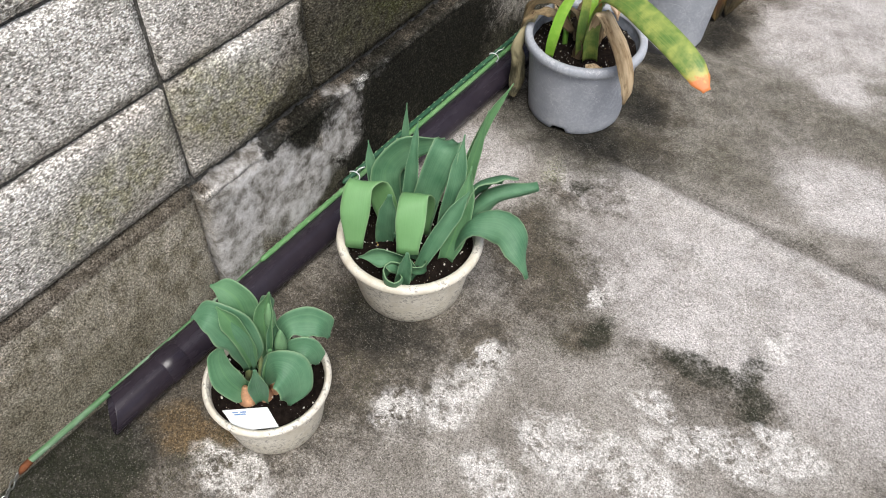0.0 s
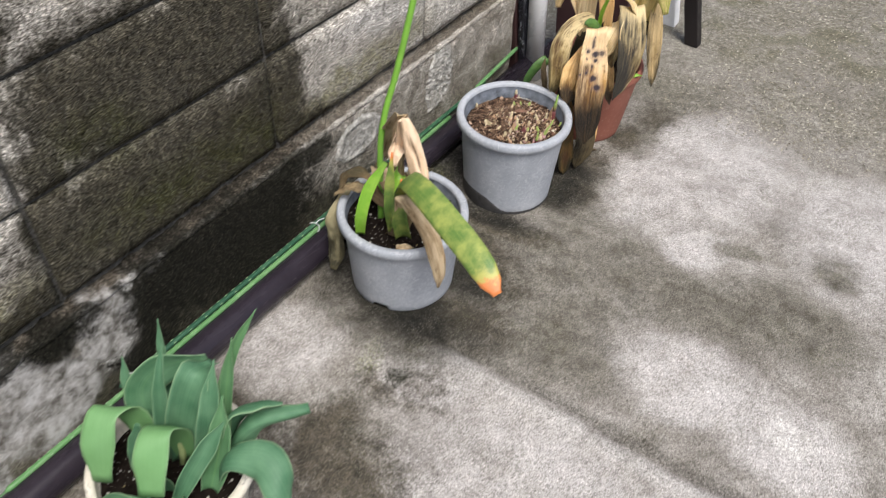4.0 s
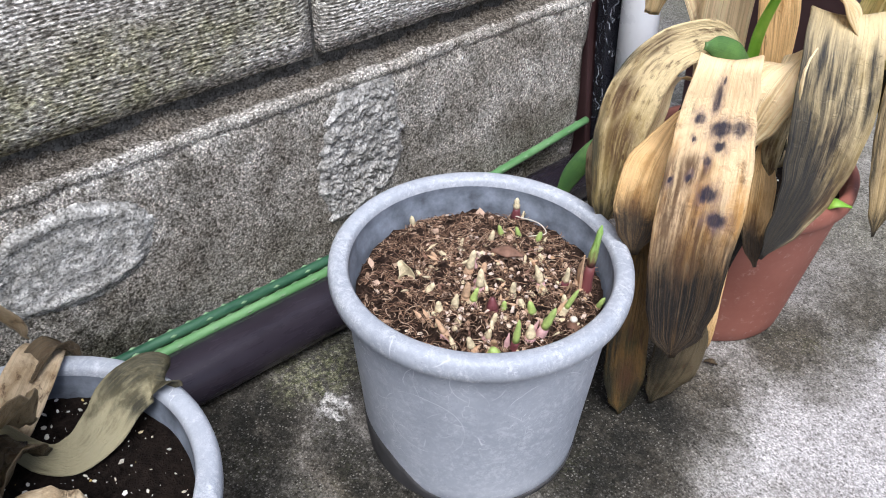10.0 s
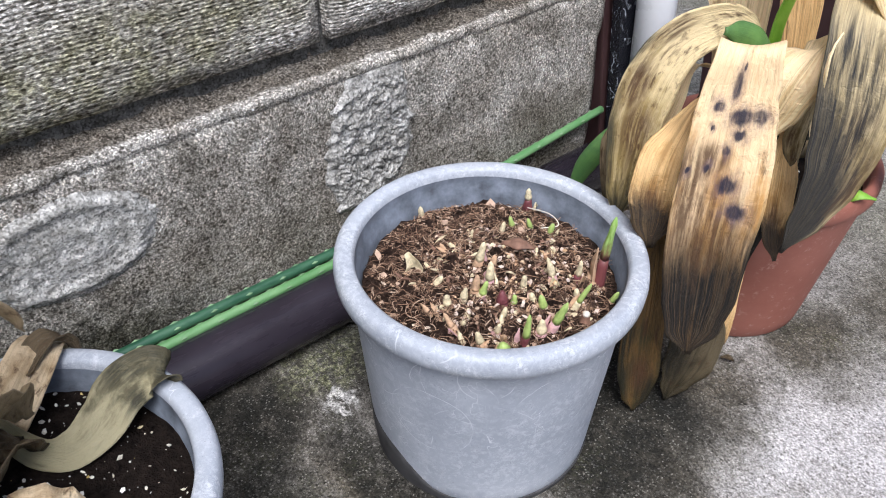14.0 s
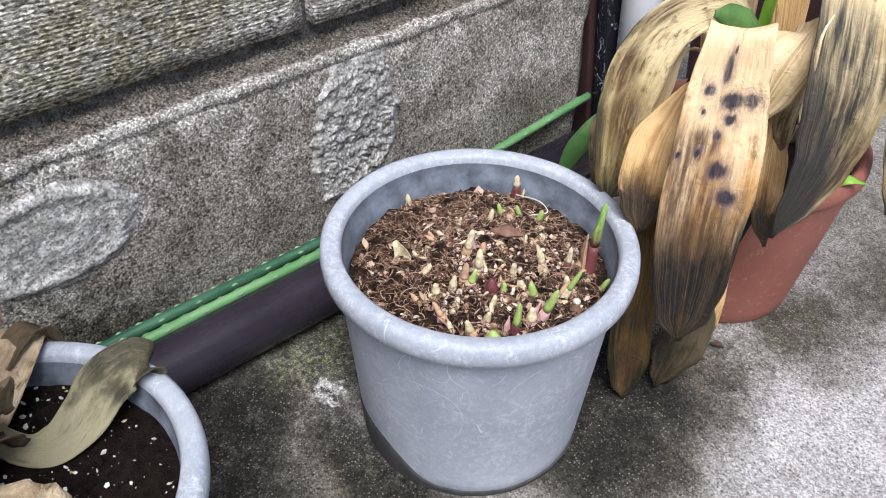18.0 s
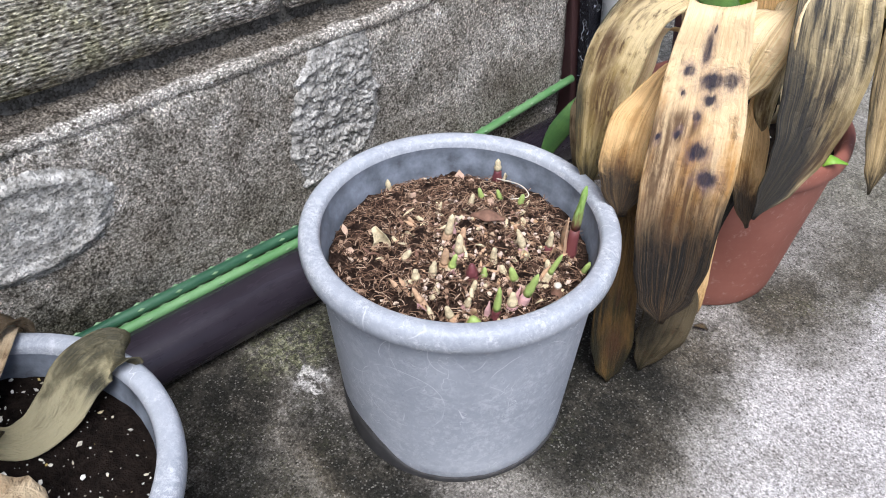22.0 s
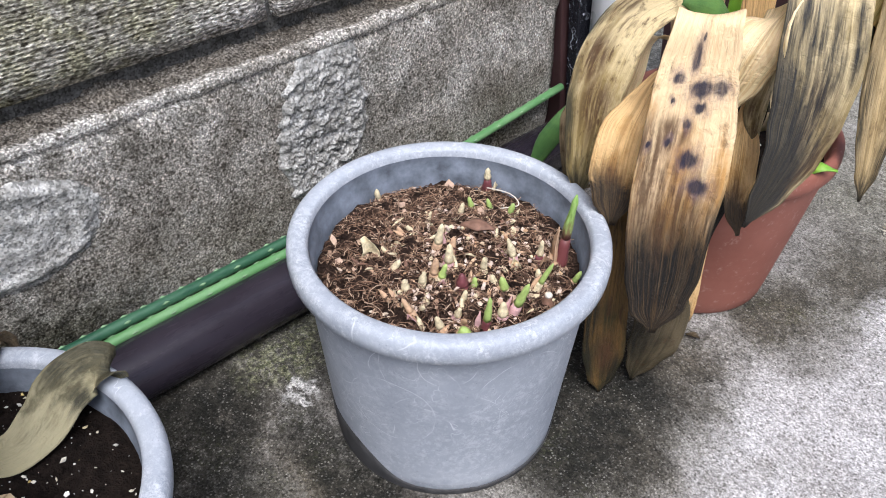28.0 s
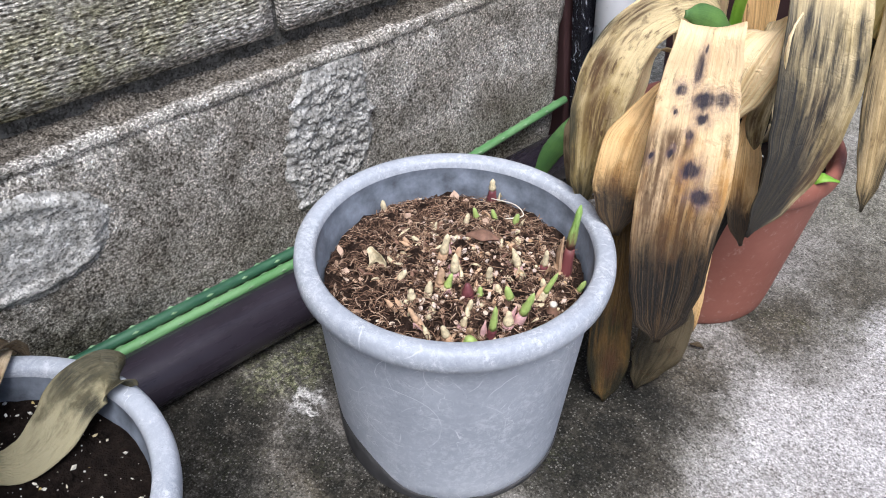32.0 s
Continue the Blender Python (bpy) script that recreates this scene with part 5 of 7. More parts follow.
# bark soil and shoots in the second grey pot
def shoots_pot():
    rg = random.Random(11)
    z, mound, rs = 0.175, 0.013, 0.1045
    t = thing("bark_soil", "fibrous brown bark soil heaped in the grey pot", "soil", (*C4, z), kind="stuff")
    tagged(part("soil", soil_disc("soil", C4, rs, z, M_BARK, mound, 0.007, 40, 110, 4.0), t), kind="stuff")
    sp = disc_spots(rg, 4300, C4, rs - 0.004, z, mound, 0.0025)
    tagged(part("fibres", fibres_mesh("fibres", rg, sp, 0.0075, 0.0006, M_FIBRE), t), kind="stuff")
    sp = disc_spots(rg, 260, C4, rs - 0.006, z, mound, 0.003)
    tagged(part("strands", fibres_mesh("strands", rg, sp, 0.018, 0.0006, M_FIBRE), t, "long reddish coir strands"), kind="stuff")
    sp = disc_spots(rg, 900, C4, rs - 0.004, z, mound, 0.002)
    tagged(part("bark_chips", crumbs_mesh("bark_chips", rg, sp, [rg.uniform(0.0012, 0.0034) for _ in sp], M_CHIP, 0.45), t), kind="stuff")
    sp = disc_spots(rg, 330, (C4[0] + 0.012, C4[1] + 0.004), rs - 0.02, z, mound, 0.0035)
    tagged(part("grit", crumbs_mesh("grit", rg, sp, [rg.uniform(0.0012, 0.0036) for _ in sp], M_PEBBLE, 0.75), t, "pale grit"), kind="stuff")

    def height(x, y):
        q = math.hypot(x - C4[0], y - C4[1]) / rs
        return z + mound * (1 - min(1, q) ** 2)

    for x, y, r in ((0.172, 1.366, 0.0062), (0.196, 1.353, 0.0055), (0.177, 1.435, 0.0065), (0.229, 1.477, 0.0055), (0.178, 1.489, 0.006), (0.19, 1.492, 0.0045),
                    (0.171, 1.444, 0.004), (0.248, 1.411, 0.0048), (0.213, 1.355, 0.0036), (0.186, 1.43, 0.0045), (0.318, 1.425, 0.0048), (0.305, 1.418, 0.0042)):
        p = thing("pebble", "pale rounded pebble on the bark soil", "pebble", (x, y, height(x, y)), "pebbles on the soil")
        part("stone", crumbs_mesh("stone", rg, [(x, y, height(x, y) + 0.4 * r)], [r], M_PEBBLE, 0.75), p)

    plant = thing("sprouting_plant", "cluster of cream, pink and green shoots breaking the soil", "seedling", (*C4, z))

    def shoot(x, y, length, r, lean, colours, label="", sharp=0.25, split=0.45):
        base = Vector((x, y, height(x, y) - 0.004))
        way = Vector((lean[0], lean[1], 1)).normalized()
        bend = Vector((rg.uniform(-0.14, 0.14), rg.uniform(-0.14, 0.14), 0))
        k = 10
        pts = [base + way * (length + 0.004) * i / k + bend * length * ((i / k) ** 2 - i / k) for i in range(k + 1)]
        rad = [r * (1.0 - 0.62 * (i / k) ** 1.25) * rg.uniform(0.85, 1.12) * (1 if i < k else sharp) for i in range(k + 1)]
        cut = max(2, min(k - 2, round(k * split)))
        ob = part("shoot", tube_mesh("shoot", pts[: cut + 1], rad[: cut + 1], colours[0], 10, True, 0.06), plant, label)
        under(new("tip", tube_mesh("tip", pts[cut:], rad[cut:], colours[1], 10, True, 0.06)), ob)
        # torn sheath wrapped round the foot of the shoot
        if length > 0.017:
            b = rg.uniform(0, 6.28)
            out = Vector((math.cos(b), math.sin(b), 0))
            c0 = base + out * r * 0.5
            part("sheath", leaf_mesh("sheath", [c0, c0 + way * length * 0.35 + out * r * 0.55, c0 + way * length * 0.62 + out * r * 0.9], [1.9 * r, 1.7 * r, 0.2 * r], rg.choice((M_CREAM, M_TAN, M_PINK)), out.cross(UP), fold=-0.7, n=8, m=6, thick=0.0006, seed=b), plant)

    shoot(0.312, 1.485, 0.066, 0.0054, (0.02, 0.1), (M_SHOOT, M_SHOOT), "tall crimson shoot with a green tip", 0.4, 0.4)
    shoot(0.2, 1.514, 0.024, 0.0052, (0, 0), (M_RED, M_CREAM), "crimson bud with a white tip", 0.3, 0.6)
    shoot(0.336, 1.444, 0.011, 0.0062, (0, 0), (M_DRYHUSK, M_PALE), "cut brown stub with a white face", 0.9, 0.75)
    for x, y, l, r, lean, c in ((0.293, 1.453, 0.024, 0.0044, (-0.3, -0.1), (M_PINK, M_CREAM)), (0.3, 1.471, 0.023, 0.0038, (0.1, 0), (M_RED, M_CREAM)), (0.322, 1.443, 0.03, 0.0033, (0.22, 0.34), (M_CREAM, M_GREEN)),
                                (0.331, 1.476, 0.014, 0.0036, (0.3, 0.3), (M_TAN, M_GREEN)), (0.327, 1.413, 0.032, 0.005, (0.2, 0.26), (M_PINK, M_GREEN)), (0.325, 1.387, 0.032, 0.0042, (0.02, 0.1), (M_RED, M_GREEN)),
                                (0.319, 1.374, 0.008, 0.0072, (-0.1, -0.1), (M_PALE, M_GREEN)), (0.325, 1.406, 0.016, 0.0052, (0, 0), (M_PINK, M_CREAM)), (0.242, 1.414, 0.027, 0.0045, (0.1, 0.14), (M_TAN, M_CREAM)),
                                (0.263, 1.408, 0.024, 0.0046, (0.03, 0.03), (M_PINK, M_CREAM)), (0.27, 1.394, 0.018, 0.004, (0.14, 0.15), (M_CREAM, M_GREEN)), (0.264, 1.391, 0.021, 0.0045, (0.07, 0.1), (M_TAN, M_TAN)),
                                (0.263, 1.381, 0.014, 0.004, (0.1, 0.1), (M_CREAM, M_CREAM)), (0.26, 1.369, 0.012, 0.0045, (-0.05, -0.05), (M_CREAM, M_CREAM)), (0.234, 1.373, 0.014, 0.004, (0.4, 0.4), (M_TAN, M_CREAM)),
                                (0.148, 1.433, 0.011, 0.0036, (-0.1, -0.1), (M_TAN, M_CREAM)), (0.286, 1.403, 0.014, 0.0062, (-0.06, -0.06), (M_RED, M_RED)), (0.296, 1.393, 0.012, 0.0032, (0.1, 0.1), (M_CREAM, M_CREAM)),
                                (0.283, 1.359, 0.018, 0.0036, (-0.5, -0.3), (M_TAN, M_TAN)), (0.305, 1.365, 0.014, 0.004, (-0.2, -0.2), (M_TAN, M_CREAM)), (0.284, 1.426, 0.015, 0.0038, (0.03, 0.03), (M_CREAM, M_CREAM)),
                                (0.309, 1.426, 0.015, 0.0044, (-0.16, -0.17), (M_CREAM, M_GREEN)), (0.299, 1.425, 0.009, 0.0042, (-0.2, -0.2), (M_TAN, M_CREAM)), (0.292, 1.409, 0.011, 0.0036, (0, 0), (M_CREAM, M_GREEN)),
                                (0.219, 1.479, 0.013, 0.0034, (-0.2, -0.2), (M_CREAM, M_GREEN)), (0.218, 1.462, 0.013, 0.0034, (0.15, 0.16), (M_CREAM, M_CREAM)), (0.23, 1.491, 0.013, 0.0034, (-0.22, -0.24), (M_CREAM, M_GREEN)),
                                (0.242, 1.498, 0.012, 0.004, (0.16, 0.17), (M_CREAM, M_GREEN)), (0.316, 1.458, 0.011, 0.0038, (-0.15, -0.16), (M_TAN, M_CREAM)), (0.343, 1.446, 0.007, 0.004, (0.27, 0.29), (M_GREEN, M_GREEN)),
                                (0.251, 1.424, 0.012, 0.004, (-0.1, 0.2), (M_RED, M_TAN)), (0.258, 1.418, 0.013, 0.0042, (0.1, -0.2), (M_TAN, M_TAN)), (0.302, 1.38, 0.012, 0.0038, (0.3, 0), (M_PINK, M_CREAM))):
        shoot(x, y, l, r, lean, c)
    for _ in range(46):
        a, q = rg.uniform(0, 6.28), 0.066 * math.sqrt(rg.random())
        shoot(0.27 + q * math.cos(a), 1.425 + q * math.sin(a), rg.uniform(0.005, 0.011), rg.uniform(0.0022, 0.0036), (rg.uniform(-1.1, 1.1), rg.uniform(-1.1, 1.1)),
              rg.choice(((M_CREAM, M_CREAM), (M_TAN, M_TAN), (M_TAN, M_CREAM), (M_PINK, M_CREAM))))
    for _ in range(130):
        a, q = rg.uniform(0, 6.28), 0.078 * math.sqrt(rg.random())
        x, y = 0.262 + q * math.cos(a), 1.424 + q * math.sin(a)
        l, w, b = rg.uniform(0.006, 0.015), rg.uniform(0.002, 0.005), rg.uniform(0, 6.28)
        c, up = Vector((x, y, height(x, y) - 0.001)), Vector((math.cos(b), math.sin(b), rg.uniform(0.0, 0.7))).normalized()
        out = Vector((-math.sin(b), math.cos(b), 0))
        part("husk", leaf_mesh("husk", [c, c + up * l * 0.5 + UP * 0.002, c + up * l], [w * 0.7, w, w * 0.1], rg.choice((M_CREAM, M_TAN, M_TAN, M_DRYHUSK, M_DRYHUSK)), out, fold=0.9, n=6, m=4, thick=0.0008, seed=a), plant)
    part("husk", leaf_mesh("husk", [(0.207, 1.373, 0.18), (0.21, 1.376, 0.19), (0.205, 1.372, 0.202)], [0.012, 0.014, 0.006], M_CREAM, (0.7, 0.7, 0), fold=0.8, crease=0.2, n=10, m=6, thick=0.0006), plant, "papery translucent husk")
    part("root", tube_mesh("root", spline([(0.2, 1.51, 0.181), (0.225, 1.517, 0.184), (0.243, 1.509, 0.186), (0.238, 1.492, 0.188)], 20), 0.0005, M_PALE, 6), plant, "thin white root")


shoots_pot()


def dead_flake(x, y, z, l, w, turn, material, label):
    t = thing("dead_leaf_scrap", label, "dead leaf", (x, y, z))
    s = Vector((math.cos(turn), math.sin(turn), 0))
    q = Vector((-s.y, s.x, 0))
    part("scrap", leaf_mesh("scrap", [Vector((x, y, z)) - s * l / 2, Vector((x, y, z + 0.004)), Vector((x, y, z)) + s * l / 2], [w * 0.3, w, w * 0.2], material, q, fold=0.3, n=8, m=4), t)


# ---- tulips ----
SIDE0 = (0.82, 0.57, 0)


def plant_of(name, label, category, centre, z):
    return thing(name, label, category, (*centre, z))


def tulip_leaves():
    t = plant_of("tulips", "bushy tulips with broad bent grey-green leaves", "tulip plant", C2, 0.112)
    rows = [
        ([(0.29, 0.47, 0.11), (0.3, 0.505, 0.26), (0.318, 0.535, 0.36), (0.34, 0.563, 0.424)], [0.014, 0.015, 0.016, 0.012, 0.001], 0.6, SIDE0),
        ([(0.295, 0.475, 0.11), (0.308, 0.505, 0.26), (0.322, 0.529, 0.386)], [0.014, 0.024, 0.018, 0.001], 0.6, SIDE0),
        ([(0.2, 0.47, 0.11), (0.175, 0.505, 0.24), (0.167, 0.522, 0.323)], [0.016, 0.02, 0.012, 0.001], 0.5, SIDE0),
        ([(0.235, 0.44, 0.11), (0.23, 0.45, 0.22), (0.226, 0.465, 0.29), (0.216, 0.49, 0.335)], [0.026, 0.028, 0.022, 0.012, 0.001], 0.7, SIDE0),
        ([(0.205, 0.45, 0.11), (0.165, 0.46, 0.2), (0.185, 0.495, 0.25), (0.235, 0.54, 0.262)], [0.03, 0.052, 0.052, 0.018], 0.25, (0.5, 0.2, -0.8)),
        ([(0.245, 0.45, 0.11), (0.255, 0.46, 0.21), (0.268, 0.49, 0.292), (0.266, 0.53, 0.285)], [0.034, 0.046, 0.05, 0.02], 0.5, SIDE0),
        ([(0.2, 0.44, 0.11), (0.172, 0.43, 0.2), (0.166, 0.4, 0.232), (0.178, 0.368, 0.205), (0.19, 0.345, 0.135)], [0.04, 0.05, 0.045, 0.05, 0.03], 0.06, SIDE0),
        ([(0.25, 0.45, 0.11), (0.26, 0.44, 0.22), (0.27, 0.411, 0.262), (0.286, 0.38, 0.24), (0.296, 0.358, 0.185)], [0.035, 0.048, 0.045, 0.048, 0.036], 0.06, SIDE0),
        ([(0.21, 0.4, 0.11), (0.213, 0.405, 0.17), (0.215, 0.415, 0.225)], [0.03, 0.034, 0.03, 0.008], 0.3, SIDE0),
        ([(0.305, 0.37, 0.125), (0.272, 0.345, 0.176), (0.226, 0.318, 0.165)], [0.02, 0.04, 0.036, 0.003], 0.6, (0.3, 0.4, 0.85)),
        ([(0.29, 0.39, 0.11), (0.302, 0.42, 0.165), (0.316, 0.451, 0.212), (0.329, 0.487, 0.256)], [0.018, 0.028, 0.028, 0.001], 0.7, SIDE0),
        ([(0.3, 0.4, 0.118), (0.312, 0.385, 0.138), (0.312, 0.365, 0.15), (0.296, 0.352, 0.158), (0.277, 0.345, 0.156), (0.27, 0.328, 0.148), (0.283, 0.315, 0.142), (0.301, 0.32, 0.142), (0.304, 0.336, 0.146), (0.292, 0.341, 0.148)], [0.014, 0.022, 0.026, 0.03, 0.034, 0.036, 0.034, 0.03, 0.022, 0.006], 0.12, (0.15, -0.25, 1.0)),
        ([(0.318, 0.45, 0.12), (0.345, 0.455, 0.2), (0.395, 0.478, 0.215), (0.435, 0.47, 0.2), (0.466, 0.457, 0.155)], [0.016, 0.034, 0.058, 0.05, 0.01], 0.35, (-0.35, 0.75, 0.45)),
        ([(0.3, 0.465, 0.12), (0.345, 0.505, 0.216), (0.404, 0.573, 0.232)], [0.025, 0.034, 0.028, 0.018], 1.1, (-0.3, 0.4, 0.8)),
        ([(0.292, 0.47, 0.12), (0.318, 0.5, 0.235), (0.352, 0.53, 0.262), (0.375, 0.55, 0.255)], [0.03, 0.05, 0.04, 0.01], 0.5, (-0.2, 0.6, -0.7)),
        ([(0.295, 0.45, 0.11), (0.302, 0.475, 0.24), (0.29, 0.515, 0.328)], [0.026, 0.036, 0.028, 0.002], 0.6, SIDE0),
        ([(0.315, 0.435, 0.11), (0.323, 0.465, 0.2), (0.322, 0.492, 0.295)], [0.026, 0.04, 0.032, 0.002], 0.6, SIDE0),
        ([(0.18, 0.45, 0.11), (0.14, 0.46, 0.19), (0.118, 0.475, 0.247)], [0.022, 0.026, 0.018, 0.001], 0.5, SIDE0),
        ([(0.27, 0.4, 0.11), (0.268, 0.395, 0.15), (0.25, 0.38, 0.185)], [0.02, 0.03, 0.026, 0.003], 0.4, SIDE0),
        ([(0.29, 0.345, 0.11), (0.3, 0.345, 0.16), (0.302, 0.352, 0.2)], [0.02, 0.026, 0.022, 0.006], 0.7, SIDE0),
    ]
    for i, (sp, ws, fold, side) in enumerate(rows):
        part("leaf", leaf_mesh("leaf", sp, ws, M_TULIP_PALE if i in (6, 7) else M_TULIP, side, fold=fold, wave=0.05, seed=i * 1.7, n=18, m=8, thick=0.0016), t)
    for x, y in ((0.29, 0.46), (0.22, 0.45), (0.25, 0.44)):
        part("stem", tube_mesh("stem", [(x, y, 0.105), (x + 0.004, y + 0.004, 0.14), (x + 0.002, y + 0.008, 0.18)], [0.006, 0.005, 0.004], M_STEM, 10), t)


tulip_leaves()


def small_tulip():
    t = plant_of("tulips", "young tulip with broad green leaves and bare bulbs", "tulip plant", C1, 0.096)
    rows = [
        ([(0.225, 0.071, 0.141), (0.226, 0.084, 0.218), (0.215, 0.089, 0.273), (0.196, 0.087, 0.292), (0.174, 0.077, 0.297)], [0.014, 0.04, 0.05, 0.038, 0.004], 0.3, [(0.79, 0.61, 0.03), (0.07, 0.84, 0.53)]),
        ([(0.231, 0.063, 0.15), (0.245, 0.061, 0.235), (0.234, 0.053, 0.276), (0.216, 0.04, 0.302), (0.19, 0.027, 0.291)], [0.015, 0.048, 0.06, 0.044, 0.003], 0.3, [(0.72, 0.68, 0.11), (-0.23, 0.75, 0.62)]),
        ([(0.238, 0.068, 0.16), (0.243, 0.064, 0.235), (0.232, 0.056, 0.29), (0.22, 0.05, 0.316)], [0.012, 0.024, 0.028, 0.003], 0.8, [(0.72, 0.68, 0.11), (0.2, 0.8, 0.5)]),
        ([(0.248, 0.088, 0.16), (0.254, 0.092, 0.25), (0.257, 0.1, 0.29), (0.265, 0.106, 0.326)], [0.012, 0.028, 0.026, 0.003], 0.9, [(0.78, 0.62, 0.04), (0.87, 0.48, -0.1)]),
        ([(0.25, 0.092, 0.16), (0.25, 0.094, 0.25), (0.255, 0.102, 0.29), (0.264, 0.107, 0.318)], [0.012, 0.022, 0.02, 0.003], -0.9, [(0.78, 0.62, 0.04), (0.87, 0.48, -0.1)]),
        ([(0.254, 0.092, 0.14), (0.262, 0.097, 0.213), (0.265, 0.1, 0.242), (0.266, 0.1, 0.276)], [0.01, 0.021, 0.022, 0.005], 1.0, [(0.84, 0.55, -0.04), (0.77, 0.64, 0.06)]),
        ([(0.25, 0.101, 0.15), (0.261, 0.121, 0.22), (0.278, 0.146, 0.224), (0.297, 0.159, 0.216), (0.302, 0.163, 0.182)], [0.012, 0.032, 0.046, 0.038, 0.006], 0.25, [(0.93, 0.26, -0.27), (0.35, -0.5, -0.7), (-0.11, -0.85, -0.52)]),
        ([(0.26, 0.096, 0.13), (0.278, 0.109, 0.189), (0.297, 0.123, 0.196), (0.306, 0.129, 0.178), (0.306, 0.129, 0.155)], [0.01, 0.029, 0.037, 0.03, 0.006], 0.25, [(0.92, 0.11, -0.37), (0.2, -0.6, -0.6), (-0.43, -0.83, -0.35)]),
        ([(0.251, 0.065, 0.12), (0.28, 0.073, 0.193), (0.305, 0.079, 0.196), (0.316, 0.074, 0.166), (0.309, 0.063, 0.129)], [0.013, 0.042, 0.063, 0.052, 0.005], 0.2, [(0.89, -0.05, -0.46), (0.25, -0.8, -0.5), (-0.7, -0.7, -0.1)]),
        ([(0.236, 0.054, 0.1), (0.231, 0.038, 0.125), (0.219, 0.03, 0.16), (0.208, 0.034, 0.195), (0.209, 0.047, 0.217)], [0.01, 0.036, 0.043, 0.031, 0.004], 0.35, [(-0.27, 0.74, 0.62), (0.76, 0.65, 0.07)]),
        ([(0.258, 0.052, 0.1), (0.264, 0.05, 0.158), (0.265, 0.051, 0.2)], [0.019, 0.03, 0.005], 0.5, [(0.7, 0.7, 0.14), (0.68, 0.71, 0.15)]),
        ([(0.25, 0.085, 0.1), (0.262, 0.08, 0.16), (0.266, 0.084, 0.215)], [0.016, 0.026, 0.005], 0.8, [(0.78, 0.62, 0.04), (0.7, 0.7, 0.1)]),
    ]
    for i, (sp, ws, fold, side) in enumerate(rows):
        part("leaf", leaf_mesh("leaf", sp, ws, M_TULIP, side, fold=fold, wave=0.025, seed=i * 1.3, n=24, m=10, thick=0.0016), t)
    for x, y in ((0.215, 0.066), (0.232, 0.075), (0.25, 0.08)):
        part("stem", tube_mesh("stem", [(x, y, 0.1), (x + 0.004, y + 0.004, 0.13), (x + 0.008, y + 0.008, 0.17)], [0.006, 0.005, 0.004], M_STEM, 10), t)
    for x, y, r in ((0.238, 0.043, 0.0155), (0.256, 0.062, 0.0115), (0.26, 0.078, 0.009)):
        prof = [(0.001, 0), (r * 0.8, 0.004), (r, 0.012), (r * 0.8, 0.022), (r * 0.45, 0.034), (r * 0.3, 0.044), (0.001, 0.046)]
        part("bulb", lathe_mesh("bulb", [(q, z + 0.088) for q, z in prof], M_BULB, 20, (x, y)), t, "bare brown bulb")
    for p0, p1, r in (((0.266, 0.1, 0.18), (0.277, 0.1, 0.254), 0.0095), ((0.258, 0.1, 0.24), (0.264, 0.101, 0.305), 0.0085)):
        path = [Vector(p0).lerp(Vector(p1), i / 8) for i in range(9)]
        part("bud", tube_mesh("bud", path, [r * q for q in (0.4, 0.7, 0.92, 1.0, 0.98, 0.86, 0.66, 0.4, 0.08)], M_BUD, 14), t, "closed green flower bud")


small_tulip()


def card():
    t = thing("plant_label", "white plastic plant label lying on the soil", "plant label", (0.268, 0.02, 0.1))
    a, b, c, d = Vector((0.225, 0.003, 0.106)), Vector((0.274, 0.048, 0.106)), Vector((0.309, 0.036, 0.103)), Vector((0.265, -0.007, 0.103))
    verts = [a, b, c, d, *[v - UP * 0.0012 for v in (a, b, c, d)]]
    faces = [(0, 1, 2, 3), (7, 6, 5, 4), (0, 4, 5, 1), (1, 5, 6, 2), (2, 6, 7, 3), (3, 7, 4, 0)]
    part("card", mesh_from("card", verts, faces, M_CARD, False), t)
    u, w = (b - a), (d - a)
    for i, (s, e, r) in enumerate(((0.18, 0.3, 0.12), (0.34, 0.48, 0.12), (0.18, 0.44, 0.22))):
        q = [a + u * s + w * r, a + u * e + w * r, a + u * e + w * (r + 0.06), a + u * s + w * (r + 0.06)]
        q = [v + UP * 0.0004 for v in q] + [v + UP * 0.0001 for v in q]
        part("print_bar", mesh_from("print_bar", q, faces, M_INK, False), t, "unreadable blue print")
    t = thing("plant_tag", "small white tag standing among the tulip leaves", "plant label", (0.235, 0.125, 0.09))
    part("tag", box_mesh("tag", (0.222, 0.124, 0.085), (0.238, 0.1255, 0.165), M_CARD, 0.0005), t)


card()


# ---- half-dead bulb plant in the grey pot ----
M_STRAP = strap_leaf_material("green_strap_leaf", (0.095, 0.19, 0.04), (0.34, 0.385, 0.1), (0.62, 0.2, 0.06), 0.9)
M_STRAP2 = strap_leaf_material("bright_strap_leaf", (0.16, 0.36, 0.03), (0.3, 0.48, 0.07), (0.3, 0.4, 0.1), 1.5)
M_DRYPEACH = dry_leaf_material("peach_dead_leaf", (0.84, 0.63, 0.45), (0.66, 0.46, 0.29), (0.12, 0.08, 0.05), 1.1, 0.2, (), 0, 12.0, (), 0.2, [(0.6, 0.6, 0.08, 0.12)], 0.25)
M_DRYTAN = dry_leaf_material("tan_dead_leaf", (0.64, 0.5, 0.32), (0.4, 0.28, 0.155), (0.1, 0.07, 0.04), 1.05, 0.6, (), 0, 2.0, (), 0.0, (), 0.5)
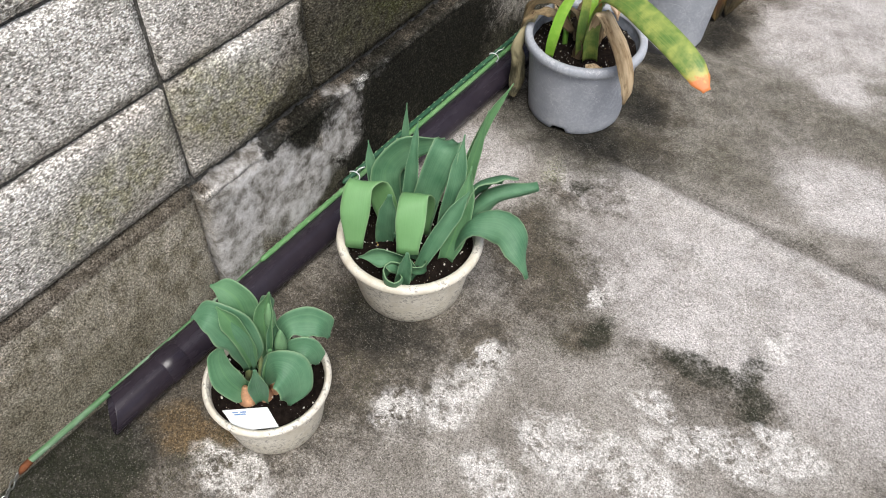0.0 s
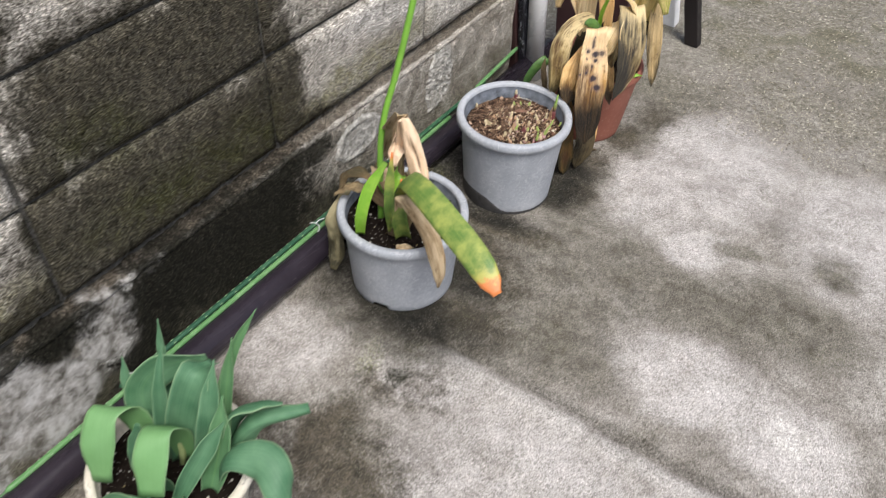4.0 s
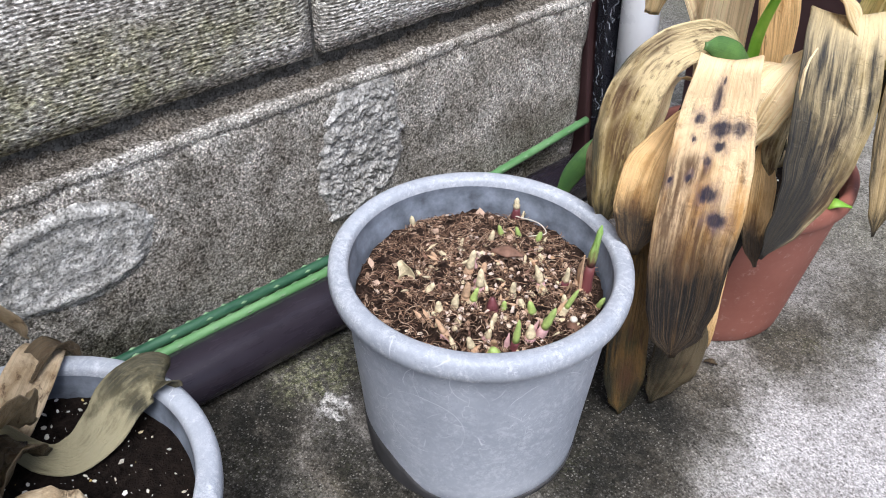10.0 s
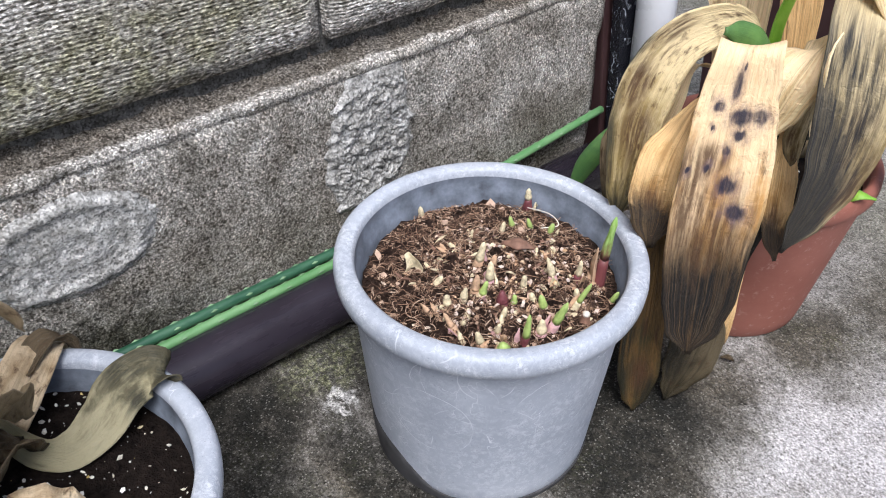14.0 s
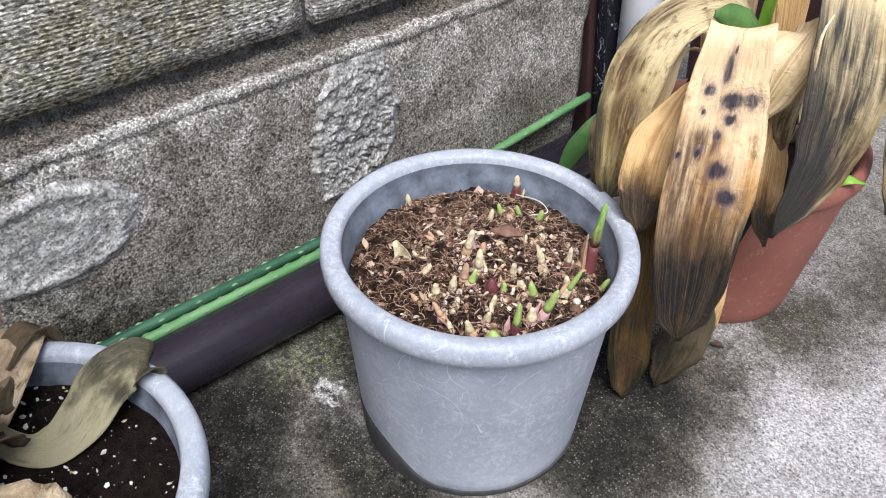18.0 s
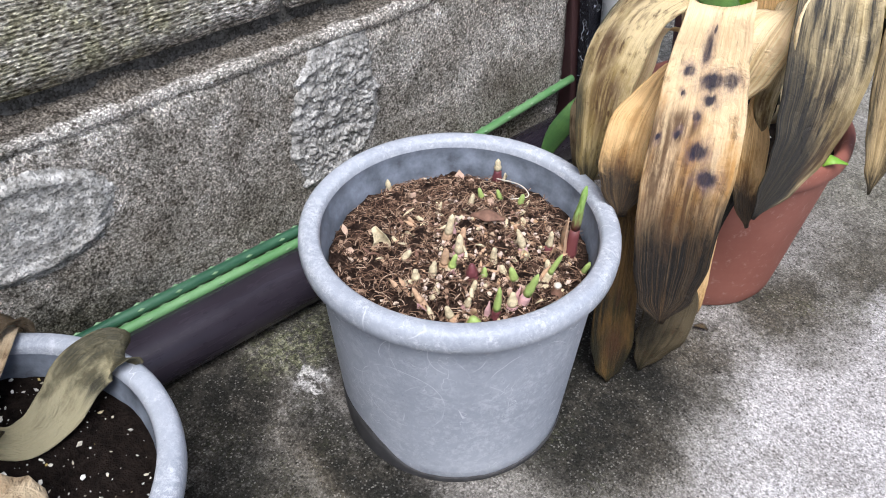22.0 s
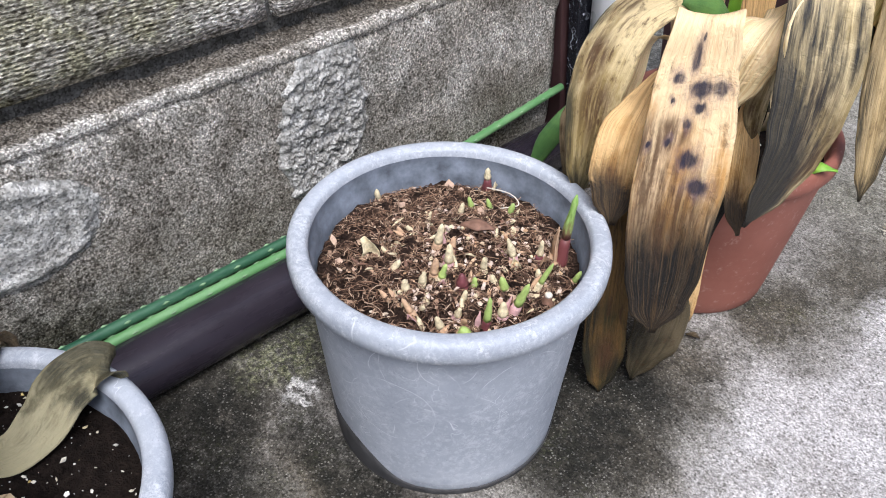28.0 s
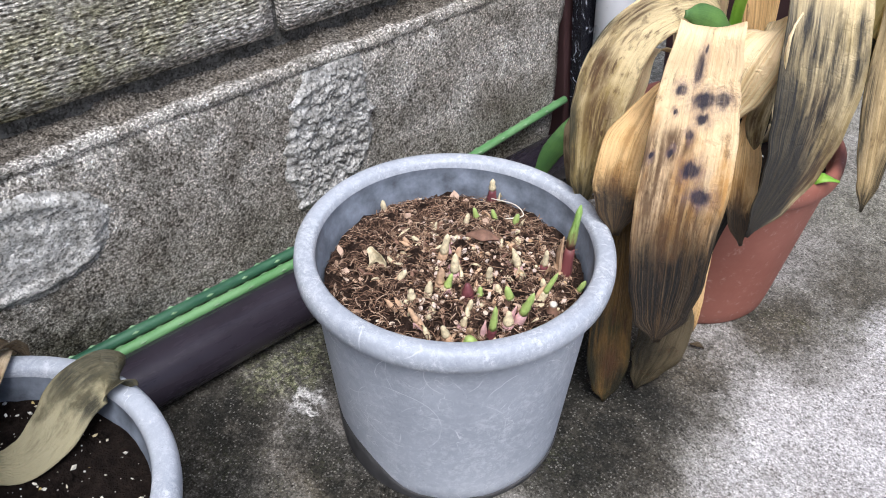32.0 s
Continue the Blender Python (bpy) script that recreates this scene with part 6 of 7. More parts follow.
M_DRYOLIVE = dry_leaf_material("olive_dead_leaf", (0.33, 0.292, 0.175), (0.1, 0.088, 0.05), (0.045, 0.042, 0.028), 1.15, 0.1, (), 0, 5.0, [(0.15, 0.72, 0.35, 0.14), (0.9, 0.6, 0.25, 0.1), (0.5, 0.9, 0.5, 0.06)], 0.5, (), 0.2)
M_DRYMIX = dry_leaf_material("brown_olive_dead_leaf", (0.36, 0.27, 0.155), (0.17, 0.122, 0.066), (0.07, 0.065, 0.04), 1.1, 0.6, (), 0, 4.0, [(0.4, 0.3, 0.6, 0.12)], -0.4, (), 0.4)
M_DRYBROWN = dry_leaf_material("brown_dead_leaf", (0.15, 0.11, 0.065), (0.07, 0.05, 0.028), (0.04, 0.03, 0.02), 0.9, 0.5, (), 0, 9.0)


STRAP_SPINE = [(0.135, 1.052, 0.187), (0.159, 1.063, 0.177), (0.19, 1.078, 0.172), (0.2, 1.097, 0.173), (0.194, 1.12, 0.179), (0.187, 1.135, 0.187), (0.184, 1.147, 0.190), (0.187, 1.159, 0.194), (0.193, 1.166, 0.192), (0.197, 1.168, 0.185)]


def bulb_plant():
    t = plant_of("bulb_plant", "half-dead bulb plant with one green leaf", "bulb plant", C3, 0.166)
    s0 = (0.82, 0.57, 0)
    part("flower_stalk", tube_mesh("flower_stalk", spline([(0.19, 1.02, 0.15), (0.161, 1.064, 0.325), (0.174, 1.096, 0.452), (0.184, 1.119, 0.547), (0.192, 1.139, 0.637)], 18), 0.0058, M_SCAPE, 12), t, "tall bright green stalk")
    part("leaf", leaf_mesh("leaf", [(0.24, 1.0, 0.2), (0.275, 0.975, 0.33), (0.33, 0.94, 0.372), (0.427, 0.897, 0.37), (0.5, 0.868, 0.355), (0.547, 0.849, 0.33)],
                           [0.02, 0.026, 0.033, 0.038, 0.042, 0.045, 0.047, 0.047, 0.046, 0.044, 0.036, 0.014], M_STRAP, (0.3, 0.76, 0.5), fold=0.18, n=40), t, "arching green leaf with an orange withered tip")
    part("leaf", leaf_mesh("leaf", [(0.186, 0.961, 0.165), (0.19, 0.962, 0.215), (0.192, 0.985, 0.265), (0.205, 1.02, 0.31)], [0.018, 0.022, 0.022, 0.01], M_STRAP2, s0, fold=0.35), t, "short bright green leaf")
    part("leaf", leaf_mesh("leaf", [(0.235, 1.0, 0.17), (0.238, 0.985, 0.26), (0.235, 1.0, 0.36)], [0.016, 0.02, 0.018, 0.004], M_STRAP, s0, fold=0.5), t)
    part("leaf", leaf_mesh("leaf", [(0.26, 1.0, 0.17), (0.262, 0.985, 0.24), (0.27, 0.98, 0.33)], [0.03, 0.03, 0.024, 0.004], M_STRAP, s0, fold=0.5), t)
    # one withered leaf folded at its peak: one half droops to the wall, the other to the yard
    part("dead_leaf", leaf_mesh("dead_leaf", [(0.225, 1.04, 0.16), (0.214, 1.042, 0.3), (0.226, 1.034, 0.395), (0.236, 1.026, 0.424), (0.222, 1.038, 0.4), (0.198, 1.056, 0.362), (0.168, 1.076, 0.312), (0.148, 1.09, 0.268), (0.137, 1.097, 0.243)],
                                [0.026, 0.026, 0.022, 0.012, 0.026, 0.034, 0.038, 0.038, 0.036, 0.024], M_DRYTAN, [(0.82, 0.57, 0.0), (0.75, 0.5, 0.0), (0.75, 0.1, -0.55)], fold=0.3, crease=0.14, wave=0.05, seed=1, n=44, m=10), t, "crumpled tan dead leaf drooping to the wall")
    part("dead_leaf", leaf_mesh("dead_leaf", [(0.222, 1.035, 0.3), (0.233, 1.028, 0.4), (0.242, 1.024, 0.418), (0.26, 1.018, 0.385), (0.28, 1.012, 0.345), (0.298, 1.006, 0.31), (0.3, 1.008, 0.275)],
                                [0.012, 0.014, 0.018, 0.03, 0.034, 0.03, 0.003], M_DRYPEACH, [(0.75, 0.6, 0.2), (0.7, 0.5, 0.4), (0.3, 0.85, 0.2)], fold=0.55, crease=0.22, wave=0.05, seed=2, n=34, m=10), t, "crumpled peach dead leaf")
    part("dead_leaf", leaf_mesh("dead_leaf", [(0.236, 1.004, 0.325), (0.228, 1.02, 0.352), (0.22, 1.036, 0.352), (0.214, 1.047, 0.33), (0.21, 1.05, 0.3)], [0.01, 0.032, 0.042, 0.04, 0.018], M_DRYPEACH, (0.65, -0.1, -0.7), fold=0.6, crease=0.3, wave=0.1, seed=5, n=22, m=10), t, "cupped pale dead leaf")
    part("dead_leaf", leaf_mesh("dead_leaf", [(0.24, 1.0, 0.24), (0.232, 1.022, 0.29), (0.222, 1.034, 0.28), (0.212, 1.045, 0.25)], [0.02, 0.026, 0.024, 0.01], M_STRAP2, (0.65, -0.1, -0.7), fold=0.4, seed=3, n=16), t, "yellowing leaf")
    part("dead_leaf", leaf_mesh("dead_leaf", [(0.25, 1.0, 0.17), (0.268, 0.978, 0.28), (0.288, 0.958, 0.315), (0.312, 0.966, 0.28), (0.336, 0.974, 0.24), (0.358, 0.966, 0.205), (0.372, 0.958, 0.17), (0.37, 0.958, 0.135)],
                                [0.016, 0.02, 0.024, 0.028, 0.032, 0.032, 0.024, 0.006], M_DRYTAN, [(0.75, 0.6, 0.1), (0.6, 0.75, 0.1)], fold=0.35, crease=0.1, seed=4, n=34), t, "limp grey-tan dead leaf over the rim")
    part("dead_leaf", leaf_mesh("dead_leaf", [(0.27, 0.985, 0.155), (0.284, 0.97, 0.188), (0.287, 0.952, 0.176)], [0.026, 0.03, 0.028, 0.02], M_DRYTAN, s0, fold=0.5, seed=6), t)
    part("dead_leaf", leaf_mesh("dead_leaf", [(0.2, 1.035, 0.19), (0.155, 1.035, 0.245), (0.112, 1.033, 0.238), (0.085, 1.03, 0.205), (0.078, 1.024, 0.15), (0.083, 1.012, 0.095), (0.084, 1.004, 0.066)],
                                [0.014, 0.024, 0.028, 0.03, 0.032, 0.034, 0.01], M_DRYMIX, [(0.6, -0.6, 0.2), (0.5, -0.8, 0.0)], fold=0.6, crease=0.2, wave=0.1, seed=8, n=34), t, "dark curled dead leaf hanging outside the pot")
    part("dead_leaf", leaf_mesh("dead_leaf", [(0.2, 1.03, 0.2), (0.16, 1.01, 0.24), (0.12, 1.0, 0.225), (0.1, 0.99, 0.2)], [0.02, 0.024, 0.022, 0.01], M_DRYMIX, (0.3, -0.9, 0.1), fold=0.8, crease=0.25, wave=0.15, seed=10), t)
    part("dead_leaf", leaf_mesh("dead_leaf", [(0.11, 1.03, 0.205), (0.105, 0.972, 0.151), (0.110, 0.973, 0.108), (0.113, 0.970, 0.056), (0.113, 0.955, 0.026)], [0.014, 0.024, 0.03, 0.034, 0.014], M_DRYOLIVE, (0.75, 0.55, -0.1), fold=0.4, crease=0.2, wave=0.1, seed=9, n=20), t, "olive dead leaf hanging beside the pot")
    # straps lying across the soil and over the rim
    part("dead_leaf", leaf_mesh("dead_leaf", STRAP_SPINE,
                                [0.012, 0.016, 0.02, 0.027, 0.033, 0.036, 0.037, 0.036, 0.033, 0.026], M_DRYOLIVE, (0.3, -0.8, -0.5), (0.85, 0.4, -0.35), fold=0.1, crease=0.04, seed=12, n=44, m=12), t, "limp translucent olive dead leaf over the rim")
    part("dead_leaf", leaf_mesh("dead_leaf", [(0.19, 1.04, 0.19), (0.165, 1.058, 0.176), (0.153, 1.068, 0.178), (0.141, 1.082, 0.186), (0.132, 1.094, 0.193), (0.122, 1.104, 0.196), (0.112, 1.112, 0.193), (0.106, 1.118, 0.18)], [0.012, 0.026, 0.034, 0.036, 0.036, 0.034, 0.03, 0.02], M_DRYTAN, (0.6, 0.7, -0.2), fold=0.15, crease=0.06, seed=14, n=34, m=10), t, "tan dead leaf lying over the rim")
    part("dead_leaf", leaf_mesh("dead_leaf", [(0.13, 1.09, 0.19), (0.12, 1.112, 0.199), (0.121, 1.124, 0.194), (0.126, 1.13, 0.182)], [0.02, 0.022, 0.02, 0.006], M_DRYBROWN, (0.75, 0.5, 0.1), fold=0.4, crease=0.1, seed=15, n=18), t)
    part("dead_leaf", leaf_mesh("dead_leaf", [(0.22, 1.03, 0.18), (0.2, 1.06, 0.2), (0.19, 1.075, 0.18)], [0.03, 0.036, 0.03, 0.02], M_DRYBROWN, (0.8, 0.4, 0.2), fold=0.5, crease=0.2, seed=18, n=14), t)
    part("dead_leaf", leaf_mesh("dead_leaf", [(0.25, 1.03, 0.18), (0.262, 1.05, 0.21), (0.27, 1.07, 0.2), (0.272, 1.085, 0.176)], [0.02, 0.03, 0.034, 0.012], M_DRYTAN, (0.8, -0.4, 0.1), fold=0.5, crease=0.15, seed=20, n=16), t)
    part("dead_leaf", leaf_mesh("dead_leaf", [(0.25, 1.0, 0.175), (0.24, 1.02, 0.225), (0.21, 1.045, 0.235), (0.18, 1.065, 0.215), (0.17, 1.075, 0.19)], [0.03, 0.05, 0.055, 0.045, 0.02], M_DRYMIX, (0.6, 0.75, 0.2), fold=0.6, crease=0.2, wave=0.1, seed=22, n=26), t, "crumpled tan dead leaf")
    part("old_base", lathe_mesh("old_base", [(0.02, 0.15), (0.021, 0.165), (0.018, 0.18), (0.012, 0.195), (0.006, 0.204)], M_DRYBROWN, 28, (0.235, 1.015)), t, "brown papery bulb neck")


bulb_plant()

# ---- withered plant in the terracotta-coloured pot ----
BLACK = (0.014, 0.013, 0.012)
M_D1 = dry_leaf_material("tan_spotted_leaf", (0.86, 0.62, 0.36), (0.56, 0.31, 0.105), BLACK, 0.7, 0.6,
                         [(0.59, 0.39, 0.13, 0.028), (0.79, 0.385, 0.09, 0.024), (0.29, 0.355, 0.07, 0.02), (0.46, 0.29, 0.05, 0.035), (0.6, 0.44, 0.07, 0.012), (0.27, 0.42, 0.026, 0.007), (0.48, 0.475, 0.04, 0.01),
                          (0.08, 0.52, 0.025, 0.008), (0.3, 0.515, 0.03, 0.009), (0.57, 0.552, 0.1, 0.018), (0.72, 0.61, 0.1, 0.016), (0.5, 0.25, 0.02, 0.006)],
                         0.0, 1.0, [(1.06, 0.8, 0.26, 0.18), (-0.02, 0.84, 0.3, 0.12), (0.5, 1.0, 0.9, 0.15)], 0.45,
                         [(0.5, 0.7, 0.5, 0.14), (0.1, 0.56, 0.26, 0.1), (0.3, 0.66, 0.42, 0.12), (0.1, 0.74, 0.26, 0.12), (0.66, 0.7, 0.3, 0.11), (0.4, 0.82, 0.4, 0.08), (0.35, 0.5, 0.2, 0.04)], 0.45)
M_D2 = dry_leaf_material("olive_cream_leaf", (0.65, 0.52, 0.29), (0.32, 0.235, 0.09), (0.05, 0.046, 0.03), 0.93, 0.75, (), 0, 3.0, [(0.02, 0.8, 0.16, 0.16), (0.0, 0.5, 0.08, 0.06), (0.5, 1.0, 0.8, 0.06)], 0.6, [(0.3, 0.6, 0.24, 0.08), (0.55, 0.74, 0.3, 0.1), (0.2, 0.42, 0.14, 0.05)], 0.7)
M_D3 = dry_leaf_material("cream_black_leaf", (0.68, 0.54, 0.3), (0.34, 0.25, 0.105), (0.03, 0.03, 0.03), 0.65, 0.25, (), 0.5, 6.0, [(0.1, 0.55, 0.4, 0.28), (0.36, 0.4, 0.26, 0.11), (0.45, 0.74, 0.42, 0.24), (0.66, 0.52, 0.13, 0.2), (0.9, 0.45, 0.08, 0.14)], 0.35, [(0.6, 0.66, 0.2, 0.12), (0.82, 0.78, 0.2, 0.12)], 0.7)
M_D4 = dry_leaf_material("cream_leaf", (0.86, 0.66, 0.4), (0.7, 0.5, 0.25), (0.12, 0.09, 0.06), 1.15, 0.15, (), 0, 8.0)
M_D5 = dry_leaf_material("near_black_leaf", (0.034, 0.029, 0.016), (0.02, 0.017, 0.01), (0.014, 0.013, 0.01), 0.7, 0.5, (), 0, 11.0)
M_D6 = dry_leaf_material("orange_olive_leaf", (0.15, 0.085, 0.028), (0.045, 0.038, 0.017), (0.02, 0.019, 0.013), 0.98, 0.6, (), 0, 13.0, [(0.1, 0.6, 0.25, 0.25), (0.9, 0.85, 0.3, 0.12)], 0.3, [(0.6, 0.75, 0.25, 0.1)])
M_D7 = dry_leaf_material("tan_brown_leaf", (0.76, 0.5, 0.23), (0.52, 0.29, 0.1), (0.035, 0.028, 0.022), 0.72, 0.35, (), 0.1, 15.0, [(0.0, 0.82, 0.3, 0.1), (0.5, 1.0, 0.9, 0.08)], 0.4, [(0.4, 0.72, 0.25, 0.1)])
M_D8 = dry_leaf_material("hanging_brown_leaf", (0.62, 0.46, 0.24), (0.34, 0.24, 0.11), (0.04, 0.036, 0.026), 0.9, 0.5, (), 0, 17.0, [(0.0, 0.6, 0.3, 0.2), (1.0, 0.8, 0.3, 0.2)], 0.4)
M_D9 = dry_leaf_material("grey_brown_leaf", (0.1, 0.078, 0.045), (0.05, 0.04, 0.022), (0.02, 0.018, 0.013), 0.95, 0.5, (), 0, 19.0, [(0.2, 0.6, 0.3, 0.2)], 0.3)
M_YELLOW = dry_leaf_material("yellow_green_leaf", (0.68, 0.55, 0.24), (0.36, 0.36, 0.09), (0.1, 0.09, 0.05), 1.1, 0.3, (), 0, 21.0)
M_FRESH = strap_leaf_material("deep_green_leaf", (0.05, 0.12, 0.035), (0.12, 0.24, 0.06), (0.2, 0.2, 0.05), 1.5)


def withered_plant():
    t = plant_of("withered_plant", "large withered plant with drooping tan and black leaves", "withered plant", C5, 0.16)
    R = (0.684, 0.729, 0.0)

    def lf(sp, ws, m, side=R, end=None, fold=-0.12, crease=0.03, wave=0.02, seed=0.0, label="", n=26, mm=12):
        part("leaf", leaf_mesh("leaf", sp, ws, m, side, end, fold, wave, n, mm, 0.0014, seed, 2.0, crease), t, label)

    # the broad spotted leaf folded over towards the yard
    lf([(0.3, 1.73, 0.18), (0.316, 1.64, 0.325), (0.337, 1.584, 0.366), (0.342, 1.573, 0.337), (0.346, 1.568, 0.317), (0.352, 1.562, 0.286), (0.357, 1.555, 0.251), (0.361, 1.55, 0.213), (0.367, 1.547, 0.171), (0.371, 1.544, 0.138), (0.374, 1.542, 0.109)],
       [0.03, 0.036, 0.045, 0.056, 0.062, 0.068, 0.07, 0.066, 0.061, 0.047, 0.006], M_D1, R, None, -0.16, 0.012, 0.015, 1.0, "broad tan leaf with black spots and a black tip", 56, 18)
    # its neighbour, twisting down beside it
    lf([(0.32, 1.74, 0.2), (0.345, 1.69, 0.34), (0.359, 1.652, 0.358), (0.355, 1.628, 0.34), (0.35, 1.618, 0.308), (0.344, 1.617, 0.275)], [0.03, 0.034, 0.038, 0.046, 0.042, 0.016], M_D4, (0.5, 0.5, 0.5), (0.4, 0.42, 0.7), -0.14, 0.03, 0.02, 22.0, "folded cream leaf", 30)
    # leaf arching over to the wall side
    lf([(0.305, 1.71, 0.26), (0.304, 1.672, 0.325), (0.294, 1.648, 0.348), (0.283, 1.626, 0.353), (0.272, 1.6, 0.345), (0.267, 1.581, 0.329), (0.267, 1.567, 0.309), (0.27, 1.555, 0.286), (0.273, 1.55, 0.261), (0.275, 1.546, 0.231), (0.275, 1.546, 0.197)],
       [0.018, 0.024, 0.028, 0.032, 0.038, 0.043, 0.046, 0.043, 0.038, 0.028, 0.008], M_D2, (0.45, 0.2, -0.75), R, -0.2, 0.02, 0.02, 2.0, "arching cream and olive leaf", 44, 14)
    # leaf with the blackened side
    lf([(0.31, 1.78, 0.18), (0.345, 1.735, 0.335), (0.366, 1.69, 0.384), (0.382, 1.66, 0.372), (0.391, 1.65, 0.346), (0.397, 1.646, 0.321), (0.4, 1.642, 0.29), (0.401, 1.637, 0.26), (0.397, 1.629, 0.227), (0.39, 1.62, 0.192)],
       [0.03, 0.04, 0.054, 0.061, 0.063, 0.062, 0.057, 0.046, 0.03, 0.003], M_D3, R, None, -0.16, 0.016, 0.02, 3.0, "cream leaf blackened along one side", 44, 16)
    lf([(0.32, 1.7, 0.25), (0.347, 1.659, 0.291), (0.353, 1.651, 0.265), (0.36, 1.647, 0.238), (0.366, 1.644, 0.208), (0.371, 1.643, 0.185), (0.377, 1.647, 0.16)], [0.006, 0.008, 0.016, 0.026, 0.026, 0.019, 0.003], M_D7, R, None, -0.1, 0.03, 0.02, 4.0, "narrow tan leaf")
    lf([(0.34, 1.7, 0.28), (0.357, 1.669, 0.32), (0.359, 1.657, 0.301), (0.36, 1.65, 0.276), (0.362, 1.653, 0.25), (0.364, 1.655, 0.231)], [0.006, 0.009, 0.015, 0.018, 0.011, 0.002], M_D2, R, None, 0.5, 0.03, 0.02, 25.0, "narrow olive leaf")
    lf([(0.3, 1.63, 0.3), (0.311, 1.576, 0.312), (0.31, 1.561, 0.291), (0.311, 1.547, 0.272), (0.314, 1.539, 0.246), (0.318, 1.535, 0.224), (0.321, 1.532, 0.199)], [0.006, 0.01, 0.03, 0.044, 0.046, 0.036, 0.008], M_D7, R, None, -0.12, 0.03, 0.02, 5.0, "orange tan leaf behind the spotted one")
    lf([(0.305, 1.6, 0.24), (0.314, 1.555, 0.2), (0.318, 1.552, 0.174), (0.322, 1.549, 0.133), (0.326, 1.546, 0.09), (0.331, 1.544, 0.051), (0.335, 1.542, 0.02), (0.338, 1.54, 0.001)], [0.006, 0.012, 0.022, 0.031, 0.038, 0.039, 0.026, 0.002], M_D6, R, None, -0.1, 0.03, 0.04, 6.0, "dark leaf touching the ground")
    lf([(0.34, 1.62, 0.2), (0.352, 1.59, 0.125), (0.357, 1.588, 0.085), (0.357, 1.583, 0.055), (0.353, 1.578, 0.026), (0.349, 1.574, 0.002)], [0.03, 0.04, 0.05, 0.048, 0.028, 0.003], M_D9, R, None, -0.1, 0.04, 0.04, 7.0, "grey-brown rotten leaf")
    lf([(0.355, 1.64, 0.15), (0.361, 1.629, 0.125), (0.366, 1.621, 0.099), (0.368, 1.616, 0.075), (0.369, 1.612, 0.062)], [0.004, 0.006, 0.009, 0.01, 0.002], M_D7, R, None, 0.3, 0.03, 0.04, 26.0, "thin orange leaf")
    lf([(0.27, 1.66, 0.3), (0.264, 1.629, 0.308), (0.268, 1.611, 0.285), (0.266, 1.602, 0.256), (0.266, 1.595, 0.231), (0.266, 1.594, 0.196)], [0.006, 0.01, 0.014, 0.018, 0.016, 0.004], M_D4, R, None, -0.2, 0.04, 0.04, 8.0, "thin pale leaf")
    lf([(0.25, 1.62, 0.16), (0.246, 1.58, 0.173), (0.236, 1.578, 0.206), (0.23, 1.578, 0.235), (0.228, 1.583, 0.257)], [0.006, 0.009, 0.014, 0.012, 0.002], M_DRYMIX, R, None, -0.2, 0.03, 0.03, 27.0, "thin yellowish leaf")
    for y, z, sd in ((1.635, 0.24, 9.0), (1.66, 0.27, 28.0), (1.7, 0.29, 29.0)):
        lf([(0.28, y + 0.06, z - 0.05), (0.272, y + 0.03, z), (0.277, y - 0.01, z - 0.07), (0.285, y - 0.03, z - 0.16)], [0.03, 0.045, 0.05, 0.02], M_D5, R, None, -0.1, 0.05, 0.05, sd, "near-black leaf")
    lf([(0.33, 1.7, 0.24), (0.335, 1.665, 0.26), (0.338, 1.65, 0.2), (0.345, 1.645, 0.13)], [0.04, 0.05, 0.05, 0.02], M_D5, R, None, -0.1, 0.05, 0.05, 30.0, "near-black leaf")
    lf([(0.24, 1.71, 0.18), (0.215, 1.68, 0.208), (0.191, 1.652, 0.2), (0.175, 1.628, 0.17), (0.165, 1.612, 0.125)], [0.02, 0.022, 0.024, 0.022, 0.008], M_FRESH, (0.5, 0.5, 0.5), R, 0.3, 0, 0.02, 10.0, "dark green strap leaf")
    lf([(0.322, 1.69, 0.29), (0.316, 1.667, 0.322), (0.31, 1.648, 0.341), (0.301, 1.632, 0.35), (0.294, 1.617, 0.354)], [0.01, 0.016, 0.02, 0.02, 0.006], M_FRESH, (0.3, 0.1, -0.8), None, 0.3, 0, 0.03, 24.0, "dark green leaf at the heart")
    # leaf hanging on the yard side
    lf([(0.36, 1.83, 0.28), (0.376, 1.81, 0.355), (0.389, 1.793, 0.33), (0.397, 1.786, 0.298), (0.404, 1.786, 0.258), (0.411, 1.785, 0.221), (0.417, 1.785, 0.185), (0.421, 1.786, 0.153)], [0.016, 0.024, 0.032, 0.036, 0.037, 0.033, 0.021, 0.002], M_D8, R, None, -0.14, 0.03, 0.03, 16.0, "hanging brown leaf with a dark tip", 32)
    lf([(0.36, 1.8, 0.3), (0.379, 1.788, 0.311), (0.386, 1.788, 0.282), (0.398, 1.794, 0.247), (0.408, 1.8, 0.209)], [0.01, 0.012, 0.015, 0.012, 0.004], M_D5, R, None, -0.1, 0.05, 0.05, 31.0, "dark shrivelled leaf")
    # upright remains at the heart of the plant
    lf([(0.293, 1.72, 0.18), (0.295, 1.7, 0.28), (0.298, 1.688, 0.345), (0.308, 1.684, 0.385), (0.314, 1.684, 0.41)], [0.012, 0.011, 0.01, 0.008, 0.004], M_STRAP2, R, None, 0.9, 0, 0.02, 11.0, "narrow green heart leaf")
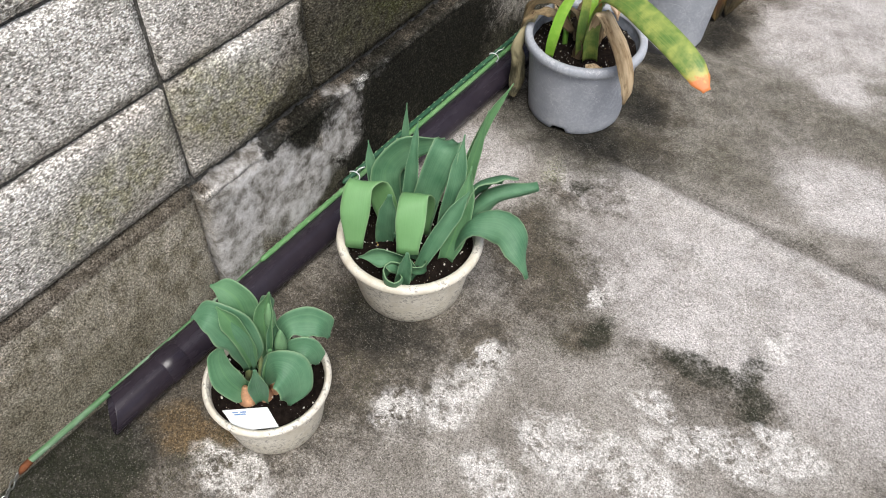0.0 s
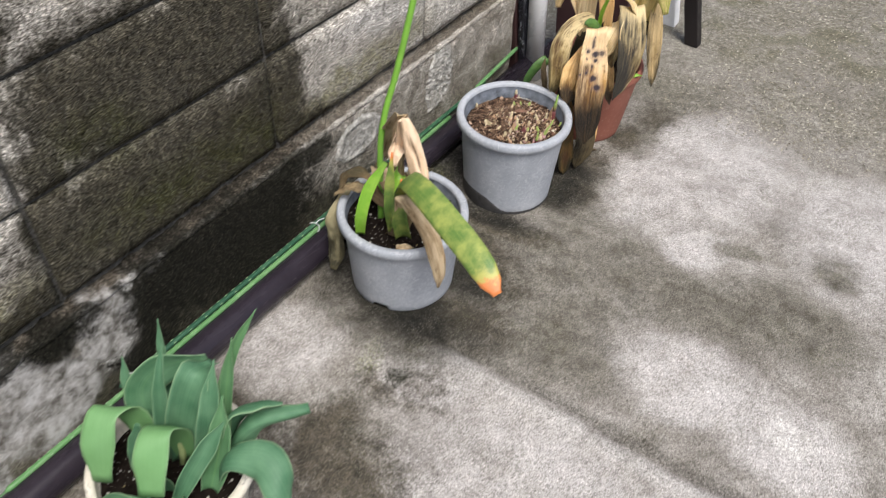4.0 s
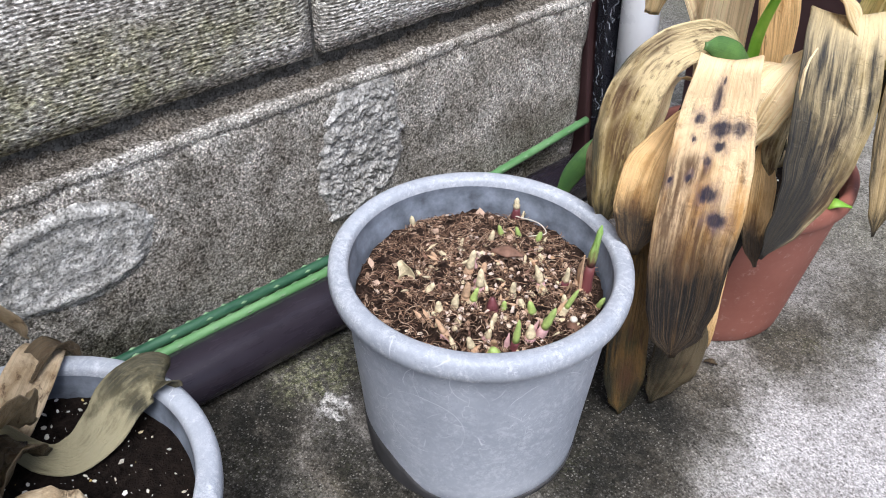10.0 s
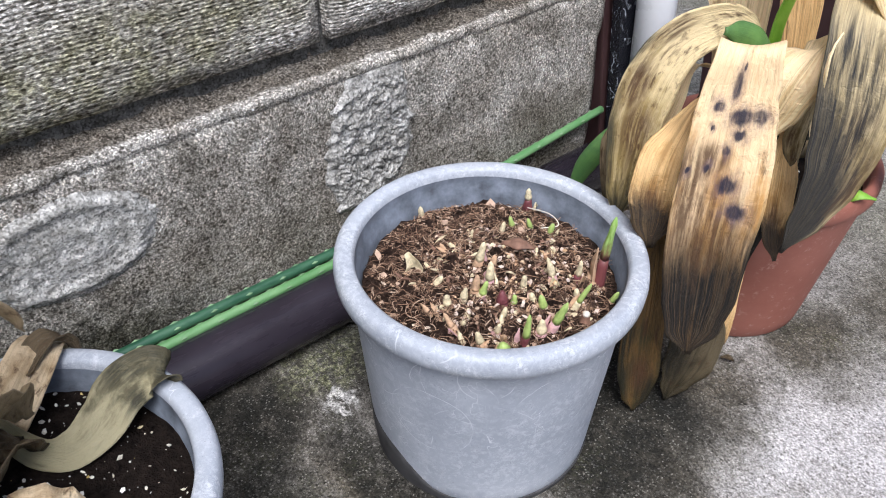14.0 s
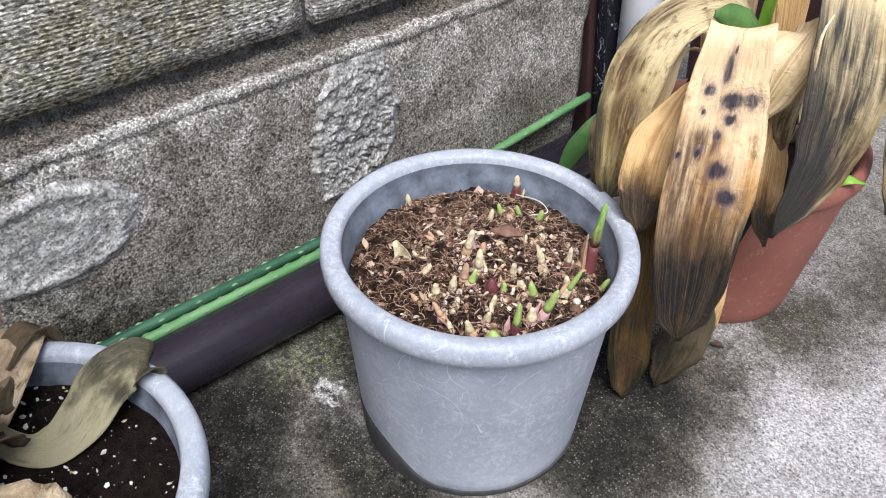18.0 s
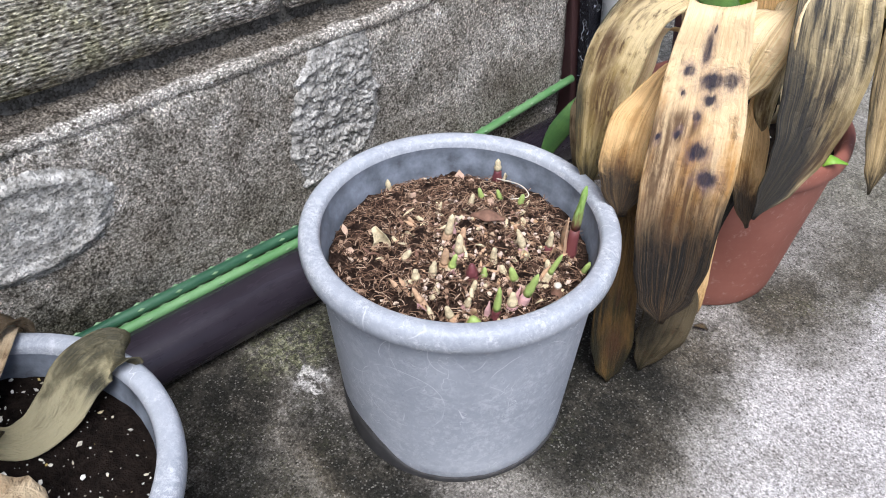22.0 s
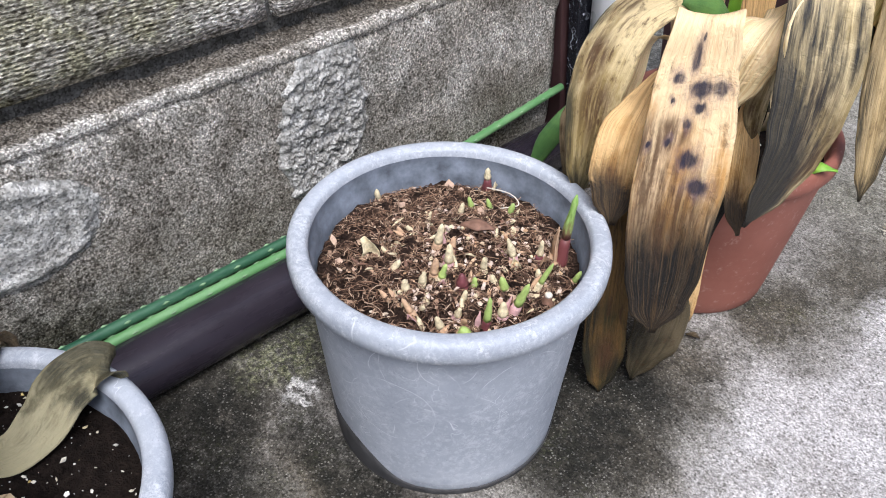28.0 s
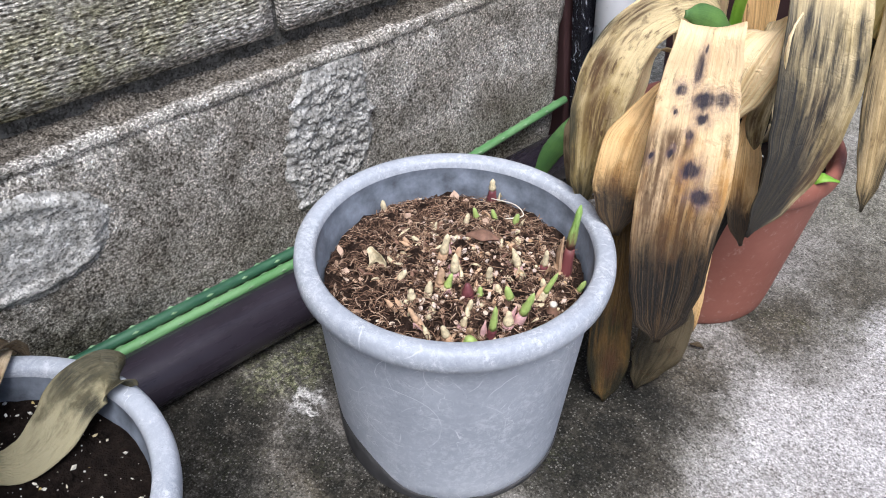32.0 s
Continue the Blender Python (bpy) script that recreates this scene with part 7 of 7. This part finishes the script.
    lf([(0.275, 1.74, 0.17), (0.262, 1.71, 0.28), (0.262, 1.695, 0.36), (0.272, 1.69, 0.41), (0.298, 1.686, 0.422), (0.332, 1.684, 0.408), (0.366, 1.682, 0.396), (0.382, 1.68, 0.376)], [0.03, 0.044, 0.048, 0.042, 0.036, 0.036, 0.034, 0.016], M_D4, [(0.684, 0.729, 0.0), (0.684, 0.729, 0.0), (0.5, 0.7, -0.5), (0.2, 0.75, -0.6)], None, -0.2, 0.1, 0.05, 12.0, "pale heart leaf bent over at the top", 40)
    lf([(0.262, 1.73, 0.2), (0.25, 1.705, 0.31), (0.236, 1.692, 0.365), (0.22, 1.682, 0.388), (0.206, 1.676, 0.366), (0.2, 1.674, 0.335)], [0.02, 0.03, 0.036, 0.036, 0.032, 0.014], M_D4, R, None, 0.4, 0.16, 0.08, 14.0, "crumpled pale leaf", 30)
    lf([(0.3, 1.75, 0.2), (0.285, 1.745, 0.33), (0.27, 1.742, 0.39), (0.25, 1.74, 0.405), (0.235, 1.74, 0.38)], [0.03, 0.036, 0.036, 0.03, 0.012], M_D7, R, None, 0.4, 0.12, 0.08, 13.0, "crumpled pale leaf", 26)
    lf([(0.34, 1.79, 0.2), (0.36, 1.782, 0.32), (0.375, 1.777, 0.395), (0.392, 1.77, 0.424), (0.41, 1.766, 0.392), (0.42, 1.766, 0.352)], [0.02, 0.034, 0.04, 0.034, 0.034, 0.014], M_YELLOW, R, None, 0.5, 0.2, 0.1, 15.0, "crumpled yellow leaf", 30)
    lf([(0.33, 1.78, 0.22), (0.345, 1.77, 0.34), (0.356, 1.765, 0.4), (0.36, 1.763, 0.43)], [0.02, 0.03, 0.026, 0.008], M_YELLOW, R, None, 0.6, 0.15, 0.1, 17.0, "crumpled yellow leaf", 22)
    seed = thing("seedling", "tiny bright green seedling at the pot rim", "seedling", (0.380, 1.764, 0.168))
    part("leaf", leaf_mesh("leaf", [(0.377, 1.745, 0.173), (0.389, 1.742, 0.196), (0.404, 1.752, 0.194)], [0.003, 0.012, 0.002], M_STRAP2, (-0.4, 0.6, 0.2), fold=0.2, n=8, m=4), seed)
    part("leaf", leaf_mesh("leaf", [(0.377, 1.745, 0.173), (0.380, 1.736, 0.192), (0.384, 1.728, 0.190)], [0.003, 0.009, 0.002], M_STRAP2, (0.4, 0.4, 0.2), fold=0.2, n=8, m=4), seed)


withered_plant()


# ---- frame, film-wrapped strip and white pipe at the end of the wall ----
def leaning(name, label, category, x0, x1, y0, y1, material, tilt=0.19, round_=False):
    """A board or pipe that leans back over the wall's end."""
    t = thing(name, label, category, ((x0 + x1) / 2, (y0 + y1) / 2, 0))
    if round_:
        r = (x1 - x0) / 2
        me = tube_mesh("pipe", [(x0 + r - tilt * z, y0 + r, z) for z in (0, 0.3, 0.6, 0.9)], r, material, 36)
    else:
        me = box_mesh("board", (x0, y0, 0), (x1, y1, 0.9), material, 0.003, 0.0012 if material is M_FILM else 0, 7 if material is M_FILM else 0)
        for v in me.vertices:
            v.co.x -= tilt * v.co.z
    part("board" if not round_ else "pipe", me, t)


leaning("frame_board", "dark red-brown board leaning at the wall's end", "board", 0.0, 0.034, 1.83, 1.87, M_BROWN, 0.13)
leaning("film_wrapped_board", "board wrapped in wrinkled black plastic film", "board", 0.034, 0.05, 1.836, 1.875, M_FILM, 0.1)
leaning("white_pipe", "white plastic pipe leaning in the corner", "pipe", 0.042, 0.09, 1.845, 1.893, M_PVC, 0.06, True)
leaning("back_board", "dark brown board leaning behind the withered plant", "board", 0.05, 0.26, 2.02, 2.05, M_BROWN, 0.1)
leaning("grey_post", "pale grey post leaning beside the brown board", "post", 0.212, 0.277, 2.36, 2.4, M_PVC, 0.19)
leaning("dark_post", "black-brown post leaning on the concrete", "post", 0.338, 0.379, 2.29, 2.325, M_BLACK, 0.26)


def litter():
    rg = random.Random(21)
    verts, faces = [], []
    for _ in range(3000):
        x, y = rg.gauss(0.68, 0.2), rg.uniform(1.95, 3.0)
        if x < 0.4 or x > 1.25:
            continue
        a, l = rg.uniform(0, 6.28), rg.uniform(0.0015, 0.005)
        s, q = Vector((math.cos(a), math.sin(a), rg.uniform(-0.2, 0.2))) * l, Vector((-math.sin(a), math.cos(a), rg.uniform(-0.2, 0.2))) * l * 0.4
        c = Vector((x, y, 0.0025))
        o = len(verts)
        verts += [c - s, c - q, c + s, c + q, c + UP * 0.0015]
        faces += [(o, o + 1, o + 4), (o + 1, o + 2, o + 4), (o + 2, o + 3, o + 4), (o + 3, o, o + 4)]
    tagged(new("leaf_litter", mesh_from("leaf_litter", verts, faces, M_LITTER, False)), "scattered dry crumbs and leaf bits on the concrete", "leaf litter", kind="stuff")


litter()
dead_flake(0.357, 1.668, 0.003, 0.014, 0.007, 0.4, M_DRYBROWN, "dark scrap of leaf on the concrete")
dead_flake(0.246, 1.457, 0.192, 0.028, 0.016, 0.6, M_DRYHUSK, "reddish dead leaf scrap on the soil")
